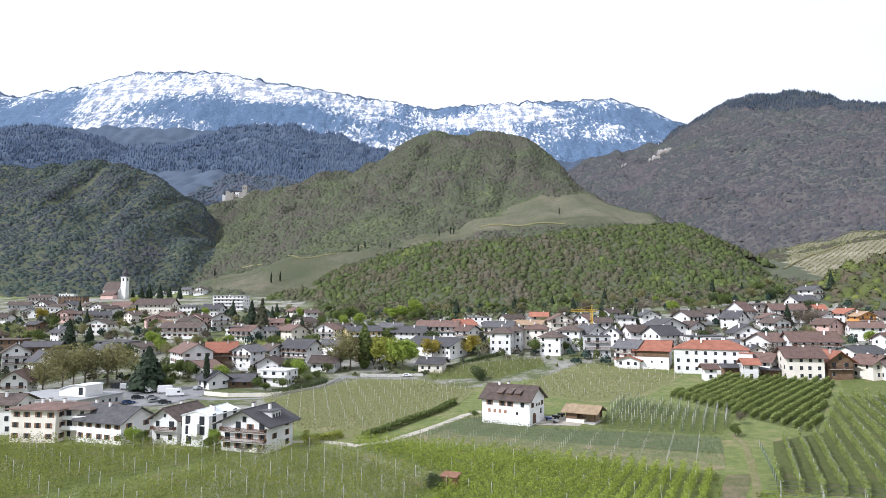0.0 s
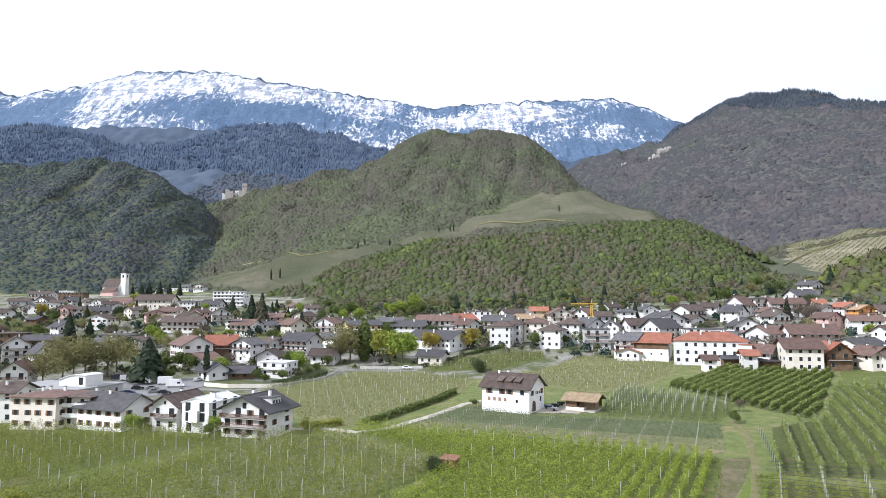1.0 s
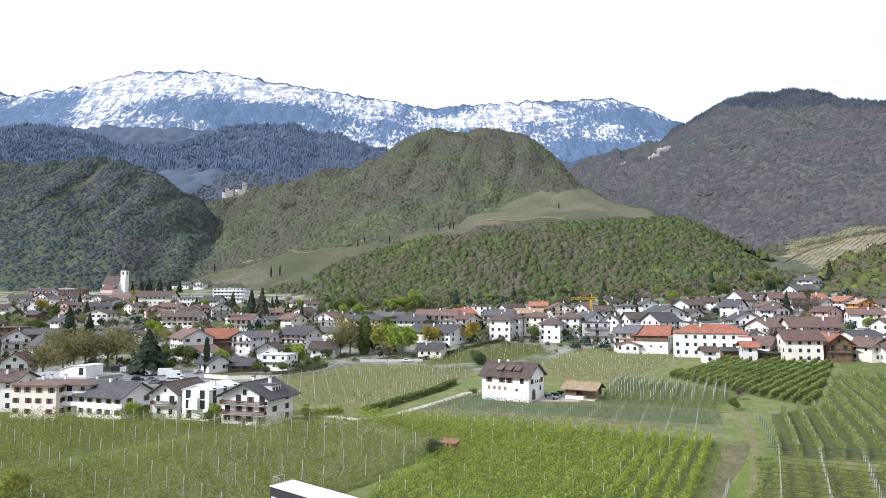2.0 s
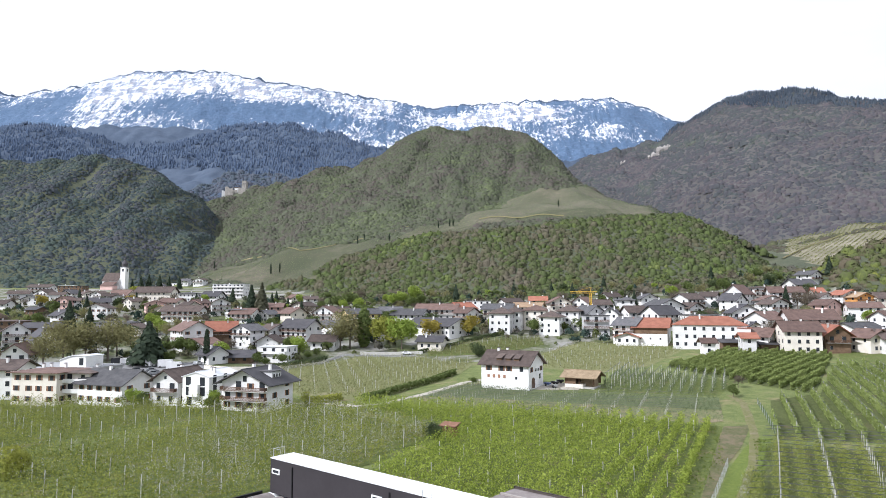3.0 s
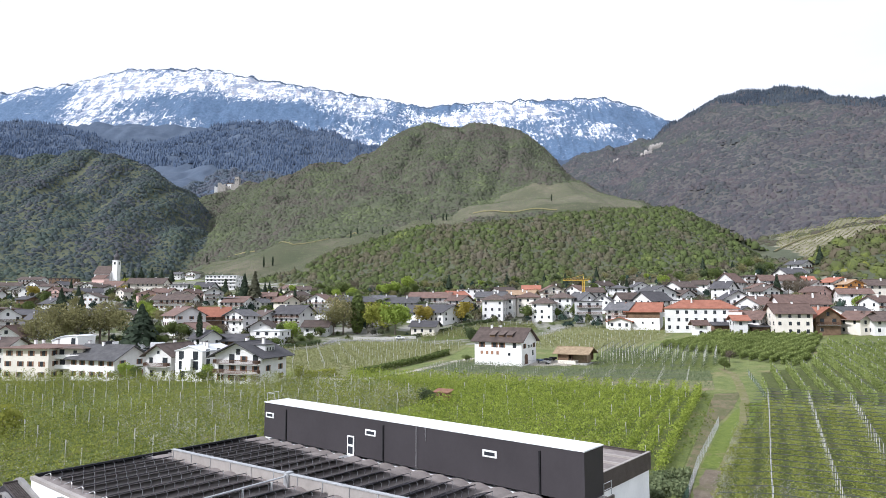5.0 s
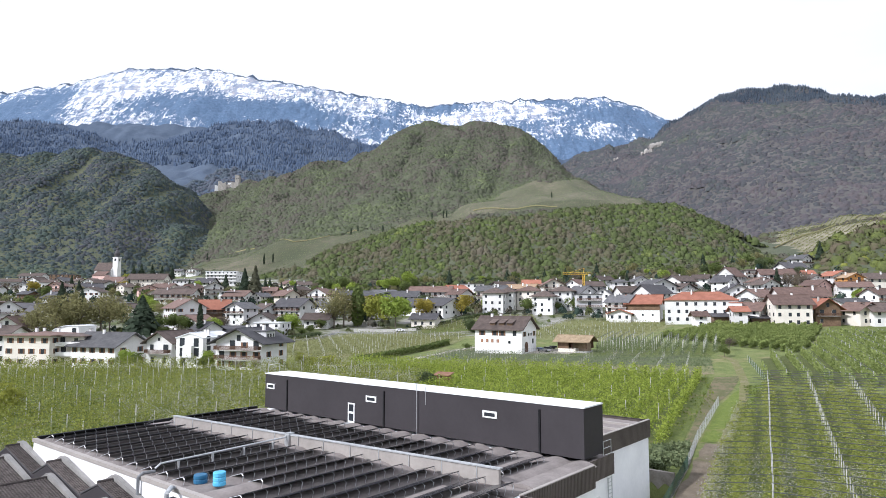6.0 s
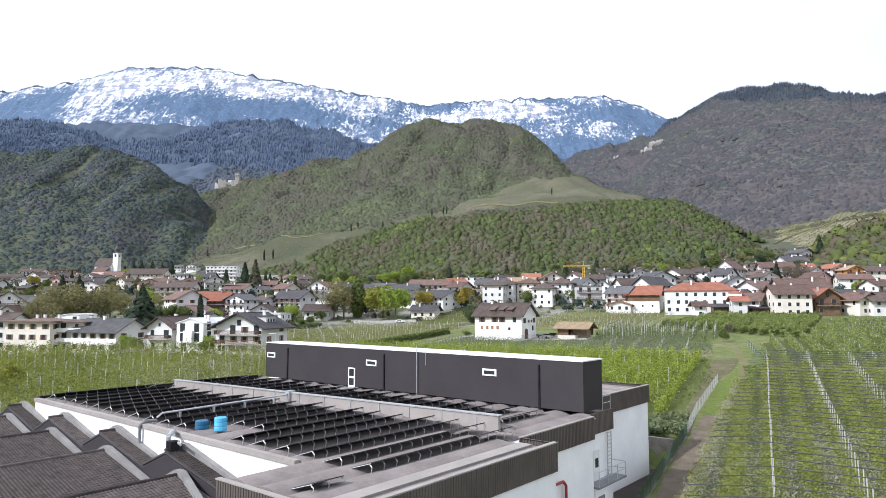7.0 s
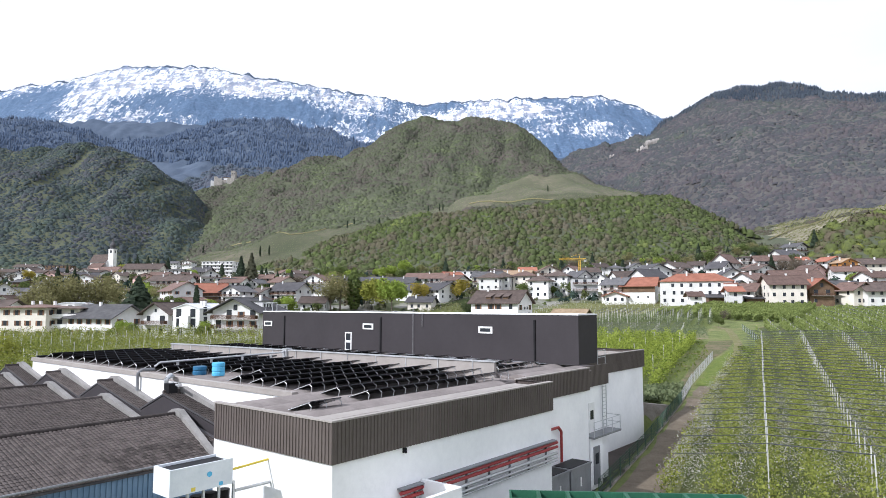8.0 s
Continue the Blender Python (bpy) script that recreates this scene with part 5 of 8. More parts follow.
LEAF_COLOURS = {
    "vine": foliage("young_vine_leaves", (0.092, 0.138, 0.016), (0.365, 0.43, 0.08), size=9),
    "apple": foliage("apple_leaves", (0.062, 0.090, 0.015), (0.33, 0.35, 0.08), size=9),
    "orchard": foliage("orchard_leaves", (0.058, 0.085, 0.016), (0.33, 0.36, 0.085), size=6),
    "hedge": foliage("dense_vine_leaves", (0.105, 0.145, 0.042), (0.335, 0.39, 0.13), size=10),
    "pale": foliage("sparse_vine_leaves", (0.132, 0.145, 0.06), (0.264, 0.27, 0.12), size=18),
    "net": foliage("grey_green_net_leaves", (0.095, 0.125, 0.06), (0.20, 0.235, 0.12), size=12),
    "blossom": foliage("white_blossom", (0.27, 0.265, 0.215), (0.52, 0.505, 0.455), size=9),
    "grass": foliage("long_grass", (0.083, 0.115, 0.025), (0.187, 0.23, 0.05), size=9),
}


def plants(name, label, poly, angle, spacing, step, per, low, high, wide, leaf, colour, seed, share=1.0, lane=None, loose=1.0):
    """Rows of leafy plants as one object of many leaf clumps."""
    rng = np.random.RandomState(seed)
    x, y = row_points(poly, angle, spacing, step, seed, loose)
    if share < 1:
        m = wave(x, y, 14, seed) * 0.35 + rng.uniform(0, 1, len(x)) < share
        x, y = x[m], y[m]
    if lane:
        (ax, ay), (bx, by), w = lane
        off = np.abs((x - ax) * (by - ay) - (y - ay) * (bx - ax)) / math.hypot(bx - ax, by - ay)
        x, y = x[off > w], y[off > w]
    tall = 1 + 0.15 * wave(x, y, 9, seed + 1) + rng.uniform(-0.25, 0.22, len(x))
    x, y, tall = np.repeat(x, per), np.repeat(y, per), np.repeat(tall, per)
    t = rng.uniform(0, 1, len(x))
    c = np.stack([x + rng.normal(0, wide * 0.45, len(x)), y + rng.normal(0, wide * 0.45, len(x)), low + (high - low) * t * tall], 1)
    c[:, 2] += height(c[:, 0], c[:, 1])
    face = rng.normal(size=c.shape) * 0.6 + (0, 0, 0.5)
    v = quads_at(rng, c, leaf * rng.uniform(0.6, 1.3, len(c)), face, 0.5)
    me = bpy.data.meshes.new(name)
    mesh_from(me, v, np.arange(len(v)).reshape(-1, 4))
    me.materials.append(LEAF_COLOURS[colour])
    return tagged(new(name, me), label, "plants", kind="stuff")


POST_MAT = plain("pale_concrete_post", (0.38, 0.375, 0.35), (0.56, 0.555, 0.525), 0.8, 0.9, relief=0.2, vary=0.1)
WIRE_MAT = plain("trellis_wire", (0.10, 0.10, 0.10), (0.20, 0.20, 0.20), 1.0, 0.5, 0.5, relief=0)


NET_MAT = plain("rolled_grey_net", (0.055, 0.06, 0.062), (0.11, 0.118, 0.12), 0.5, 0.8, relief=0.2)


def post_mesh(h, r):
    bm = boxed(-r, r, -r, r, -0.4, h)
    bmesh.ops.bevel(bm, geom=bm.edges[:], offset=r * 0.3, segments=1, affect="EDGES")
    me = bpy.data.meshes.new("post")
    bm.to_mesh(me)
    bm.free()
    me.materials.append(POST_MAT)
    return me


def posts(label, poly, angle, spacing, step, h, r, seed, limit=300, wires=(), lean=1.5, cross=0.0, shift=0.0, reach=0.0, roll=0.0):
    """Trellis posts standing in rows, with the wires that they carry."""
    rng = random.Random(seed)
    x, y = row_points(poly, angle, spacing, step, seed, shift=shift)
    cx, cy = float(np.mean(x)), float(np.mean(y))
    base = thing("trellis", pose(cx, cy, height_at(cx, cy)), label, "trellis", "orchard trellises")
    inv = base.matrix_basis.inverted()
    z = height(x, y)
    me = post_mesh(h, r)
    order = sorted(range(len(x)), key=lambda i: x[i] ** 2 + y[i] ** 2)
    near, rest = order[:limit], order[limit:]
    for i in near:
        ob = new("post", me)
        ob.parent = base
        ob.matrix_basis = inv @ pose(x[i], y[i], z[i], rng.uniform(-lean, lean), rng.uniform(-lean, lean), angle)
    if rest:
        bm = bmesh.new()
        for i in rest:
            box(bm, -r, r, -r, r, -0.3, h, inv @ pose(x[i], y[i], z[i], rng.uniform(-lean, lean), rng.uniform(-lean, lean), angle))
        tagged(part("far_posts", bm, POST_MAT, base), kind="stuff")
    if wires:
        c, s = math.cos(radians(angle)), math.sin(radians(angle))
        rows = {}
        for i in range(len(x)):
            rows.setdefault(round((-x[i] * s + y[i] * c) / spacing), []).append(i)
        bm = bmesh.new()
        for row in rows.values():
            row.sort(key=lambda i: x[i] * c + y[i] * s)
            for i, j in zip(row, row[1:]):
                for w in wires:
                    tube(bm, inv @ Vector((x[i], y[i], z[i] + w)), inv @ Vector((x[j], y[j], z[j] + w)), 0.02, 3)
        tagged(part("trellis_wire", bm, WIRE_MAT, base), kind="stuff")
        if roll:
            # a net rolled up along the top wire of every row
            bm = bmesh.new()
            for row in rows.values():
                for i, j in zip(row, row[1:]):
                    tube(bm, inv @ Vector((x[i], y[i], z[i] + roll)), inv @ Vector((x[j], y[j], z[j] + roll)), 0.07, 4)
            tagged(part("rolled_net", bm, NET_MAT, base), kind="stuff")
        if cross:
            # rolled-up nets and cables from row to row
            files = {}
            for i in range(len(x)):
                files.setdefault(round((x[i] * c + y[i] * s) / step), []).append(i)
            bm = bmesh.new()
            for file, row in files.items():
                row.sort(key=lambda i: -x[i] * s + y[i] * c)
                if reach:
                    i = row[-1]
                    out = np.arange(0.0, reach, 0.4)
                    reach_here = 0.4 * int(inside(poly, x[i] - s * out, y[i] + c * out).sum())
                    tube(bm, inv @ Vector((x[i], y[i], z[i] + cross)), inv @ Vector((x[i] - s * reach_here, y[i] + c * reach_here, z[i] + cross - 0.1 * reach_here)), 0.032, 4)
                for i, j in zip(row, row[1:]):
                    if math.hypot(x[i] - x[j], y[i] - y[j]) < 2.2 * spacing:
                        tube(bm, inv @ Vector((x[i], y[i], z[i] + cross)), inv @ Vector((x[j], y[j], z[j] + cross)), 0.042, 4)
            tagged(part("net_roll", bm, NET_MAT, base), kind="stuff")
    return base


def ribbon(name, points, width, mat, label, category, lift=0.1, edge=0.12, kind="structure"):
    """A track draped over the ground."""
    rng = random.Random(len(points))
    pts = []
    for (ax, ay), (bx, by) in zip(points, points[1:]):
        n = max(2, int(math.hypot(bx - ax, by - ay) / 2))
        pts += [(ax + (bx - ax) * k / n, ay + (by - ay) * k / n) for k in range(n)]
    pts.append(points[-1])
    flat, lifts = [], []
    for i, (x, y) in enumerate(pts):
        (ax, ay), (bx, by) = pts[max(i - 1, 0)], pts[min(i + 1, len(pts) - 1)]
        d = math.hypot(bx - ax, by - ay)
        nx, ny = -(by - ay) / d, (bx - ax) / d
        for k in range(5):
            o = (k / 4 - 0.5) * width * (1 + rng.uniform(-edge, edge) * (k in (0, 4)))
            flat.append((x + nx * o, y + ny * o))
            lifts.append(lift if 0 < k < 4 else lift * 0.4)
    flat = np.array(flat)
    z = height(flat[:, 0], flat[:, 1]) + np.array(lifts)
    bm = bmesh.new()
    vs = [bm.verts.new((a, b, c)) for (a, b), c in zip(flat, z)]
    for i in range(len(pts) - 1):
        for k in range(4):
            bm.faces.new((vs[i * 5 + k], vs[i * 5 + 5 + k], vs[i * 5 + 6 + k], vs[i * 5 + k + 1]))
    bmesh.ops.recalc_face_normals(bm, faces=bm.faces)
    return tagged(part(name, bm, mat), label, category, kind=kind)


def patch(name, poly, mat, label, category, step=4.0, lift=0.07):
    """A piece of field draped over the ground."""
    q = np.array(poly)
    n = len(poly)
    c = q.mean(0)
    flat = [c]
    for k in range(9):
        for i in range(n):
            a, b = q[i], q[(i + 1) % n]
            flat += [c + (a + (b - a) * j / 10 - c) * (k + 1) / 9 for j in range(10)]
    flat = np.array(flat)
    z = height(flat[:, 0], flat[:, 1]) + lift
    bm = bmesh.new()
    vs = [bm.verts.new((a, b, h)) for (a, b), h in zip(flat, z)]
    mid, rings = vs[0], [vs[1 + k * n * 10:1 + (k + 1) * n * 10] for k in range(9)]
    m = len(rings[0])
    for i in range(m):
        bm.faces.new((mid, rings[0][i], rings[0][(i + 1) % m]))
        for k in range(8):
            bm.faces.new((rings[k][i], rings[k + 1][i], rings[k + 1][(i + 1) % m], rings[k][(i + 1) % m]))
    bmesh.ops.recalc_face_normals(bm, faces=bm.faces)
    for fc in bm.faces:
        if fc.normal.z < 0:
            fc.normal_flip()
    return tagged(part(name, bm, mat), label, category, kind="structure")


# darker than LUSH: shade between the rows is put into this colour
SHADY = turf("shade_painted_orchard_soil", (0.049, 0.065, 0.018), (0.108, 0.125, 0.038), (0.13, 0.105, 0.06))
FIELD_A = ((-128, 173), (-115, 172), (-58, 162), (-36, 163), (-26, 158), (-2.5, 133), (-14, 113), (-38, 84), (-50, 72), (-62, 74), (-100, 122))
FIELD_B = ((-26, 170), (-16, 167.5), (55, 137.5), (30.3, 87), (18, 80), (-20, 86), (-12, 112), (0, 134), (-5, 142), (-24, 163))
FIELD_C = ((-9, 179), (4, 197), (8, 195), (22, 180), (36, 178), (66, 167), (61, 153))
FIELD_C_DRY = ((-15, 171.5), (-9.2, 178.6), (60.8, 152.4), (57, 142), (53, 140.5))
FIELD_D = ((-72, 243), (-50, 276), (-41, 287), (-14, 280), (8, 250), (2, 224), (-22, 175), (-44, 184))
FIELD_E = ((20, 240), (36, 274), (57, 297), (78, 281), (90, 262), (66, 226), (46, 215))
FIELD_F = ((39, 181), (55, 217), (80, 190), (67, 169))
FIELD_G = ((71, 222), (112, 263), (138, 243), (90, 167), (82, 186))
FIELD_H = ((76, 161), (92, 168), (124, 217), (156, 208), (134, 178), (92, 119), (60, 126))
FIELD_I = ((57.5, 123.5), (73, 116), (84, 110), (52, 62), (36, 42), (18, 44), (16.2, 47), (25.6, 65.5))
FIELD_J = ((-13, 296), (12, 305), (40, 311), (40, 294), (17, 273), (-11, 280))
FIELD_K = ((140, 243), (165, 262), (230, 250), (240, 200), (165, 212), (128, 220))

TRACK = plain("pale_gravel_track", (0.30, 0.27, 0.22), (0.46, 0.43, 0.37), 2.5, 0.95, relief=0.4)
ASPHALT = plain("worn_asphalt", (0.16, 0.16, 0.165), (0.25, 0.25, 0.25), 6.0, 0.9, relief=0.2)
LUSH = turf("orchard_grass", (0.059, 0.085, 0.018), (0.146, 0.17, 0.045), (0.184, 0.155, 0.08), 5.0)
DRY = turf("mown_grass_and_soil", (0.13, 0.13, 0.055), (0.238, 0.21, 0.11), (0.324, 0.255, 0.18), 5.0)
PALE = turf("pale_vineyard_grass", (0.124, 0.14, 0.055), (0.227, 0.23, 0.10), (0.292, 0.25, 0.15), 5.0)
NETTED = turf("grass_under_nets", (0.085, 0.112, 0.05), (0.155, 0.178, 0.085), (0.21, 0.19, 0.11), 5.0)
STUBBLE = turf("dry_row_grass", (0.112, 0.135, 0.055), (0.195, 0.20, 0.09), (0.25, 0.205, 0.13), 3.5, 0.57)

WORN = turf("worn_track_grass", (0.112, 0.120, 0.043), (0.189, 0.185, 0.073), (0.215, 0.185, 0.116), 2.5, 0.56)
MOWN = turf("mown_strip_grass", (0.076, 0.084, 0.034), (0.132, 0.132, 0.058), (0.172, 0.140, 0.088), 3.0, 0.54)
VERGE_GRASS = turf("verge_grass", (0.078, 0.113, 0.019), (0.170, 0.210, 0.043), (0.202, 0.168, 0.093), 4.0, 0.66)

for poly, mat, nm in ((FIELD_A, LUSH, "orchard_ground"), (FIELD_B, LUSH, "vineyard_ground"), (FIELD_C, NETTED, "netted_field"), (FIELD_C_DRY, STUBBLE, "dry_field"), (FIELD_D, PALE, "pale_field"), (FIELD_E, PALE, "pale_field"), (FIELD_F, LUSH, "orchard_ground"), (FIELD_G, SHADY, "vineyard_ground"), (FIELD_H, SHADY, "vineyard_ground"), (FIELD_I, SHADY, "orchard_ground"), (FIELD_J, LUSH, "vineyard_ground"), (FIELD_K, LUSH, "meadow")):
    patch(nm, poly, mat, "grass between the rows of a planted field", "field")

ribbon("orchard_lane", ((-80, 118.5), (-68.7, 133), (-53.7, 151.3), (-47, 160)), 7.0, LUSH, "shaded grass lane through the orchard", "track", 0.12)
plants("blossoming_orchard", "apple orchard in leaf with white blossom in rows", FIELD_A, 47, 3.1, 1.0, 60, 0.15, 3.3, 0.62, 0.095, "apple", 31, lane=((-75, 124.6), (-49.1, 157.3), 4.2), loose=0.4)
plants("apple_blossom", "white apple blossom scattered over the orchard rows", FIELD_A, 47, 3.1, 1.0, 26, 0.5, 3.4, 0.65, 0.05, "blossom", 32, 0.4, ((-75, 124.6), (-49.1, 157.3), 4.2), 0.4)
plants("dense_blossom", "grey-white blossom thick on the orchard rows", ((-46, 161), (-36, 162), (-26, 157), (-3.5, 132.5), (-14, 113), (-38, 86), (-52, 104)), 47, 3.1, 1.0, 46, 0.5, 3.4, 0.62, 0.055, "blossom", 46, 0.6, None, 0.4)
plants("green_vineyard", "bright green vines in close rows", FIELD_B, 64, 2.6, 0.9, 60, 0.2, 2.6, 0.72, 0.105, "vine", 33, loose=0.6)
plants("netted_rows", "low grey-green rows under nets", FIELD_C, -22, 2.2, 0.5, 14, 0.1, 1.1, 0.6, 0.09, "net", 34)
plants("sparse_rows", "thin young rows over dry soil", FIELD_C_DRY, -22, 2.2, 0.6, 9, 0.1, 1.0, 0.4, 0.08, "net", 50)
plants("young_orchard", "pale young orchard rows on mown grass", FIELD_D, 63, 2.9, 0.8, 10, 0.3, 2.0, 0.7, 0.13, "pale", 35)
plants("slope_vineyard", "thin pale vine rows below the village", FIELD_E, 50, 2.6, 0.8, 8, 0.3, 1.6, 0.6, 0.13, "pale", 36)
plants("post_orchard", "grey-green orchard rows between many pale posts", FIELD_F, 66, 2.6, 0.7, 16, 0.2, 2.0, 0.7, 0.12, "net", 37)
plants("hedge_vines", "dense dark green vine rows like hedges", FIELD_G, 49, 3.1, 0.4, 40, 0.1, 1.9, 0.36, 0.14, "hedge", 38)
plants("trellised_vines", "green vine rows on wire trellises", FIELD_H, 68, 3.6, 0.45, 44, 0.1, 2.3, 0.36, 0.125, "hedge", 39)
plants("net_orchard", "apple trees in rows under hail-net posts", FIELD_I, 64.3, 3.1, 0.5, 100, 0.1, 2.4, 1.35, 0.066, "orchard", 40)
plants("net_orchard_blossom", "white blossom on apple trees under nets", FIELD_I, 64.3, 3.1, 0.5, 22, 0.7, 2.6, 1.4, 0.036, "blossom", 41, 0.6)
plants("thick_blossom", "thick white blossom on apple trees under nets", ((14.6, 47), (18, 44), (36, 42), (52, 62), (48, 70), (32, 79), (24.8, 65.5)), 64.3, 3.1, 0.5, 56, 0.7, 2.6, 1.4, 0.036, "blossom", 49, 0.75)
plants("edge_blossom", "white blossoming apple row beside the farm track", ((14.9, 46.6), (16.0, 46.0), (46.6, 104.2), (45.4, 104.8)), 62.2, 1.0, 0.5, 60, 0.3, 2.0, 0.7, 0.042, "blossom", 47, 0.85)
plants("edge_row", "leafy apple row beside the farm track", ((14.9, 46.6), (16.0, 46.0), (46.6, 104.2), (45.4, 104.8)), 62.2, 1.0, 0.5, 40, 0.2, 1.9, 0.7, 0.08, "apple", 48)
plants("garden_vines", "green vines in a plot beside the village", FIELD_J, 22, 2.8, 0.8, 12, 0.2, 1.8, 0.6, 0.17, "pale", 42)

posts("pale orchard posts among blossoming apple rows", FIELD_A, 47, 6.2, 9.0, 3.6, 0.06, 51)
posts("pale posts among bright green vines", FIELD_B, 64, 4.8, 12.0, 2.5, 0.045, 52)
posts("slim posts of the netted field", ((-15, 171.5), (4, 197), (8, 195), (22, 180), (36, 178), (66, 167), (57, 142), (53, 140.5)), -22, 2.2, 6.0, 1.7, 0.02, 53, limit=200, wires=(1.7,))
posts("slim posts of the young orchard", FIELD_D, 63, 5.8, 7.0, 2.6, 0.05, 54)
posts("slim posts of the slope vineyard", FIELD_E, 50, 5.2, 7.0, 2.0, 0.05, 55)
posts("many tall pale posts of a new orchard", FIELD_F, 66, 2.6, 5.2, 3.5, 0.045, 56, wires=(3.5,), roll=3.6)
posts("pale trellis posts with wires along vine rows", FIELD_H, 68, 3.6, 5.5, 2.5, 0.075, 57, wires=(1.2, 2.35), roll=2.4)
posts("tall pale hail-net posts with wires over an orchard", FIELD_I, 64.3, 6.5, 2.6, 3.6, 0.042, 58, wires=(3.6, 2.2), cross=3.6, shift=2.0, limit=280, reach=6.2)
posts("leaning edge posts of the hail-net orchard", ((16.5, 47.2), (17.2, 46.9), (57.9, 122.9), (57.2, 123.3)), 61.7, 3.0, 3.6, 2.7, 0.05, 60, wires=(2.6, 1.7), lean=4.0)
plants("slope_vine_rows", "dark vine rows along a terraced slope", VINE_SLOPES[0], -20, 4.5, 1.6, 2, 0.3, 1.4, 0.7, 0.3, "net", 43)
plants("slope_vine_rows", "dark vine rows along a terraced slope", VINE_SLOPES[1], -10, 4.5, 1.6, 2, 0.3, 1.4, 0.7, 0.3, "net", 44)
plants("slope_vine_rows", "pale vine rows along a sunny terraced slope", VINE_SLOPES[2], 48, 5.0, 1.6, 4, 0.3, 1.6, 0.8, 0.36, "pale", 45, 0.75)
posts("slim posts of the garden vines", FIELD_J, 22, 5.6, 6.0, 2.2, 0.05, 59)

ribbon("hill_path", ((-277, 812), (-233, 795), (-176, 736), (-140, 745), (-114, 790), (-71, 771), (-25, 811)), 1.7, DRY, "pale path across a vineyard slope", "track", 1.0)
ribbon("hill_path", ((29, 752), (75, 735), (121, 718)), 1.5, DRY, "pale path across a vineyard slope", "track", 1.6)
ribbon("hill_path", ((300, 600), (360, 660), (430, 700), (500, 770)), 2.0, DRY, "pale path across a vineyard slope", "track", 1.6)
ribbon("track", ((-45, 171), (-34, 171.5), (-25, 166.5), (-18, 169.5), (-7, 184.5), (3, 201), (8, 206)), 2.8, TRACK, "pale gravel track between fields", "track")
ribbon("farm_track", ((33.5, 84.5), (36.2, 88), (48.4, 109.5), (58, 130), (64, 146), (69, 160), (70, 170)), 1.7, WORN, "dry grassy farm track beside the fields", "track")
patch("green_verge", ((33.2, 88.4), (38.6, 88.0), (51.0, 109.5), (61, 127), (58, 128.5), (52, 121), (44.8, 109.8)), VERGE_GRASS, "bright green verge beside the fence", "field", lift=0.05)
patch("mown_strip", ((30.6, 87), (55, 137.2), (61, 138), (52, 122), (44.2, 110), (32.5, 88.8), (27.6, 79.5)), MOWN, "dull mown strip between vines and fence", "field", lift=0.06)
ribbon("bare_track", ((10.8, 42), (12.9, 46.4), (19.6, 58.7), (22.5, 64), (29.6, 77.4), (34.8, 87)), 3.0, DIRT, "bare brown earth track between hall and orchard", "track", 0.14, 0.2)
ribbon("village_road", ((-100, 240), (-84, 238), (-68, 243), (-54, 278), (-48, 290), (-16, 284)), 3.2, ASPHALT, "narrow asphalt road along the fields", "road")


def tufts(name, poly, count, label, seed, colour="grass", leaf=0.12, tall=0.5):
    """Uneven grass and weeds over a piece of ground."""
    rng = np.random.RandomState(seed)
    q = np.array(poly)
    x, y = rng.uniform(q[:, 0].min(), q[:, 0].max(), count * 3), rng.uniform(q[:, 1].min(), q[:, 1].max(), count * 3)
    ok = inside(poly, x, y) & (wave(x, y, 5, seed) + rng.uniform(-0.6, 0.6, len(x)) > 0)
    x, y = x[ok][:count], y[ok][:count]
    c = np.stack([x, y, height(x, y) + rng.uniform(0.02, tall, len(x))], 1)
    v = quads_at(rng, c, leaf * rng.uniform(0.5, 1.3, len(x)), rng.normal(size=c.shape) * 0.7 + (0, 0, 0.2))
    me = bpy.data.meshes.new(name)
    mesh_from(me, v, np.arange(len(v)).reshape(-1, 4))
    me.materials.append(LEAF_COLOURS[colour])
    return tagged(new(name, me), label, "grass", kind="stuff")


tufts("verge_grass", ((31, 80), (33, 79), (51, 110), (60, 126), (56, 126), (49.3, 110)), 7000, "lush uneven grass beside the farm track", 71)
tufts("meadow_weeds", ((20, 72), (30, 90), (45, 111), (54, 138), (50, 138), (27, 86)), 5000, "rough grass strip beside the green vines", 72)
tufts("bank_weeds", ((21, 76.5), (27, 76.5), (31, 86), (25, 84), (16, 80)), 6000, "dark weeds on the bank behind the hall", 73, "net", 0.16, 1.0)


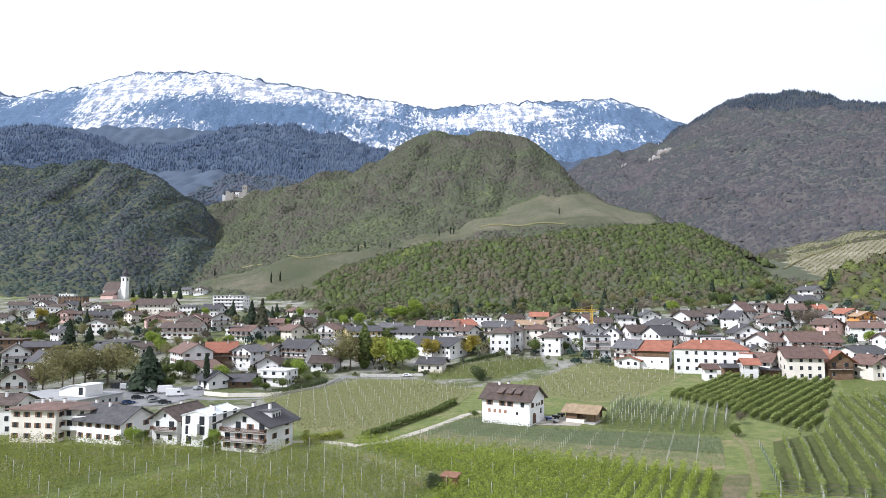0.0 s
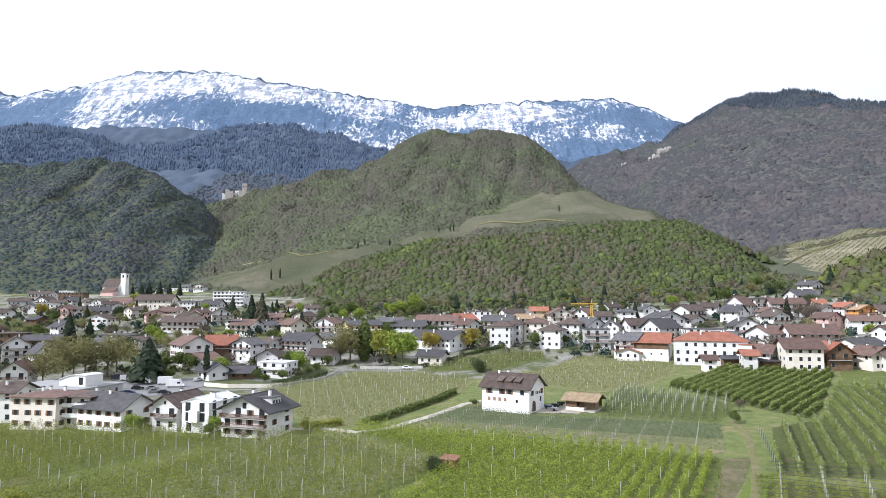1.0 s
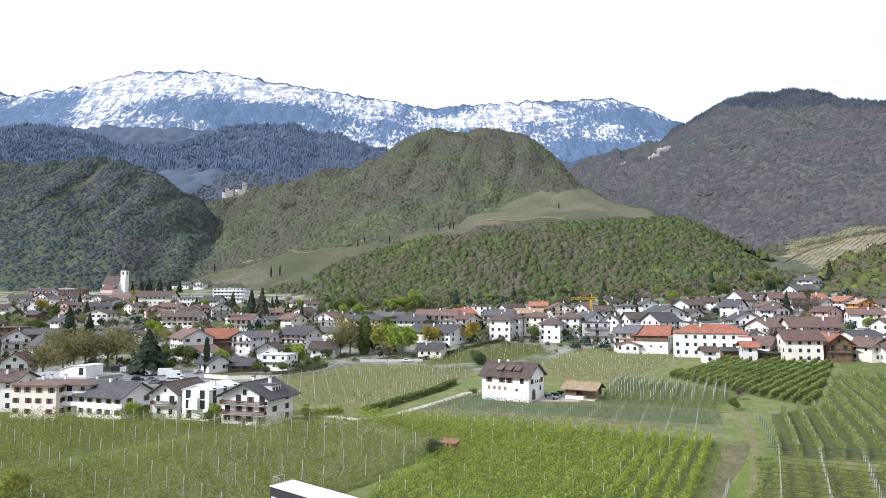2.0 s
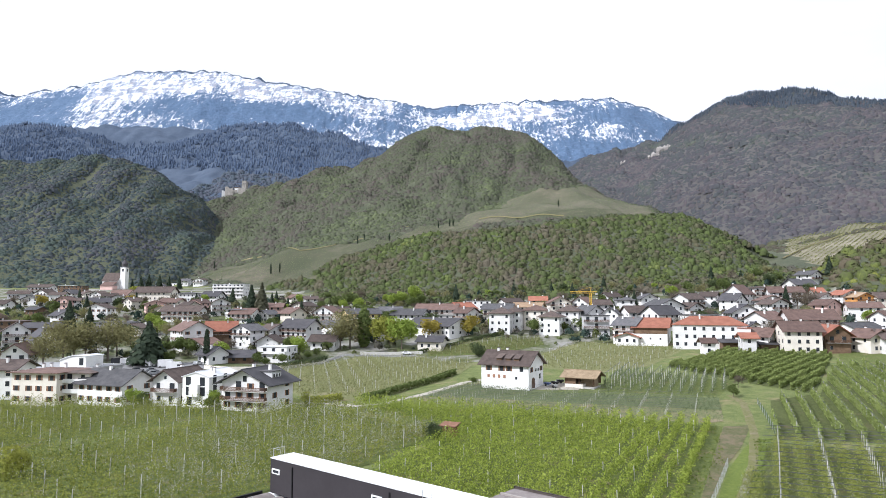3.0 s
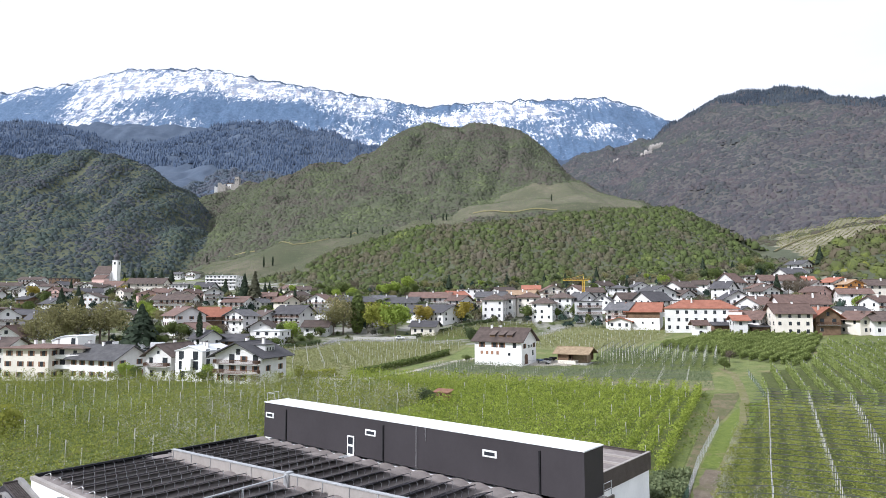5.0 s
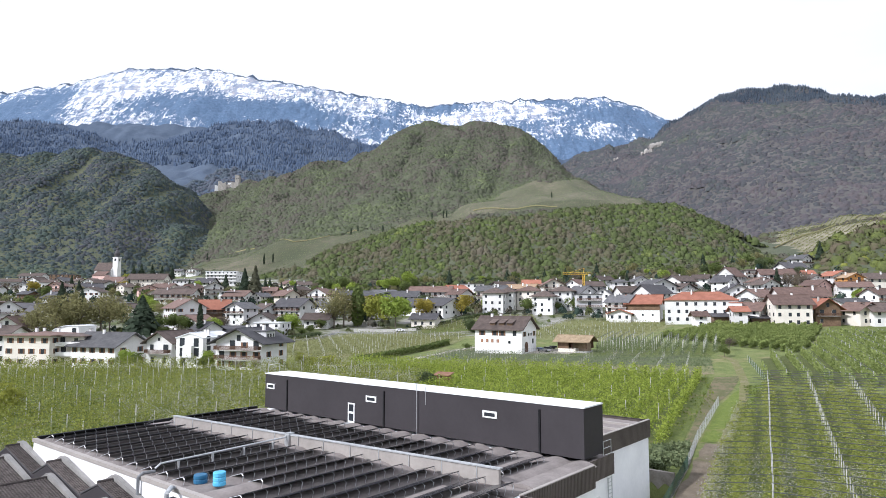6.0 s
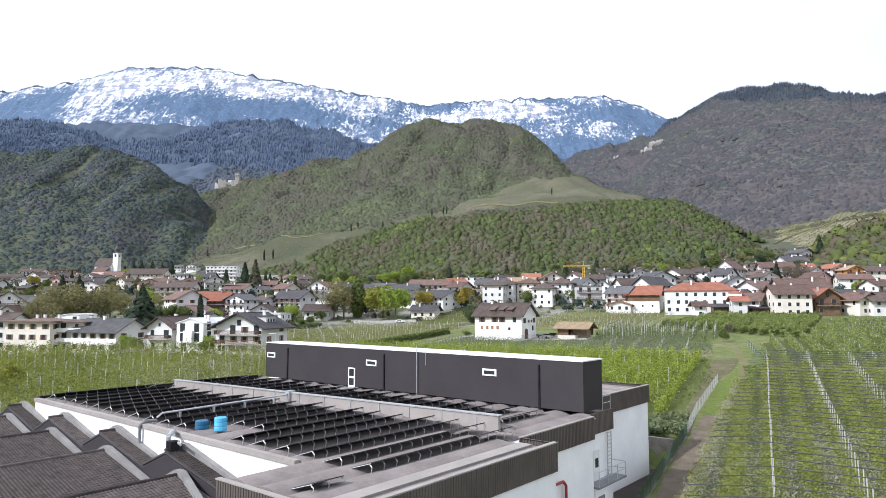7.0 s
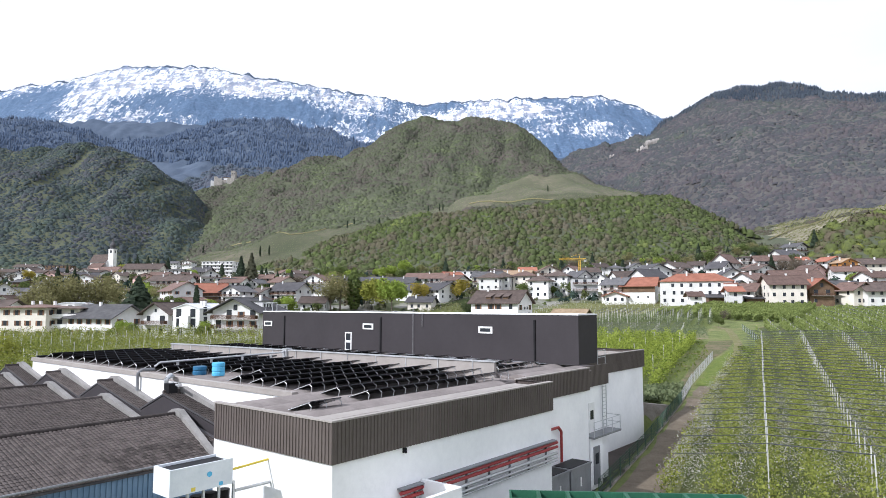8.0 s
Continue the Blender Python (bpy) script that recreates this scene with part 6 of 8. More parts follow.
def garden_shrubs():
    """Shrubs and small trees in the gardens between the houses."""
    rng = np.random.RandomState(75)
    p = jittered(-380, 260, 235, 520, 7.2, 76)
    x, y = p[:, 0], p[:, 1]
    ok = clear_of_houses(x, y, 0.6) & (np.abs(x) < 0.72 * y) & (rng.uniform(0, 1, len(x)) < 0.62)
    for f in (FIELD_D, FIELD_E, FIELD_G, FIELD_J, FIELD_K):
        ok &= ~inside(f, x, y)
    ok &= (y > 262 - 0.05 * x) & (y < 500) & (steepest(x, y) == "")
    ok &= ~((x > -60) & (x < 60) & (y < 290)) & ~((x > -145) & (x < -88) & (y < 265)) & ~((x > 40) & (x < 110) & (y < 290))
    x, y = x[ok], y[ok]
    places = np.column_stack([x, y, height(x, y) - 0.2])
    r = rng.uniform(0.8, 2.5, len(x))
    templates = [crown_quads(np.random.RandomState(770 + k), 90, 0.95, 0.18) for k in range(5)]
    third = rng.randint(0, 4, len(x))
    for k, (colour, word) in enumerate((("knoll", "green"), ("castle", "olive"), ("corner", "yellow-green"), ("fir", "dark evergreen"))):
        m = third == k
        scatter("garden_shrubs", places[m], r[m], templates, WOOD_COLOURS[colour], f"{word} shrubs in gardens between the houses", "shrubs", 78 + k, r[m] * rng.uniform(0.9, 1.7, m.sum()))


garden_shrubs()
PLOT_A = ((-150, 366), (-128, 383), (-72, 378), (-66, 354), (-118, 358))
PLOT_B = ((-330, 470), (-270, 418), (-238, 386), (-262, 376), (-305, 412), (-345, 455))
patch("garden_plot", PLOT_A, PALE, "grass between vines in a village plot", "field")
patch("garden_plot", PLOT_B, LUSH, "grass between vines in a village plot", "field")
plants("village_vines", "bright green vine rows between village houses", PLOT_A, 60, 2.6, 0.8, 9, 0.2, 1.8, 0.6, 0.17, "vine", 81)
plants("village_vines", "green vine rows on a plot above the houses", PLOT_B, 40, 2.8, 0.9, 8, 0.2, 1.8, 0.6, 0.2, "pale", 82)
posts("slim posts of a village vineyard", PLOT_A, 60, 5.2, 6.0, 2.2, 0.05, 83, limit=60)


# ---- village trees ----
TREE_LEAVES = {
    "brown": foliage("budding_leaves", (0.135, 0.128, 0.06), (0.265, 0.25, 0.11), size=7),
    "bare": foliage("bare_twigs", (0.11, 0.09, 0.07), (0.19, 0.16, 0.12), size=7),
    "yellow": foliage("yellow_green_leaves", (0.16, 0.18, 0.03), (0.33, 0.34, 0.07), size=7),
    "amber": foliage("amber_leaves", (0.22, 0.18, 0.03), (0.40, 0.33, 0.07), size=7),
    "lime": foliage("lime_leaves", (0.15, 0.21, 0.03), (0.32, 0.40, 0.08), size=7),
    "green": foliage("green_leaves", (0.065, 0.09, 0.03), (0.16, 0.20, 0.06), size=7),
    "dark": foliage("dark_green_leaves", (0.045, 0.065, 0.03), (0.11, 0.14, 0.06), size=7),
    "needle": foliage("dark_needles", (0.022, 0.034, 0.022), (0.06, 0.082, 0.05), size=7),
    "brownneedle": foliage("thin_brown_needles", (0.06, 0.062, 0.04), (0.12, 0.12, 0.075), size=7),
}
BARK = plain("grey_brown_bark", (0.08, 0.065, 0.05), (0.18, 0.15, 0.12), 0.6, 0.95, relief=0.7)
TREE_WORDS = {"brown": "budding broadleaf tree with olive-brown crown", "bare": "leafless grey-brown tree with fine twigs", "yellow": "yellow-green broadleaf tree in fresh leaf", "amber": "amber-leaved tree in spring colour", "lime": "bright lime-green tree in fresh leaf", "green": "green broadleaf tree in leaf", "dark": "dense dark green bush", "round": "rounded dense dark green bush", "fir": "tall dark green conifer", "brownfir": "tall thinning brownish conifer", "cedar": "broad dark cedar with spreading tiers", "cypress": "slim dark columnar cypress", "poplar": "tall narrow green poplar", "hedge": "clipped yellow-green hedge bush"}
CROWNS = {}


def crown_mesh(kind, variant):
    """Crowns of height 1 in a few variants, made of leaf clumps."""
    key = (kind, variant)
    if key in CROWNS:
        return CROWNS[key]
    rng = np.random.RandomState(100 + variant + 7 * len(kind))
    if kind in ("fir", "brownfir"):
        v, mat = cone_quads(rng, 700, 0.24, 0.05), "needle" if kind == "fir" else "brownneedle"
    elif kind == "cedar":
        v, mat = cone_quads(rng, 900, 0.42, 0.055), "needle"
    elif kind in ("cypress", "poplar"):
        n = 600 if kind == "cypress" else 900
        t, a = rng.uniform(0, 1, n), rng.uniform(0, 2 * math.pi, n)
        w = (0.085 if kind == "cypress" else 0.17) * np.sin(math.pi * np.clip(t * 0.9 + 0.1, 0, 1)) ** 0.6 * rng.uniform(0.6, 1.05, n)
        c = np.stack([np.cos(a) * w, np.sin(a) * w, 0.04 + 0.95 * t], 1)
        v = quads_at(rng, c, np.full(n, 0.026 if kind == "cypress" else 0.03), np.stack([np.cos(a), np.sin(a), 0.4 + 0 * a], 1))
        mat = "needle" if kind == "cypress" else "green"
    else:
        # several boughs, each with a cloud of clumps of its own
        low = kind in ("round", "hedge", "dark")
        n, boughs = 2600, 13
        base = rng.normal(size=(boughs, 3)) * (0.19, 0.19, 0.12) + (0, 0, 0.45 if low else 0.64)
        pick = rng.randint(0, boughs, n)
        d = rng.normal(size=(n, 3))
        d /= np.linalg.norm(d, axis=1)[:, None]
        c = base[pick] + d * rng.uniform(0.5, 1.0, (n, 1)) ** 0.6 * (0.27 if low else 0.23)
        c[:, 2] = np.clip(c[:, 2], 0.03 if low else 0.22, 1.0)
        v = quads_at(rng, c, rng.uniform(0.5, 1.2, n) * (0.013 if kind == "bare" else 0.016 if kind == "brown" else 0.026), d)
        mat = {"round": "dark", "hedge": "yellow"}.get(kind, kind)
    me = bpy.data.meshes.new("crown")
    mesh_from(me, v, np.arange(len(v)).reshape(-1, 4))
    me.materials.append(TREE_LEAVES[mat])
    CROWNS[key] = me
    return me


def trunk_mesh(kind):
    key = ("trunk", kind)
    if key in CROWNS:
        return CROWNS[key]
    rng = random.Random(len(kind))
    bm = bmesh.new()

    def limb(a, b, r0, r1):
        a, b = Vector(a), Vector(b)
        q = (b - a).to_track_quat("Z", "Y").to_matrix()
        r = [[bm.verts.new(p + q @ Vector((w * math.cos(k * math.pi / 3), w * math.sin(k * math.pi / 3), 0))) for k in range(6)] for p, w in ((a, r0), (b, r1))]
        for k in range(6):
            bm.faces.new((r[0][k], r[0][(k + 1) % 6], r[1][(k + 1) % 6], r[1][k]))

    top = 0.92 if kind in ("fir", "brownfir", "cedar", "cypress", "poplar") else 0.5
    limb((0, 0, -0.05), (0, 0, top), 0.022, 0.006 if top > 0.6 else 0.014)
    if top < 0.6:
        for k in range(9):
            a = k * 2.4
            s = Vector((0, 0, 0.25 + 0.028 * k))
            e = s + Vector((math.cos(a) * rng.uniform(0.14, 0.26), math.sin(a) * rng.uniform(0.14, 0.26), rng.uniform(0.16, 0.36)))
            limb(s, e, 0.010, 0.003)
            limb(s.lerp(e, 0.5), s.lerp(e, 0.5) + Vector((rng.uniform(-0.1, 0.1), rng.uniform(-0.1, 0.1), 0.16)), 0.006, 0.002)
    me = bpy.data.meshes.new("trunk")
    bm.to_mesh(me)
    bm.free()
    me.materials.append(BARK)
    CROWNS[key] = me
    return me


TREE_RNG = random.Random(3)


def tree(x, y, h, kind, where="", base=None):
    z = height_at(x, y) if base is None else base
    ob = thing("tree", pose(x, y, z - 0.1, 0, 0, TREE_RNG.uniform(0, 360)), TREE_WORDS[kind] + (" " + where if where else ""), "tree", "trees of the valley")
    s = Matrix.Diagonal((h * TREE_RNG.uniform(0.9, 1.15), h * TREE_RNG.uniform(0.9, 1.15), h, 1))
    crown = new("crown", crown_mesh(kind, TREE_RNG.randint(0, 2)))
    trunk = new("trunk", trunk_mesh(kind))
    for o in (crown, trunk):
        o.parent = ob
        o.matrix_basis = s
    return ob


tree(-152.3, 253.4, 16.8, "brown")
tree(-146.1, 258.0, 18, "brown")
tree(-139.9, 263.1, 18, "brown")
tree(-142.2, 274.5, 15.6, "brown")
tree(-151.8, 240.4, 14.4, "brown")
tree(-162.4, 251.2, 10.8, "brown")
tree(-155.0, 265.3, 14.4, "brown")
tree(-206.0, 346.9, 16, "fir")
tree(-198.8, 353.5, 12, "fir")
tree(-118.1, 252.0, 17, "cedar")
tree(-98.3, 258.9, 14, "cypress")
tree(-123.9, 396.6, 20, "fir")
tree(-115.0, 387.9, 22, "brownfir")
tree(-161.1, 471.5, 12, "fir")
tree(-299.2, 617.3, 14, "fir")
tree(-293.7, 621.9, 15, "fir")
tree(-288.4, 632.9, 14, "fir")
tree(-281.0, 637.6, 12, "fir")
tree(-265.1, 623.9, 13, "fir")
tree(-322.6, 647.8, 9, "fir")
tree(-42.4, 306.4, 20, "poplar")
tree(-48.5, 303.8, 19.2, "brown")
tree(-52.6, 301.7, 14.4, "brown")
tree(-30.3, 304.6, 15, "yellow")
tree(-24.2, 300.2, 15, "lime")
tree(-36.9, 320.9, 13, "yellow")
tree(-11.2, 319.3, 10, "amber")
tree(6.6, 322.0, 10, "amber")
tree(-3.1, 322.8, 8, "amber")
tree(9.7, 270.8, 7.5, "round")
tree(-67.1, 283.0, 9, "lime")
tree(-96.2, 272.0, 8, "lime")
tree(0.8, 440.4, 13, "fir")
tree(-27.4, 448.5, 13, "lime")
tree(-35.8, 441.9, 10, "lime")
tree(-41.8, 436.8, 9, "lime")
tree(100.4, 367.4, 12, "fir")
tree(97.4, 371.3, 8, "fir")
tree(186.5, 346.9, 11, "bare")
tree(183.4, 353.3, 10, "bare")
tree(194.4, 366.2, 9, "bare")
tree(236.7, 415.4, 12, "fir")
tree(187.5, 385.0, 9, "fir")
tree(195.6, 357.4, 8, "fir")
tree(-117.1, 279.5, 8, "green")
tree(-121.9, 274.9, 7, "green")
tree(-110.9, 276.1, 7, "green")
tree(-231.1, 465.3, 9, "amber")
tree(-297.7, 467.2, 9, "amber")
tree(-261.9, 531.4, 10, "yellow")
tree(-111.0, 254.7, 5, "green")
tree(-69.0, 262.6, 5, "green")
tree(-78.5, 260.4, 5, "green")
tree(-73.8, 255.9, 4, "green")
tree(-99.0, 290.3, 6, "bare")
tree(-93.4, 296.4, 5, "green")
tree(-54.6, 381.5, 10, "green")
tree(-27.4, 418.2, 9, "green")
tree(-22.5, 428.7, 9, "green")
tree(116.2, 282.4, 5, "bare")
tree(93.6, 279.0, 4, "bare")
tree(53.3, 321.2, 6, "green")
tree(-145.1, 375.9, 6, "bare")
tree(165.7, 281.7, 6, "bare")
tree(201.4, 331.8, 6, "green")
tree(196.1, 333.2, 5, "green")
tree(-214.6, 312.4, 7, "green")
tree(-159.3, 242.3, 8.4, "brown")
tree(-91.1, 375.4, 8, "green")
tree(-88.9, 394.3, 8, "bare")
tree(-75.4, 423.8, 10, "green")
tree(-69.9, 435.3, 11, "green")
tree(-185.0, 367.2, 7, "bare")
tree(97.6, 341.6, 5, "green")
tree(-59.9, 283.7, 4, "green")
tree(-62.2, 277.7, 4, "green")
tree(-57.6, 296.6, 5, "green")
tree(-110.4, 431.2, 9, "fir")
tree(-190.9, 480.0, 8, "fir")
tree(-135.1, 493.4, 8, "fir")
tree(-256.9, 471.3, 7, "green")
tree(172.6, 385.3, 8, "bare")
tree(87.1, 358.3, 6, "green")
tree(-86.9, 171.6, 4, "green")
tree(-82.2, 168.1, 5, "lime")
tree(-79.3, 166.7, 4, "green")
tree(-60.3, 162.0, 3.6, "green")
tree(-60.2, 165.5, 4.5, "lime")
tree(-49.9, 155.7, 3, "bare")
tree(-45.3, 153.7, 3, "bare")
tree(-37.2, 167.4, 3.5, "hedge")
tree(76.2, 179.3, 4, "bare")
tree(5.6, 196.2, 2.5, "green")
tree(-3.9, 130.1, 4, "dark")
tree(69.6, 166.8, 3.2, "green")
tree(-70.2, 104.9, 5.2, "hedge")
tree(-18.8, 752.6, 9, "cypress", "on the vineyard slope")
tree(-5.7, 752.6, 9, "cypress", "on the vineyard slope")
tree(-1.7, 752.2, 8, "cypress", "on the vineyard slope")
tree(-191.0, 673.5, 11, "cypress", "on the vineyard slope")
tree(-183.3, 679.5, 10, "cypress", "on the vineyard slope")
tree(-111.7, 745.3, 9, "cypress", "on the vineyard slope")
tree(-104.4, 749.2, 9, "cypress", "on the vineyard slope")
tree(-74.9, 742.7, 9, "cypress", "on the vineyard slope")
tree(-283.0, 761.7, 10, "cypress", "on the vineyard slope")
tree(-656.3, 2650.1, 10, "cypress", "on the vineyard slope")
tree(120.9, 753.4, 8, "cypress", "on the vineyard slope")


def village_trees():
    """Garden trees in the gaps between the houses."""
    rng = random.Random(91)
    p = jittered(-370, 235, 268, 500, 22.0, 92)
    x, y = p[:, 0], p[:, 1]
    ok = clear_of_houses(x, y, 1.0) & (np.abs(x) < 0.70 * y) & (steepest(x, y) == "") & (y > 285 - 0.06 * x)
    for f in (FIELD_D, FIELD_E, FIELD_G, FIELD_J, FIELD_K, PLOT_A, PLOT_B):
        ok &= ~inside(f, x, y)
    ok &= ~((x > -62) & (x < 60) & (y < 318)) & ~((x > 40) & (x < 200) & (y < 282))
    for a, b in p[ok]:
        kind = rng.choice(("green", "green", "bare", "brown", "brown", "dark", "fir", "bare", "lime"))
        tree(float(a), float(b), rng.uniform(4.5, 9.5) * (1.35 if kind == "fir" else 1.0), kind, "in a village garden")


village_trees()

# ---- the hall ----
# its own axes: x runs along the long wall, y across it, z as in the world
HALL_TURN = 51.0
HALL = pose(0, 0, 0, 0, 0, HALL_TURN)
WHITE = plain("white_render", (0.78, 0.785, 0.79), (0.91, 0.91, 0.91), 3.0, 0.9, relief=0.15)
DARK = plain("dark_cladding", (0.042, 0.038, 0.041), (0.052, 0.047, 0.051), 4.0, 0.55, relief=0.05)
RIBBED = plain("brown_ribbed_metal", (0.105, 0.088, 0.081), (0.145, 0.123, 0.114), 3.0, 0.45, 0.1, relief=0.05)
ROOF_SHELL = plain("weathered_fibre_roof", (0.167, 0.147, 0.140), (0.276, 0.247, 0.236), 1.8, 0.9, relief=0.5)
MEMBRANE = plain("white_roof_membrane", (0.66, 0.67, 0.68), (0.78, 0.79, 0.80), 3.0, 0.7, relief=0.1)
BEIGE = plain("beige_parapet_sheet", (0.258, 0.235, 0.218), (0.358, 0.330, 0.308), 2.5, 0.7, relief=0.1)
PANEL = plain("solar_panel_back", (0.012, 0.012, 0.016), (0.028, 0.028, 0.034), 1.0, 0.25, relief=0)
BLACK = plain("black_metal", (0.010, 0.010, 0.011), (0.02, 0.02, 0.022), 1.0, 0.5, relief=0)
RED_PIPE = plain("red_pipe_paint", (0.24, 0.028, 0.03), (0.34, 0.055, 0.05), 0.6, 0.5, relief=0.05)
BLUE_WALL = plain("blue_ribbed_metal", (0.10, 0.17, 0.26), (0.15, 0.23, 0.33), 2.0, 0.5, 0.1, relief=0.05)
BLUE_TANK = plain("light_blue_plastic", (0.08, 0.38, 0.62), (0.14, 0.48, 0.72), 0.5, 0.4, relief=0)
NAVY_TANK = plain("dark_blue_plastic", (0.02, 0.10, 0.20), (0.04, 0.15, 0.27), 0.5, 0.4, relief=0)
GREEN_CRATE = plain("green_plastic_crate", (0.02, 0.085, 0.05), (0.038, 0.135, 0.08), 0.8, 0.5, relief=0.05, vary=0.1)
GREY_BOX = plain("grey_painted_steel", (0.16, 0.165, 0.175), (0.23, 0.235, 0.245), 0.8, 0.5, relief=0.05)
UNIT_WHITE = plain("white_painted_steel", (0.62, 0.66, 0.70), (0.74, 0.77, 0.80), 0.8, 0.5, relief=0.05)
TILE = plain("dark_roof_tile", (0.040, 0.034, 0.033), (0.100, 0.086, 0.081), 0.5, 0.85, relief=0.5, vary=0.4)
YELLOW = plain("yellow_paint", (0.60, 0.45, 0.05), (0.75, 0.60, 0.10), 0.5, 0.6, relief=0)


for dull in (DARK, RIBBED, BLACK, ROOF_SHELL, TILE):
    dull.node_tree.nodes["Principled BSDF"].inputs["Specular IOR Level"].default_value = 0.12


def ribbed(length, z0, z1, pitch=0.21, depth=0.04):
    """A sheet along x from 0 to length with upright ribs; it faces -y."""
    bm = bmesh.new()
    xs, ys = [], []
    n = int(length / pitch)
    for k in range(n):
        x = k * length / n
        w = length / n
        xs += [x, x + 0.38 * w, x + 0.46 * w, x + 0.92 * w]
        ys += [0, 0, -depth, -depth]
    xs.append(length)
    ys.append(0)
    a = [bm.verts.new((x, y, z0)) for x, y in zip(xs, ys)]
    b = [bm.verts.new((x, y, z1)) for x, y in zip(xs, ys)]
    for k in range(len(xs) - 1):
        bm.faces.new((a[k], a[k + 1], b[k + 1], b[k]))
    back0, back1 = [bm.verts.new((x, 0.12, z)) for x, z in ((0, z0), (0, z1))], [bm.verts.new((x, 0.12, z)) for x, z in ((length, z0), (length, z1))]
    bm.faces.new((back0[0], a[0], b[0], back0[1]))
    bm.faces.new((a[-1], back1[0], back1[1], b[-1]))
    bm.faces.new([back0[1]] + b + [back1[1]])
    bm.faces.new([back1[0]] + a[::-1] + [back0[0]])
    return bm


def placed(bm, m):
    bmesh.ops.transform(bm, verts=bm.verts, matrix=m)
    return bm


hall = thing("fruit_hall", HALL, "white rendered storage hall with dark ribbed fascia and shell roof", "hall")
part("front_wall", boxed(18.4, 36.2, 20.9, 29.6, 0.5, 10.6), WHITE, hall)
part("front_fascia", placed(ribbed(18.0, 9.35, 11.05), pose(18.3, 20.82, 0)), RIBBED, hall, "dark ribbed metal fascia")
part("side_fascia", placed(ribbed(8.7, 9.35, 11.05), pose(18.32, 29.5, 0, 0, 0, -90)), RIBBED, hall, "dark ribbed metal fascia")
part("end_fascia", placed(ribbed(2.6, 9.35, 11.05), pose(36.28, 20.82, 0, 0, 0, 90)), RIBBED, hall, "dark ribbed metal fascia")
part("main_wall", boxed(23.2, 52.0, 29.6, 67.4, 0.5, 10.75), WHITE, hall)
part("second_wall", boxed(36.2, 46.4, 23.5, 29.6, 0.5, 10.6), WHITE, hall)
part("second_fascia", placed(ribbed(10.3, 9.35, 11.0), pose(36.2, 23.42, 0)), RIBBED, hall, "dark ribbed metal fascia")
part("third_wall", boxed(46.4, 51.4, 24.3, 29.6, 0.5, 10.6), WHITE, hall)
part("third_fascia", placed(ribbed(5.0, 9.35, 11.0), pose(46.5, 24.22, 0)), RIBBED, hall, "dark ribbed metal fascia")
part("annex_wall", boxed(52.0, 68.0, 28.0, 46.0, 0.5, 10.6), WHITE, hall)
part("annex_fascia", placed(ribbed(16.3, 9.3, 11.05), pose(52.0, 27.92, 0)), RIBBED, hall, "dark ribbed metal fascia")
part("annex_end_fascia", placed(ribbed(18.1, 9.3, 11.05), pose(68.28, 27.9, 0, 0, 0, 90)), RIBBED, hall, "dark ribbed metal fascia")
# roof decks and the metal trim round them
part("front_deck", boxed(18.5, 36.1, 21.0, 29.6, 10.6, 10.72), ROOF_SHELL, hall)
part("second_deck", boxed(36.2, 51.4, 24.4, 29.6, 10.6, 10.75), ROOF_SHELL, hall)
part("annex_deck", boxed(52.0, 68.1, 28.1, 45.9, 10.6, 10.75), ROOF_SHELL, hall)
for k in range(5):
    part("annex_seam", boxed(52.6 + 3.1 * k, 52.9 + 3.1 * k, 28.2, 45.8, 10.75, 10.95), BEIGE, hall)
part("roof_trim", boxed(18.25, 36.3, 20.78, 21.1, 11.05, 11.12), BEIGE, hall)
part("roof_trim", boxed(18.25, 18.55, 21.1, 29.5, 11.05, 11.12), BEIGE, hall)
part("roof_trim", boxed(36.3, 46.5, 23.38, 23.65, 11.0, 11.07), BEIGE, hall)
part("roof_trim", boxed(52.0, 68.3, 27.88, 28.15, 11.05, 11.12), BEIGE, hall)
part("roof_trim", boxed(23.1, 23.5, 29.6, 67.5, 10.75, 11.05), BEIGE, hall)
part("roof_trim", boxed(23.5, 46.9, 67.2, 67.5, 10.75, 11.2), BLACK, hall)
part("walkway", boxed(19.5, 35.8, 22.3, 23.3, 10.72, 10.86), BEIGE, hall)


def shell(x0, x1, width=2.25, rise=0.30):
    """A shallow barrel shell along x, standing on z = 0."""
    bm = bmesh.new()
    n = 7
    prof = [(-width / 2 + width * k / n, rise * math.sin(math.pi * k / n) ** 0.8 + 0.02) for k in range(n + 1)]
    a = [bm.verts.new((x0, y, z)) for y, z in prof]
    b = [bm.verts.new((x1, y, z)) for y, z in prof]
    for k in range(n):
        bm.faces.new((a[k], b[k], b[k + 1], a[k + 1])[::-1])
    bm.faces.new(a)
    bm.faces.new(b[::-1])
    bmesh.ops.recalc_face_normals(bm, faces=bm.faces)
    return bm


# roof shells, one beside the other across the hall
for k in range(17):
    y = 30.2 + 2.25 * k
    part("roof_shell", placed(shell(23.5, 47.2), pose(0, y, 10.75)), ROOF_SHELL, hall)
for k in range(3):
    part("roof_shell", placed(shell(38.5, 47.2), pose(0, 24.7 + 2.25 * k, 10.75)), ROOF_SHELL, hall)
for k in range(3):
    part("roof_shell", placed(shell(19.0, 35.0), pose(0, 24.2 + 2.25 * k, 10.72)), ROOF_SHELL, hall)

# the parapet that parts the two roof fields
wall_line = Vector((3.2, -38.0, 0)).normalized()
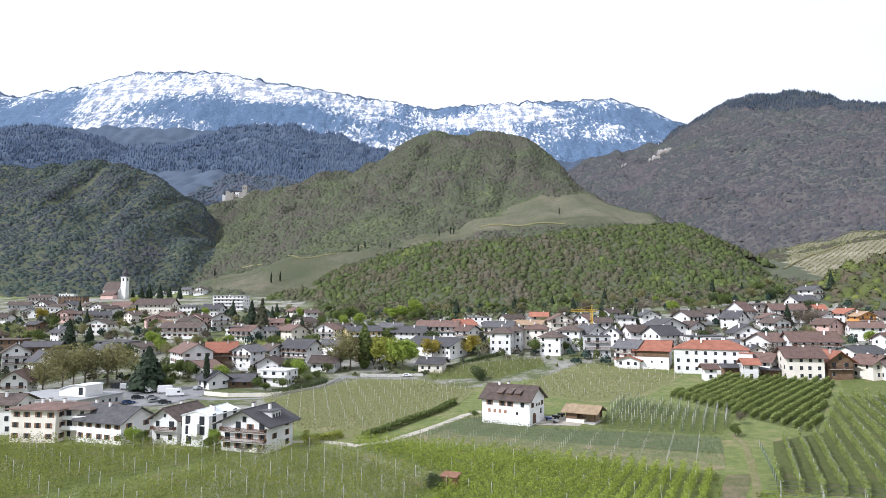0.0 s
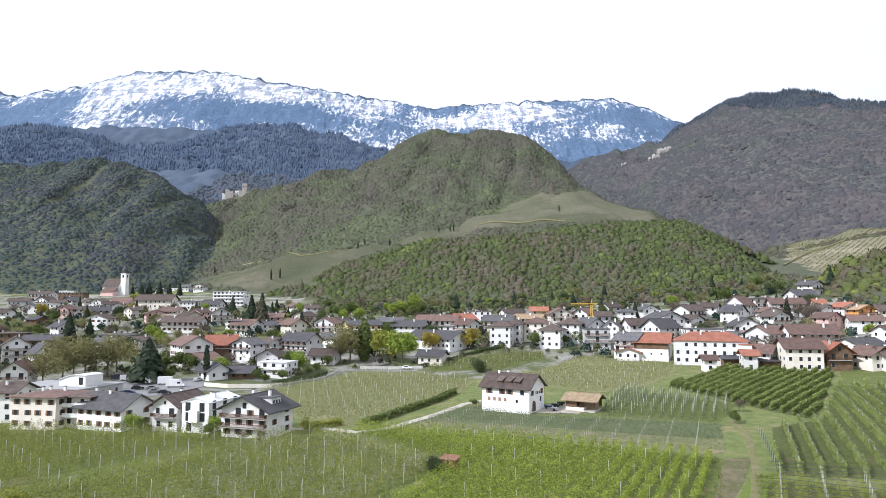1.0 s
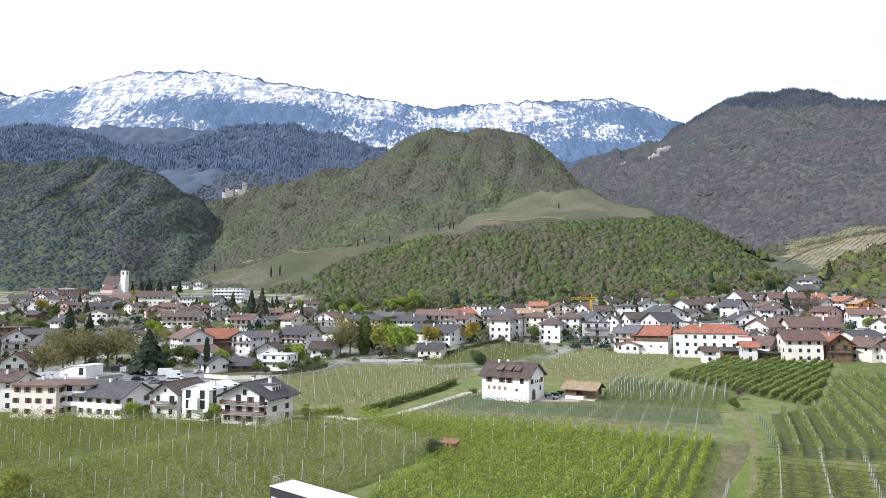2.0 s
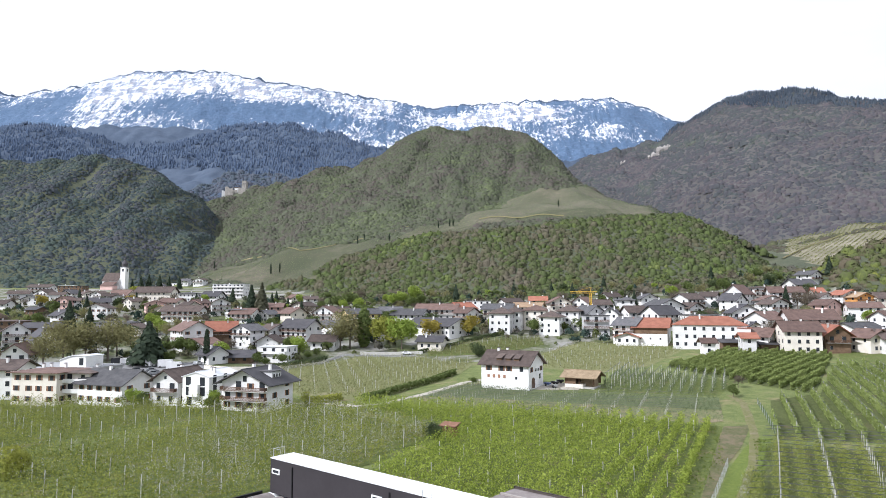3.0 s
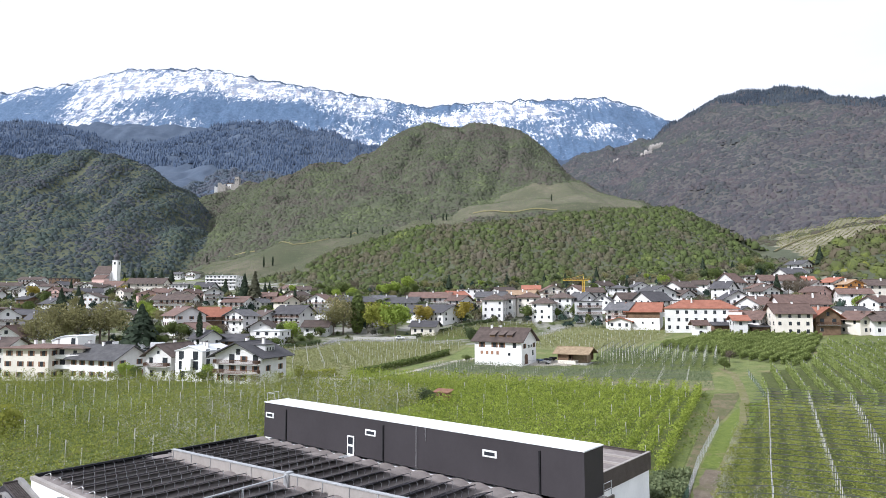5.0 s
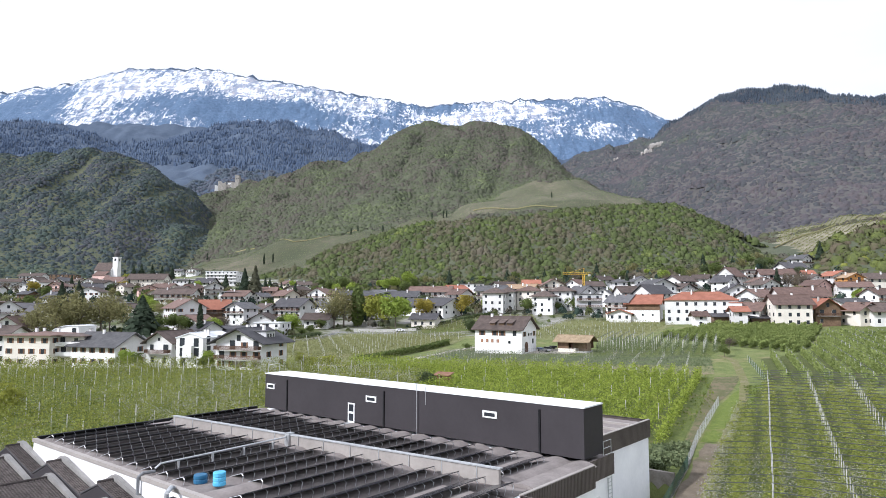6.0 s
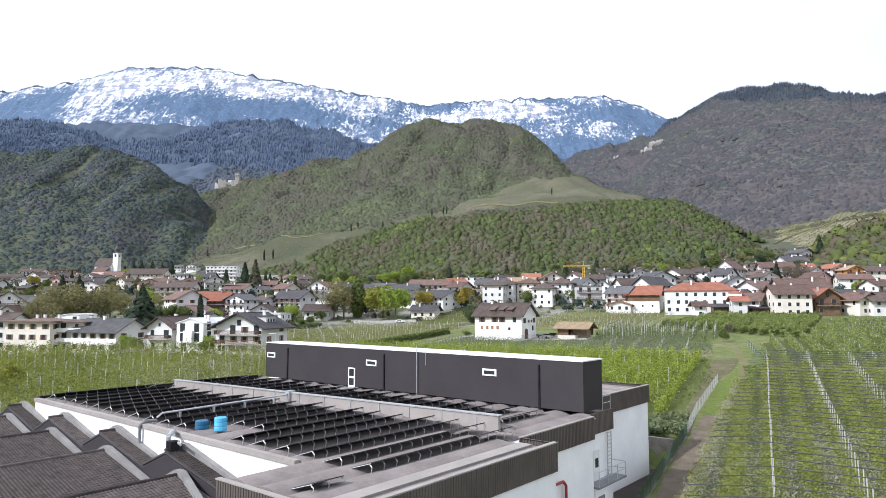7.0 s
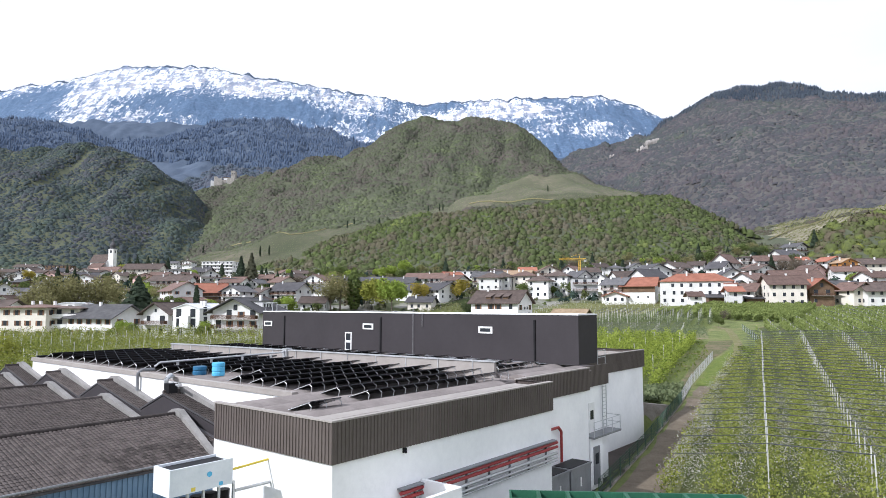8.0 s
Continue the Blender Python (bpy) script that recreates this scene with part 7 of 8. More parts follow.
rail = part("parapet", placed(boxed(0, 38.1, -0.15, 0.15, 10.6, 11.85), Matrix.Translation((35.0, 64.4, 0)) @ Matrix.Rotation(math.atan2(-38.0, 3.2), 4, "Z")), BEIGE, hall, "beige sheet-metal roof parapet")
part("parapet_cap", placed(boxed(-0.05, 38.2, -0.22, 0.22, 11.85, 11.93), Matrix.Translation((35.0, 64.4, 0)) @ Matrix.Rotation(math.atan2(-38.0, 3.2), 4, "Z")), STEEL, rail)
for k in range(13):
    part("seam", placed(boxed(3.0 * k + 0.3, 3.0 * k + 0.36, 0.15, 0.2, 10.8, 11.85), Matrix.Translation((35.0, 64.4, 0)) @ Matrix.Rotation(math.atan2(-38.0, 3.2) + math.pi, 4, "Z") @ Matrix.Scale(-1, 4, (1, 0, 0))), STEEL, rail)
part("pipe_bend", placed(boxed(16.8, 17.3, -0.34, 0.34, 10.7, 12.05), Matrix.Translation((35.0, 64.4, 0)) @ Matrix.Rotation(math.atan2(-38.0, 3.2), 4, "Z")), STEEL, rail)

# the dark rooftop box
roof_box = part("rooftop_box", boxed(47.3, 50.6, 24.7, 66.3, 11.1, 15.02), DARK, hall, "long dark flat-sided rooftop box")
part("box_roof", boxed(47.25, 50.65, 24.65, 66.35, 15.02, 15.12), MEMBRANE, roof_box, "white roof sheet")
for y in (62.1, 46.6, 28.7):
    part("downpipe", boxed(47.2, 47.3, y - 0.08, y + 0.08, 11.0, 14.6), BLACK, roof_box)
part("thin_mast", tubes([(47.1, 42.1, 11.0), (47.1, 42.1, 15.7)], 0.03, 6), STEEL, roof_box)
part("short_rod", tubes([(47.15, 41.0, 13.8), (47.15, 41.0, 15.5)], 0.02, 6), STEEL, roof_box)
for y in (65.2, 48.4, 33.7):
    fr = part("window_frame", boxed(47.22, 47.3, y - 0.75, y + 0.75, 13.35, 13.95), FRAME_WHITE, roof_box)
    part("pane", boxed(47.2, 47.22, y - 0.55, y + 0.55, 13.5, 13.8), GLASS, fr)
door = part("roof_door", boxed(47.22, 47.3, 50.8, 51.8, 11.0, 13.0), FRAME_WHITE, roof_box, "white door with two glass panes")
for z in (11.2, 12.15):
    part("pane", boxed(47.2, 47.22, 50.95, 51.65, z, z + 0.72), GLASS, door)
part("door_step", boxed(46.2, 47.2, 50.7, 51.9, 10.85, 11.0), STEEL, roof_box)
part("corner_rail", tubes([(47.6, 66.2, 15.1), (47.6, 66.2, 16.1), (49.2, 66.2, 16.1), (49.2, 66.2, 15.1)], 0.03, 6), STEEL, roof_box)
part("corner_rail", tubes([(47.6, 64.9, 15.1), (47.6, 64.9, 16.1), (47.6, 66.2, 16.1)], 0.03, 6), STEEL, roof_box)

ALLOY = plain("bright_alloy_strut", (0.55, 0.56, 0.58), (0.68, 0.69, 0.70), 1.0, 0.45, 0.6, relief=0)
# solar racks: strips along x, high edge towards the long wall
BAY = 0.93
PANEL_ME = bpy.data.meshes.new("panel")
bm = boxed(0.0, BAY - 0.02, 0.0, 1.70, -0.02, 0.02)
bm.to_mesh(PANEL_ME)
bm.free()
PANEL_ME.materials.append(PANEL)
STRUT_ME = bpy.data.meshes.new("strut")
bm = bmesh.new()
tube(bm, (0, 0.0, -0.1), (0, -0.12, 0.36), 0.026, 4)
tube(bm, (0, -0.12, 0.36), (0, 0.12, 0.50), 0.026, 4)
bm.to_mesh(STRUT_ME)
bm.free()
STRUT_ME.materials.append(ALLOY)
END_ME = bpy.data.meshes.new("end_rail")
bm = bmesh.new()
tube(bm, (0, -0.05, 0.54), (0, 1.50, 0.06), 0.022, 4)
bm.to_mesh(END_ME)
bm.free()
END_ME.materials.append(ALLOY)


def solar_rack(x0, x1, y, z):
    """A strip of panels whose high edge lies on y."""
    ob = thing("solar_rack", HALL @ pose(x0, y, z), "row of dark solar panels on bent bright struts", "solar panels", "solar racks on the hall roof")
    n = max(1, int((x1 - x0) / BAY))
    for k in range(n):
        p = new("panel", PANEL_ME)
        p.parent = ob
        p.matrix_basis = pose(k * BAY, -0.12, 0.58, -17, 0, 0)
    for k in range(n + 1):
        s = new("strut", STRUT_ME)
        s.parent = ob
        s.matrix_basis = pose(k * BAY, 0, 0)
    for k in (0, n):
        e = new("end_rail", END_ME)
        e.parent = ob
        e.matrix_basis = pose(k * BAY - 0.03 + 0.06 * (k > 0), 0, 0)
    return ob


for k in range(19):
    y = 24.7 + 2.27 * k
    end = 35.0 + 3.2 * (64.4 - y) / 38.0 - 0.6
    start = 27.2 if 38.0 < y < 42.5 else 24.1
    solar_rack(start, end, y, 10.92)
    if y > 25:
        solar_rack(max(end + 1.7, 38.4 if y < 29.5 else 0), 45.3, y, 10.92)
solar_rack(19.9, 22.0, 24.2, 10.84)


def ring_tank(x, y, z, mat, label, rings, r=0.55):
    ob = thing("tank", HALL @ pose(x, y, z), label, "tank", "tanks on the hall roof")
    for k in range(rings):
        bm = bmesh.new()
        prof = ((r * 0.9, 0), (r, 0.05), (r, 0.25), (r * 0.9, 0.30))
        rr = [[bm.verts.new((w * math.cos(a * math.pi / 8), w * math.sin(a * math.pi / 8), h + 0.30 * k)) for a in range(16)] for w, h in prof]
        for p, q in zip(rr, rr[1:]):
            for a in range(16):
                bm.faces.new((p[a], p[(a + 1) % 16], q[(a + 1) % 16], q[a]))
        bm.faces.new(rr[0][::-1])
        bm.faces.new(rr[-1])
        part("ring", bm, mat, ob)
    return ob


ring_tank(25.3, 40.4, 11.05, BLUE_TANK, "stack of light blue plastic rings on the roof", 3, 0.43)
ring_tank(24.8, 41.9, 11.05, NAVY_TANK, "dark blue plastic tub on the roof", 2, 0.46)

# pipes, lamp, ladder and platform on the long wall
bundle = thing("pipe_bundle", HALL, "red and grey pipes on brackets along the wall", "pipes")
part("cable_tray", boxed(22.3, 36.3, 20.55, 20.9, 7.52, 7.58), GREY_BOX, bundle)
for z, r, mat in ((7.38, 0.09, RED_PIPE), (7.12, 0.09, RED_PIPE), (6.76, 0.10, STEEL), (6.48, 0.07, STEEL), (6.30, 0.05, STEEL)):
    part("pipe", tubes([(22.3, 20.68, z), (36.5, 20.68, z)], r, 8), mat, bundle)
for k in range(7):
    part("bracket", boxed(23.4 + 2.0 * k, 23.45 + 2.0 * k, 20.78, 20.9, 6.2, 7.5), GREY_BOX, bundle)
riser = thing("red_pipe", HALL, "dark red pipe bent down along a white wall", "pipe")
part("pipe", tubes([(36.6, 23.25, 7.3), (41.3, 23.25, 7.3), (41.7, 23.25, 6.95), (41.7, 23.25, 2.4)], 0.10, 8), RED_PIPE, riser)
lamp = thing("wall_lamp", HALL, "small black wall lamp below the fascia", "lamp")
part("lamp_body", boxed(22.64, 22.74, 20.7, 20.9, 9.1, 9.34), BLACK, lamp)
ladder = thing("ladder", HALL, "steel roof ladder with top guard on a white wall", "ladder")
for x in (50.1, 50.8):
    part("rail", tubes([(x, 24.1, 5.6), (x, 24.1, 9.3)], 0.04, 6), STEEL, ladder)
for k in range(12):
    part("rung", tubes([(50.1, 24.1, 5.9 + 0.3 * k), (50.8, 24.1, 5.9 + 0.3 * k)], 0.03, 5), STEEL, ladder)
part("top_guard", tubes([(50.0, 24.4, 11.0), (50.0, 24.4, 12.1), (51.4, 24.4, 12.1), (51.4, 24.4, 11.0)], 0.03, 6), STEEL, ladder)
part("top_guard", tubes([(50.0, 24.4, 11.55), (51.4, 24.4, 11.55)], 0.03, 6), STEEL, ladder)
deck = thing("platform", HALL, "steel landing platform with railing on a white wall", "platform")
part("floor_plate", boxed(46.5, 51.4, 23.1, 24.25, 5.65, 5.8), GREY_BOX, deck)
for x in (46.6, 48.2, 49.8, 51.3):
    part("rail_post", tubes([(x, 23.15, 5.8), (x, 23.15, 6.9)], 0.03, 6), STEEL, deck)
for z in (6.35, 6.9):
    part("rail_bar", tubes([(46.6, 23.15, z), (51.3, 23.15, z), (51.3, 24.25, z)], 0.025, 6), STEEL, deck)
part("stair_column", boxed(46.45, 48.5, 23.4, 24.25, 0.5, 5.65), WHITE, deck)
upper = thing("door", HALL, "white steel door with dark pane above a landing", "door")
part("leaf", boxed(47.9, 48.9, 24.22, 24.3, 5.8, 8.1), FRAME_WHITE, upper)
part("pane", boxed(48.15, 48.65, 24.19, 24.22, 6.8, 7.5), GLASS, upper)
lower = thing("door", HALL, "grey steel door under the landing", "door")
part("leaf", boxed(46.9, 47.9, 23.32, 23.4, 2.2, 5.0), GREY_BOX, lower)
part("pane", boxed(47.1, 47.6, 23.29, 23.32, 3.7, 4.5), GLASS, lower)


def bin_box(x, y, w):
    ob = thing("steel_bin", HALL @ pose(x, y, 1.82), "grey steel container with dark open top", "container", "steel containers by the hall")
    part("body", boxed(0, w, 0, 1.45, 0.0, 2.95), GREY_BOX, ob)
    part("rim", boxed(-0.06, w + 0.06, -0.06, 1.5, 2.95, 3.05), GREY_BOX, ob)
    # black plate stands in for the dark inside of the open top
    part("lid", boxed(0.1, w - 0.1, 0.1, 1.35, 3.05, 3.09), BLACK, ob)
    part("handle", boxed(w * 0.45, w * 0.45 + 0.12, -0.05, 0.0, 1.7, 2.3), FRAME_WHITE, ob)


bin_box(37.5, 21.7, 2.4)
bin_box(40.15, 21.7, 2.9)

# stair head with white parapet in front of the wall
head = thing("stair_head", HALL, "white parapet round an outside stair", "stairs")
part("parapet_wall", boxed(20.6, 24.0, 18.5, 18.7, 1.5, 7.7), WHITE, head)
part("parapet_wall", boxed(23.8, 24.0, 18.7, 20.8, 1.5, 7.7), WHITE, head)
part("landing", boxed(18.8, 23.8, 18.7, 20.8, 6.3, 6.5), CONCRETE, head)
part("hand_rail", tubes([(18.6, 18.6, 6.5), (18.6, 18.6, 7.5), (20.6, 18.6, 7.5)], 0.03, 6), BLACK, head)


def crate_mesh():
    """An open fruit bin with ribbed sides."""
    bm = bmesh.new()
    w, h = 0.64, 0.76
    box(bm, -w, w, -w, w, 0.08, 0.14)
    for sx, sy in ((1, 0), (-1, 0), (0, 1), (0, -1)):
        if sx:
            box(bm, sx * w - 0.02, sx * w + 0.02, -w, w, 0.1, h)
            for k in range(4):
                yy = -w + 0.2 + k * 0.29
                box(bm, sx * (w + 0.045) - 0.025, sx * (w + 0.045) + 0.025, yy, yy + 0.06, 0.1, h)
            box(bm, sx * (w + 0.05) - 0.03, sx * (w + 0.05) + 0.03, -w - 0.08, w + 0.08, h - 0.08, h)
        else:
            box(bm, -w, w, sy * w - 0.02, sy * w + 0.02, 0.1, h)
            for k in range(4):
                xx = -w + 0.2 + k * 0.29
                box(bm, xx, xx + 0.06, sy * (w + 0.045) - 0.025, sy * (w + 0.045) + 0.025, 0.1, h)
            box(bm, -w - 0.08, w + 0.08, sy * (w + 0.05) - 0.03, sy * (w + 0.05) + 0.03, h - 0.08, h)
    for sx in (-1, 1):
        for sy in (-1, 1):
            box(bm, sx * w - 0.07, sx * w + 0.07, sy * w - 0.07, sy * w + 0.07, 0.0, 0.1)
    me = bpy.data.meshes.new("fruit_crate")
    bm.to_mesh(me)
    bm.free()
    me.materials.append(GREEN_CRATE)
    return me


CRATE_ME = crate_mesh()
for col in range(-2, 8):
    for row in range(2):
        for level in range(7 if col > 0 or (col == 0 and row) else 6):
            if row == 0 and col > 6:
                continue
            ob = new("fruit_crate", CRATE_ME)
            ob.matrix_basis = pose(4.1 + 1.42 * col - 0.25 * row, 31.6 + 1.45 * row - 0.10 * col, 1.8 + 0.675 * level, 0, 0, -4)
            tagged(ob, "green plastic fruit crate stacked beside the hall", "crate", "stacked fruit crates")

# ---- the tiled sheds beside the hall ----
TILE_ME = bpy.data.meshes.new("roof_tile")
bm = prism(bmesh.new(), [(-0.17, 0.0), (0.17, 0.0), (0.15, 0.03), (0.0, 0.075), (-0.12, 0.07)], -0.22, 0.22)
bm.to_mesh(TILE_ME)
bm.free()
TILE_ME.materials.append(TILE)


def tiles(parent, a, b, down, count, rows, keep):
    """Tiles over a slope: rows between the ridge points a and b, going down by the vector down; the nearest ones singly."""
    a, b, down = Vector(a), Vector(b), Vector(down)
    across = (b - a) / count
    ex, ey = across.normalized(), -down.normalized()
    ez = ex.cross(ey)
    if ez.z < 0:
        ex, ez = -ex, -ez
    turn = Matrix((ex, ey, ez)).transposed().to_4x4()
    tilt = Matrix.Rotation(radians(-5), 4, "X")
    verts, faces = [], []
    base = [v.co.copy() for v in TILE_ME.vertices]
    polys = [tuple(p.vertices) for p in TILE_ME.polygons]
    sx = across.length / 0.335
    sy = down.length / rows / 0.36
    for r in range(rows):
        for c in range(count):
            p = a + across * (c + 0.5) + down * ((r + 0.5) / rows)
            m = Matrix.Translation(p) @ turn @ tilt @ Matrix.Diagonal((sx, sy, 1, 1))
            if keep(r, c):
                ob = new("roof_tile", TILE_ME)
                ob.parent = parent
                ob.matrix_basis = m
            else:
                n = len(verts)
                verts += [m @ v for v in base]
                faces += [tuple(i + n for i in f) for f in polys]
    if verts:
        me = bpy.data.meshes.new("far_tiles")
        me.from_pydata(verts, [], faces)
        me.materials.append(TILE)
        ob = new("far_tiles", me)
        ob.parent = parent
        ob["kind"] = "stuff"


VERGE = plain("weathered_verge", (0.17, 0.165, 0.16), (0.28, 0.27, 0.26), 1.5, 0.9, relief=0.3)


def shed(y, top, x0, x1, first):
    """A low shed with a tiled ridge roof along x; its ridge lies at y."""
    ob = thing("tiled_shed", HALL, "low shed with dark tiled ridge roof and concrete verge", "shed", "sheds beside the hall")
    ob.matrix_basis = HALL @ pose(x0, y, 0)
    n = x1 - x0
    eave = top - 1.35
    part("wall", placed(prism(bmesh.new(), [(-6.5, 0.5), (3.2, 0.5), (3.2, eave - 0.15), (0, top - 0.2), (-6.5, eave - 0.15)], -n, 0), Matrix.Rotation(radians(90), 4, "Z")), BLUE_WALL if first else DARK, ob)
    bm = bmesh.new()
    slab(bm, (0, -6.75, eave - 0.02), (n, -6.75, eave - 0.02), (n, 0, top - 0.02), (0, 0, top - 0.02), 0.12)
    front = part("front_slope", bm, ROOFS["dark"], ob)
    bm = bmesh.new()
    slab(bm, (0, 0, top - 0.02), (n, 0, top - 0.02), (n, 3.4, eave - 0.02), (0, 3.4, eave - 0.02), 0.12)
    part("back_slope", bm, ROOFS["dark"], ob)
    part("ridge_cap", tubes([(0, 0, top + 0.06), (n, 0, top + 0.06)], 0.13, 8), TILE, ob)
    # concrete verge, stepping over the ridge
    bm = bmesh.new()
    for p, q in (((n - (1.6 if first else 0), -6.8, eave + 0.05), (n, -0.4, top + 0.2)), ((n, -0.4, top + 0.2), (n, 0.3, top + 0.2)), ((n, 0.3, top + 0.2), (n, 3.4, eave + 0.1))):
        slab(bm, (p[0] - 0.25, p[1], p[2] + 0.12), (p[0] + 0.15, p[1], p[2] + 0.12), (q[0] + 0.15, q[1], q[2] + 0.12), (q[0] - 0.25, q[1], q[2] + 0.12), 0.5)
    part("verge", bm, VERGE, ob, "pale concrete verge")
    cols = int(n / 0.215)
    tiles(front, (0, 0, top), (n - 0.3, 0, top), (0, -6.75, -1.35), cols, 21, lambda r, c: first and c > cols - 30 and r > 11)
    return ob


shed(38.6, 9.15, -14.0, 21.5, True)
for k in range(1, 5):
    shed(38.6 + 10.0 * k, 9.15 + 0.1 * k, -10.0 + 2 * k, 21.5, False)
for k in range(4):
    shed(41.0 + 9.6 * k, 10.2, 21.75, 23.1, False)
blue = thing("blue_wall", HALL, "blue ribbed metal wall under the tiled eave", "wall")
part("sheet", placed(ribbed(32.0, 1.0, 7.66, 0.25, 0.05), pose(-14.0, 32.0, 0)), BLUE_WALL, blue)
part("gutter", tubes([(-14.0, 31.8, 7.95), (20.6, 31.8, 7.95)], 0.06, 6), GREY_BOX, blue)

vent = thing("roof_vent", HALL, "dark exhaust fan with bent steel ducts", "vent")
part("casing", boxed(21.9, 22.5, 40.6, 41.2, 9.9, 10.8), BLACK, vent)
part("duct", tubes([(22.2, 41.5, 9.9), (22.2, 41.5, 11.0), (22.7, 41.9, 11.2), (23.1, 42.3, 11.0)], 0.15, 10), STEEL, vent)
part("duct", tubes([(22.4, 40.6, 10.7), (22.0, 39.6, 10.75)], 0.08, 8), STEEL, vent)
drain = thing("downpipe", HALL, "grey plastic downpipe over the roof edge", "pipe")
part("pipe", tubes([(24.2, 47.0, 11.15), (23.3, 47.0, 11.2), (22.98, 47.0, 10.95), (22.98, 47.0, 8.6)], 0.12, 8), GREY_BOX, drain)
conduit = thing("roof_pipe", HALL, "long grey pipe across the solar racks to the parapet", "pipe")
part("pipe", tubes([(24.2, 47.0, 11.35), (24.6, 47.0, 11.62), (35.9, 47.4, 11.72), (36.3, 47.4, 11.95)], 0.075, 8), STEEL, conduit)
for k in range(4):
    part("pipe_stand", boxed(26.0 + 2.8 * k, 26.08 + 2.8 * k, 46.95, 47.2, 10.9, 11.62), STEEL, conduit)

cooler = thing("cooling_unit", HALL, "white steel cooling basin on a frame with dark tubes", "cooling unit")
part("tray_front", boxed(13.6, 16.4, 24.9, 24.98, 8.35, 9.4), UNIT_WHITE, cooler)
part("tray_back", boxed(13.6, 16.4, 26.1, 26.18, 8.35, 9.4), UNIT_WHITE, cooler)
part("tray_end", boxed(13.6, 13.68, 24.98, 26.1, 8.35, 9.4), UNIT_WHITE, cooler)
part("tray_end", boxed(16.32, 16.4, 24.98, 26.1, 8.35, 9.4), UNIT_WHITE, cooler)
# black plate set just under the rim for the basin's dark interior
part("tray_floor", boxed(13.68, 16.32, 24.98, 26.1, 9.24, 9.3), BLACK, cooler)
part("round_badge", placed(tube(bmesh.new(), (0, 0, 0), (0, -0.02, 0), 0.11, 16), pose(15.3, 24.88, 8.95)), BLUE_TANK, cooler)
for k in range(5):
    part("leg", boxed(13.7 + k * 0.7, 13.8 + k * 0.7, 25.0, 25.1, 1.0, 8.4), STEEL, cooler)
    if k in (1, 3):
        part("sticker", boxed(13.9 + k * 0.62, 14.08 + k * 0.62, 24.89, 24.9, 8.4, 8.55), YELLOW if k == 1 else BLUE_TANK, cooler)
    part("tube_bank", tubes([(13.95 + k * 0.62, 25.6, 1.0), (13.95 + k * 0.62, 25.6, 8.0)], 0.26, 10), BLACK, cooler)
part("yellow_pipe", tubes([(16.6, 25.2, 8.85), (18.5, 25.2, 8.95)], 0.05, 6), YELLOW, cooler)
part("steel_pipe", tubes([(16.6, 25.0, 8.0), (18.5, 25.0, 8.0)], 0.07, 6), STEEL, cooler)
mains = thing("supply_pipes", HALL, "two thick grey supply pipes in front of a blue wall", "pipes")
part("pipe", tubes([(2.0, 27.5, 7.3), (13.2, 27.5, 7.3)], 0.22, 10), STEEL, mains)
part("pipe", tubes([(2.0, 26.8, 6.8), (13.2, 26.8, 6.8)], 0.20, 10), GREY_BOX, mains)


# ---- fences, yard and small things ----
FENCE_GREEN = plain("green_fence_wire", (0.03, 0.065, 0.045), (0.06, 0.10, 0.07), 0.5, 0.6, relief=0)


def wire_fence(points, h, label, step=2.5, mesh=0.25, mat=None, post_mat=None, wire=0.011):
    """Posts with a wire mesh between them."""
    mat = mat or FENCE_GREEN
    x, y = points[0]
    ob = thing("wire_fence", pose(x, y, height_at(x, y)), label, "fence", "fences along the tracks")
    inv = ob.matrix_basis.inverted()
    spots = []
    for (ax, ay), (bx, by) in zip(points, points[1:]):
        n = max(1, int(math.hypot(bx - ax, by - ay) / step))
        spots += [(ax + (bx - ax) * k / n, ay + (by - ay) * k / n) for k in range(n)]
    spots.append(points[-1])
    arr = np.array(spots)
    z = height(arr[:, 0], arr[:, 1])
    tops = [inv @ Vector((a, b, c)) for (a, b), c in zip(spots, z)]
    for p in tops:
        part("post", tubes([p - Vector((0, 0, 0.3)), p + Vector((0, 0, h))], 0.04, 6), post_mat or STEEL, ob)
    bm = bmesh.new()
    for p, q in zip(tops, tops[1:]):
        n = int(h / mesh)
        for k in range(n + 1):
            up = Vector((0, 0, 0.08 + (h - 0.1) * k / n))
            tube(bm, p + up, q + up, wire, 3)
        m = int((q - p).length / mesh)
        for k in range(m):
            a = p.lerp(q, k / m)
            tube(bm, a + Vector((0, 0, 0.08)), a + Vector((0, 0, h)), wire, 3)
    part("wire_mesh", bm, mat, ob)
    return ob


wire_fence(((10.6, 46.4), (17.6, 58.7), (20.4, 64.0), (27.6, 77.4)), 1.5, "green wire fence over a low wall along the farm track", post_mat=FENCE_GREEN, mesh=0.2, wire=0.013)
wire_fence(((27.6, 77.4), (33.0, 88.6), (44.6, 110.0)), 1.5, "galvanised wire fence along the farm track", mat=STEEL, mesh=0.35)
wire_fence(((61.0, 127.0), (66.5, 143.0), (71.5, 158.0)), 1.5, "thin wire fence beside a grassy track", 3.0, 0.4)
STAINED = plain("stained_old_concrete", (0.13, 0.105, 0.085), (0.34, 0.31, 0.28), 1.6, 0.9, relief=0.5)
retaining = tagged(part("retaining_wall", placed(boxed(72.7, 73.2, 27.2, 46.0, 0.8, 4.75), HALL), STAINED), "stained concrete retaining wall behind the hall", "wall", kind="structure")
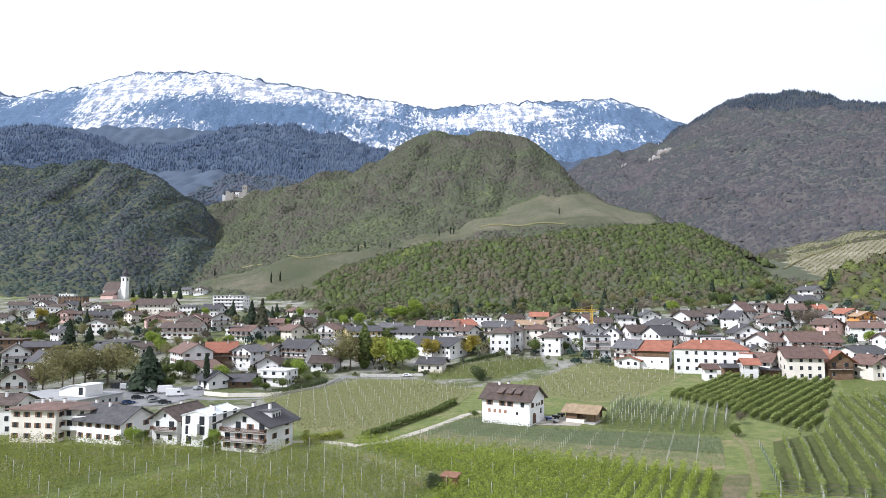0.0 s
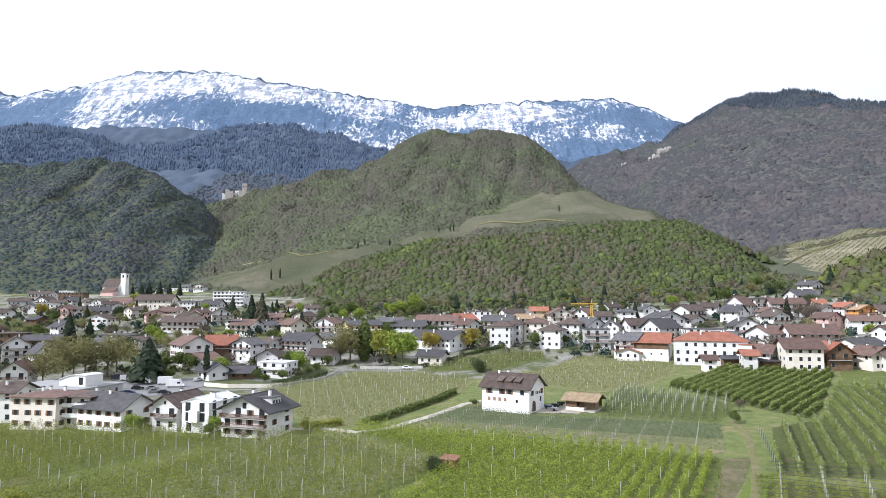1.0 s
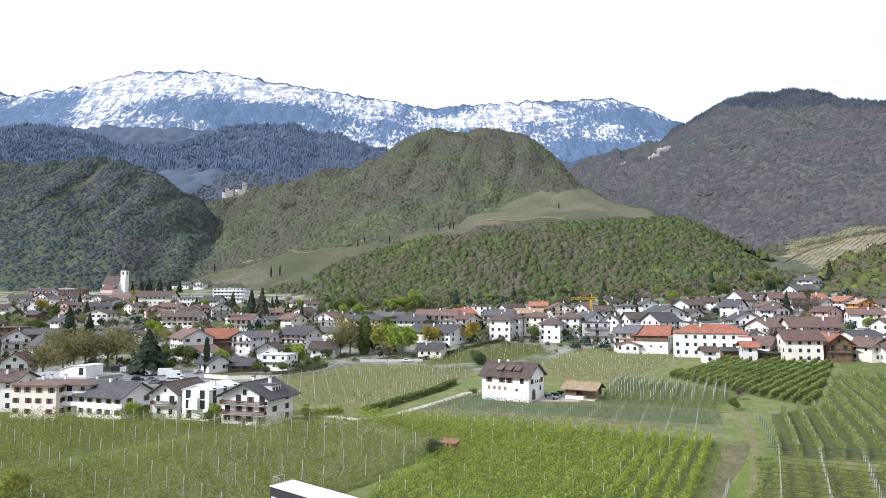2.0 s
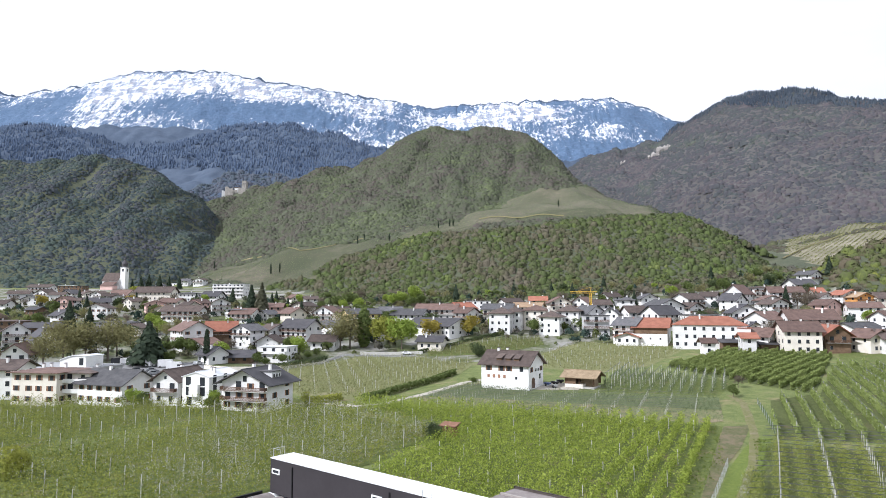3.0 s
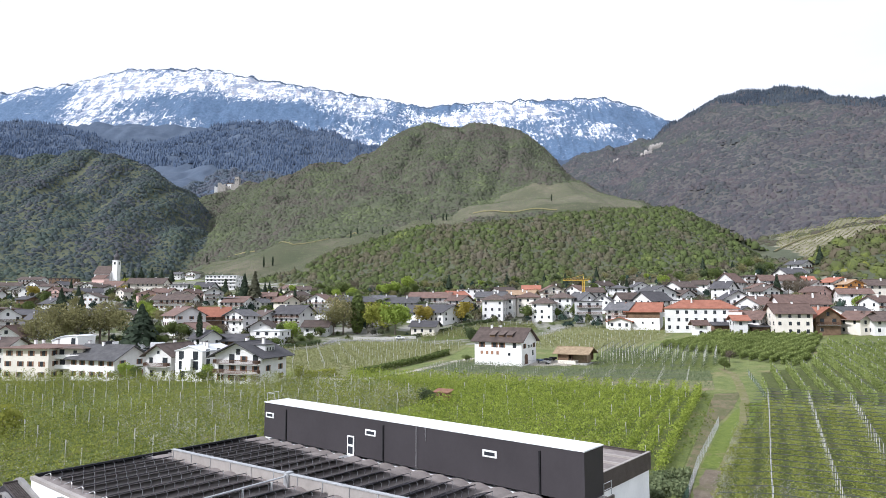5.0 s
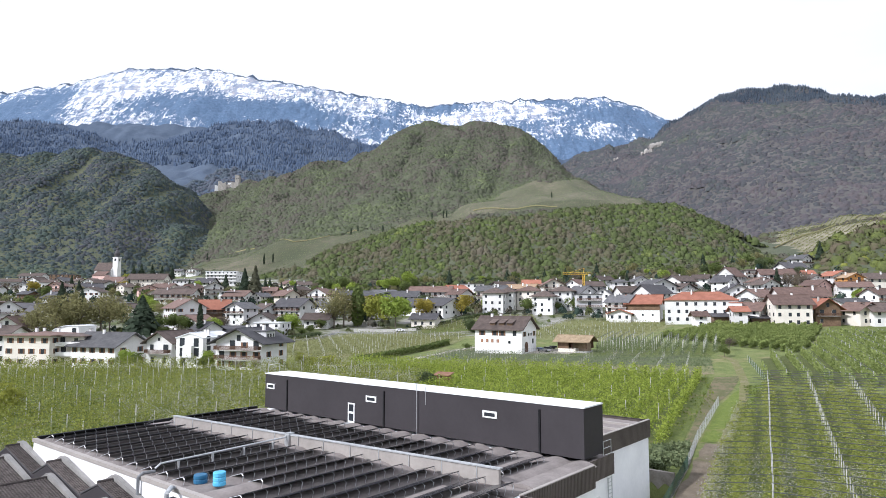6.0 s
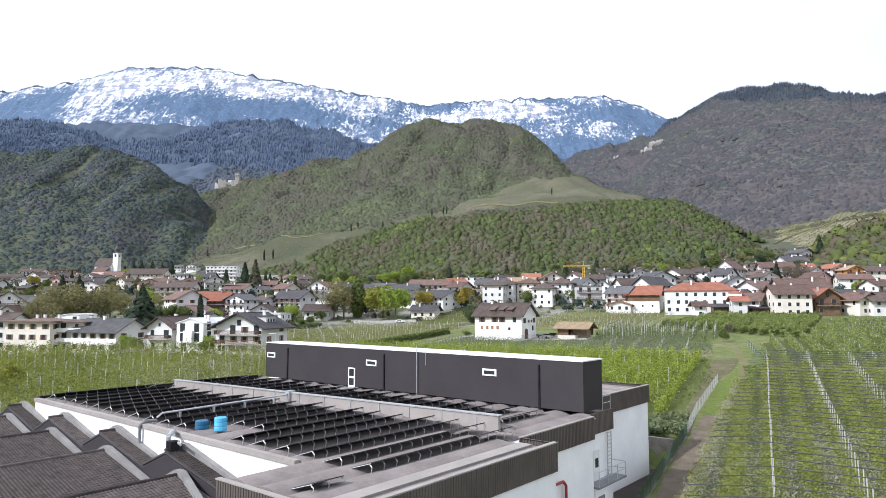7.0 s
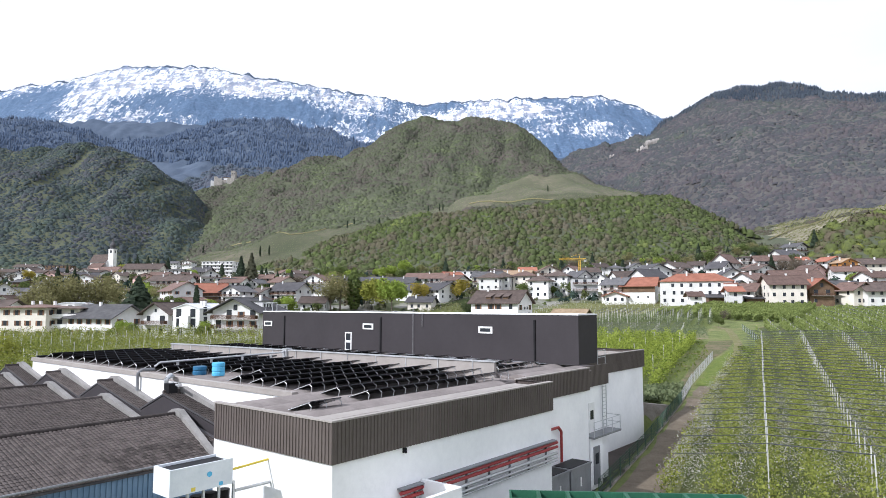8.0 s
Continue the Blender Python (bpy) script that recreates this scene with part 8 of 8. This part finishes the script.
# yard colour: its own dark brown, with the hall wall's shade painted in
patch("yard", ((-10, 22), (9, 22), (13, 36), (9.6, 45), (17.6, 60.5), (23.2, 72.3), (16, 74), (4, 46), (-6, 32)), plain("shade_darkened_asphalt", (0.035, 0.028, 0.024), (0.075, 0.062, 0.054), 3.0, 0.9, relief=0.3), "dark brown asphalt yard, darkened further for the hall's shade", "yard", lift=0.05)


def garden_wall(points, h, label, mat, half=0.15, deep=0.8):
    bm = bmesh.new()
    for (ax, ay), (bx, by) in zip(points, points[1:]):
        L = math.hypot(bx - ax, by - ay)
        n = max(1, int(L / 3))
        for k in range(n):
            x0, y0 = ax + (bx - ax) * k / n, ay + (by - ay) * k / n
            z = height_at(x0, y0)
            box(bm, 0, L / n, -half, half, -deep, h, Matrix.Translation((x0, y0, z)) @ Matrix.Rotation(math.atan2(by - ay, bx - ax), 4, "Z"))
    return tagged(part("garden_wall", bm, mat), label, "wall", kind="structure")


garden_wall(((10.4, 46.2), (17.5, 58.7), (20.3, 64.0), (27.5, 77.4), (32.8, 88.6)), 0.22, "low weathered concrete wall under the fence", STAINED, 0.12, 2.6)
garden_wall(((-94, 246), (-84, 243), (-69, 246), (-66, 250)), 1.4, "pale garden wall along the village road", WALLS["cream"])
garden_wall(((-66, 250), (-55, 272), (-50, 286)), 1.0, "low garden wall beside the fields", CONCRETE)
garden_wall(((-42, 291), (-28, 289), (-14, 287)), 1.3, "low stone wall above the pale field", CONCRETE)


def hedge(points, h, wide, kind, label, seed):
    """A clipped hedge of leaf clumps."""
    rng = np.random.RandomState(seed)
    cs = []
    for (ax, ay), (bx, by) in zip(points, points[1:]):
        L = math.hypot(bx - ax, by - ay)
        n = int(L * 60)
        t = rng.uniform(0, 1, n)
        o = rng.uniform(-0.5, 0.5, n) * wide
        x, y = ax + (bx - ax) * t - (by - ay) / L * o, ay + (by - ay) * t + (bx - ax) / L * o
        cs.append(np.stack([x, y, height(x, y) + rng.uniform(0.0, 1.0, n) ** 0.6 * h], 1))
    c = np.concatenate(cs)
    v = quads_at(rng, c, rng.uniform(0.12, 0.3, len(c)), np.tile((0.0, -0.3, 0.6), (len(c), 1)))
    me = bpy.data.meshes.new("hedge")
    mesh_from(me, v, np.arange(len(v)).reshape(-1, 4))
    me.materials.append(TREE_LEAVES[kind])
    return tagged(new("hedge", me), label, "hedge", "hedges")


hedge(((-38, 168), (-34, 172), (-30, 176)), 2.0, 1.6, "yellow", "clipped yellow-green garden hedge", 61)
hedge(((-69, 249), (-60, 266), (-54, 278)), 2.2, 1.8, "dark", "dark clipped hedge along the village road", 62)
hedge(((-16, 288), (-2, 298), (12, 312), (22, 320)), 1.6, 1.4, "dark", "dark hedge along the vineyard edge", 63)
hedge(((-24, 173), (-14, 192), (-5, 208), (0, 222)), 1.9, 1.6, "green", "green row of bushes beside the track", 64)

# parked vehicles
CAR_PAINTS = {
    "white": plain("white_car_paint", (0.68, 0.68, 0.68), (0.76, 0.76, 0.76), 1.0, 0.3, relief=0),
    "dark": plain("dark_car_paint", (0.025, 0.027, 0.032), (0.045, 0.047, 0.052), 1.0, 0.25, relief=0),
    "silver": plain("silver_car_paint", (0.32, 0.33, 0.34), (0.42, 0.43, 0.44), 1.0, 0.3, 0.5, relief=0),
    "blue": plain("blue_car_paint", (0.03, 0.06, 0.16), (0.05, 0.09, 0.22), 1.0, 0.3, relief=0),
}
TYRE = plain("tyre_rubber", (0.015, 0.015, 0.015), (0.03, 0.03, 0.03), 0.5, 0.9, relief=0)


def vehicle(x, y, turn, paint, van=False, camper=False):
    L, h = (6.4, 2.9) if camper else (5.2, 2.2) if van else (4.3, 1.45)
    name = "camper_van" if camper else "van" if van else "car"
    ob = thing(name, pose(x, y, height_at(x, y) + 0.12, 0, 0, turn), f"parked {paint} {name.replace('_', ' ')} on the asphalt lot", name.replace("_", " "), "parked vehicles")
    w = 1.05 if van or camper else 0.9
    if van or camper:
        outline = [(-L / 2, 0.35), (L / 2, 0.35), (L / 2, 1.0), (L / 2 - 0.9, 1.25), (L / 2 - 1.5, h), (-L / 2, h)]
    else:
        outline = [(-L / 2, 0.3), (L / 2, 0.3), (L / 2, 0.75), (L / 2 - 1.1, 0.92), (L / 2 - 1.8, h), (-L / 2 + 0.8, h), (-L / 2 + 0.1, 0.95)]
    bm = prism(bmesh.new(), outline, -w, w)
    bmesh.ops.bevel(bm, geom=bm.edges[:], offset=0.07, segments=2, affect="EDGES")
    part("body", bm, CAR_PAINTS[paint], ob)
    for s in (-1, 1):
        z0, z1 = (1.35, 2.0) if (van or camper) else (0.95, 1.36)
        x0, x1 = (L / 2 - 2.4, L / 2 - 1.3) if (van or camper) else (-L / 2 + 0.9, L / 2 - 1.7)
        part("side_window", boxed(x0, x1, s * w - 0.02, s * w + 0.015, z0, z1), GLASS, ob)
        for xx in (-L / 2 + 0.9, L / 2 - 0.9):
            wh = part("wheel", placed(tube(bmesh.new(), (0, -0.1, 0), (0, 0.1, 0), 0.32, 12), pose(xx, s * (w - 0.06), 0.32)), TYRE, ob)
            part("rim", placed(tube(bmesh.new(), (0, s * 0.1, 0), (0, s * 0.12, 0), 0.19, 10), pose(xx, s * (w - 0.06), 0.32)), STEEL, wh)
    return ob


patch("car_park", ((-139, 250), (-124, 262), (-100, 260), (-93, 247), (-100, 226), (-112, 224), (-118, 238)), ASPHALT, "worn grey asphalt car park", "car park", lift=0.14)
vehicle(-127.5, 254.5, 25, "white", van=True)
vehicle(-123.5, 253.5, 25, "white", van=True)
vehicle(-131.5, 255.5, 25, "dark", van=True)
vehicle(-115.2, 249.6, 80, "white", camper=True)
vehicle(-109.0, 248.0, 15, "white", camper=True)
vehicle(-103.4, 242.5, 10, "white", camper=True)
vehicle(-114.6, 236.5, 30, "dark")
vehicle(-109.5, 237.0, 30, "silver")
vehicle(-101.3, 229.0, 20, "dark")
vehicle(-113.6, 228.0, 40, "blue")
vehicle(-106.0, 231.0, 35, "silver")
vehicle(-100.6, 256.4, 80, "silver")
vehicle(20.0, 322.0, 10, "white")
vehicle(24.0, 324.0, 10, "dark")
vehicle(-4.0, 316.0, 20, "white")
vehicle(-21.0, 287.5, 0, "white")


def crane():
    """A yellow tower crane among the houses."""
    ob = thing("crane", pose(71.5, 345, height_at(71.5, 345), 0, 0, 8) @ Matrix.Scale(0.8, 4), "yellow tower crane standing among village houses", "crane")
    paint = plain("crane_yellow", (0.58, 0.36, 0.04), (0.70, 0.46, 0.07), 1.0, 0.5, relief=0)
    bm = bmesh.new()
    for sx in (-0.5, 0.5):
        for sy in (-0.5, 0.5):
            tube(bm, (sx, sy, 0), (sx, sy, 19), 0.12, 4)
    for k in range(12):
        z = 1.5 * k
        for a, b in (((-0.5, -0.5), (0.5, -0.5)), ((0.5, -0.5), (0.5, 0.5)), ((-0.5, 0.5), (-0.5, -0.5))):
            tube(bm, (*a, z), (*b, z + 1.5), 0.06, 3)
    part("mast", bm, paint, ob)
    bm = bmesh.new()
    for y, z in ((-0.4, 19), (0.4, 19), (0, 20)):
        tube(bm, (-14, y, z), (4.5, y, z), 0.14, 4)
    for k in range(12):
        x = -14 + 1.5 * k
        tube(bm, (x, -0.4, 19), (x + 0.75, 0, 20), 0.07, 3)
        tube(bm, (x + 0.75, 0, 20), (x + 1.5, 0.4, 19), 0.07, 3)
    part("jib", bm, paint, ob)
    part("apex", tubes([(0, 0, 20), (0.5, 0, 23)], 0.15, 5), paint, ob)
    part("tie_rod", tubes([(0.5, 0, 23), (-10, 0, 20)], 0.06, 4), paint, ob)
    part("counterweight", boxed(3.2, 4.6, -0.6, 0.6, 17.8, 19.2), CONCRETE, ob)


crane()


def field_hut():
    x, y = -1.0, 132.0
    ob = thing("field_hut", pose(x, y, height_at(x, y), 0, 0, -25), "small rusty field hut among the vines", "hut")
    rust = plain("rusty_sheet", (0.13, 0.06, 0.035), (0.27, 0.15, 0.10), 0.6, 0.9, relief=0.4)
    part("wall", boxed(-1.5, 1.5, -1.0, 1.0, -0.5, 2.1), rust, ob)
    part("door", boxed(-0.5, 0.4, -1.05, -1.0, 0.0, 1.9), SHUTTER, ob)
    bm = bmesh.new()
    slab(bm, (-1.8, -1.3, 2.15), (1.8, -1.3, 2.15), (1.8, 1.3, 2.6), (-1.8, 1.3, 2.6), 0.1)
    part("roof", bm, rust, ob)


field_hut()


def farm_clutter():
    """The cart, barrels and blue machine in the farmyard."""
    rng = random.Random(5)
    spots = ((26.5, 190.0, "blue"), (29.0, 192.0, "dark"), (27.8, 186.5, "silver"), (31.0, 195.0, "dark"))
    for x, y, p in spots:
        ob = thing("farm_cart", pose(x, y, height_at(x, y) + 0.1, 0, 0, rng.uniform(0, 180)), f"small {p} farm cart in the yard", "cart", "carts in the farmyard")
        part("bed", boxed(-1.1, 1.1, -0.6, 0.6, 0.5, 1.0), CAR_PAINTS[p], ob)
        part("drawbar", tubes([(1.1, 0, 0.6), (2.2, 0, 0.5)], 0.05, 5), STEEL, ob)
        for s in (-1, 1):
            part("wheel", placed(tube(bmesh.new(), (0, -0.08, 0), (0, 0.08, 0), 0.4, 12), pose(-0.2, s * 0.68, 0.4)), TYRE, ob)
    patch("farmyard", ((22, 184), (26, 196), (40, 196), (34, 183)), TRACK, "bare gravel farmyard", "yard", lift=0.12)


farm_clutter()

# pale cliffs in the woods of the far mountain
outcrop(543, 1678, 36, 20, "pale limestone cliff on a wooded mountainside", 1)
outcrop(513, 1662, 26, 16, "pale limestone cliff on a wooded mountainside", 2)
outcrop(455, 1735, 16, 10, "small pale rock face on a wooded mountainside", 3)
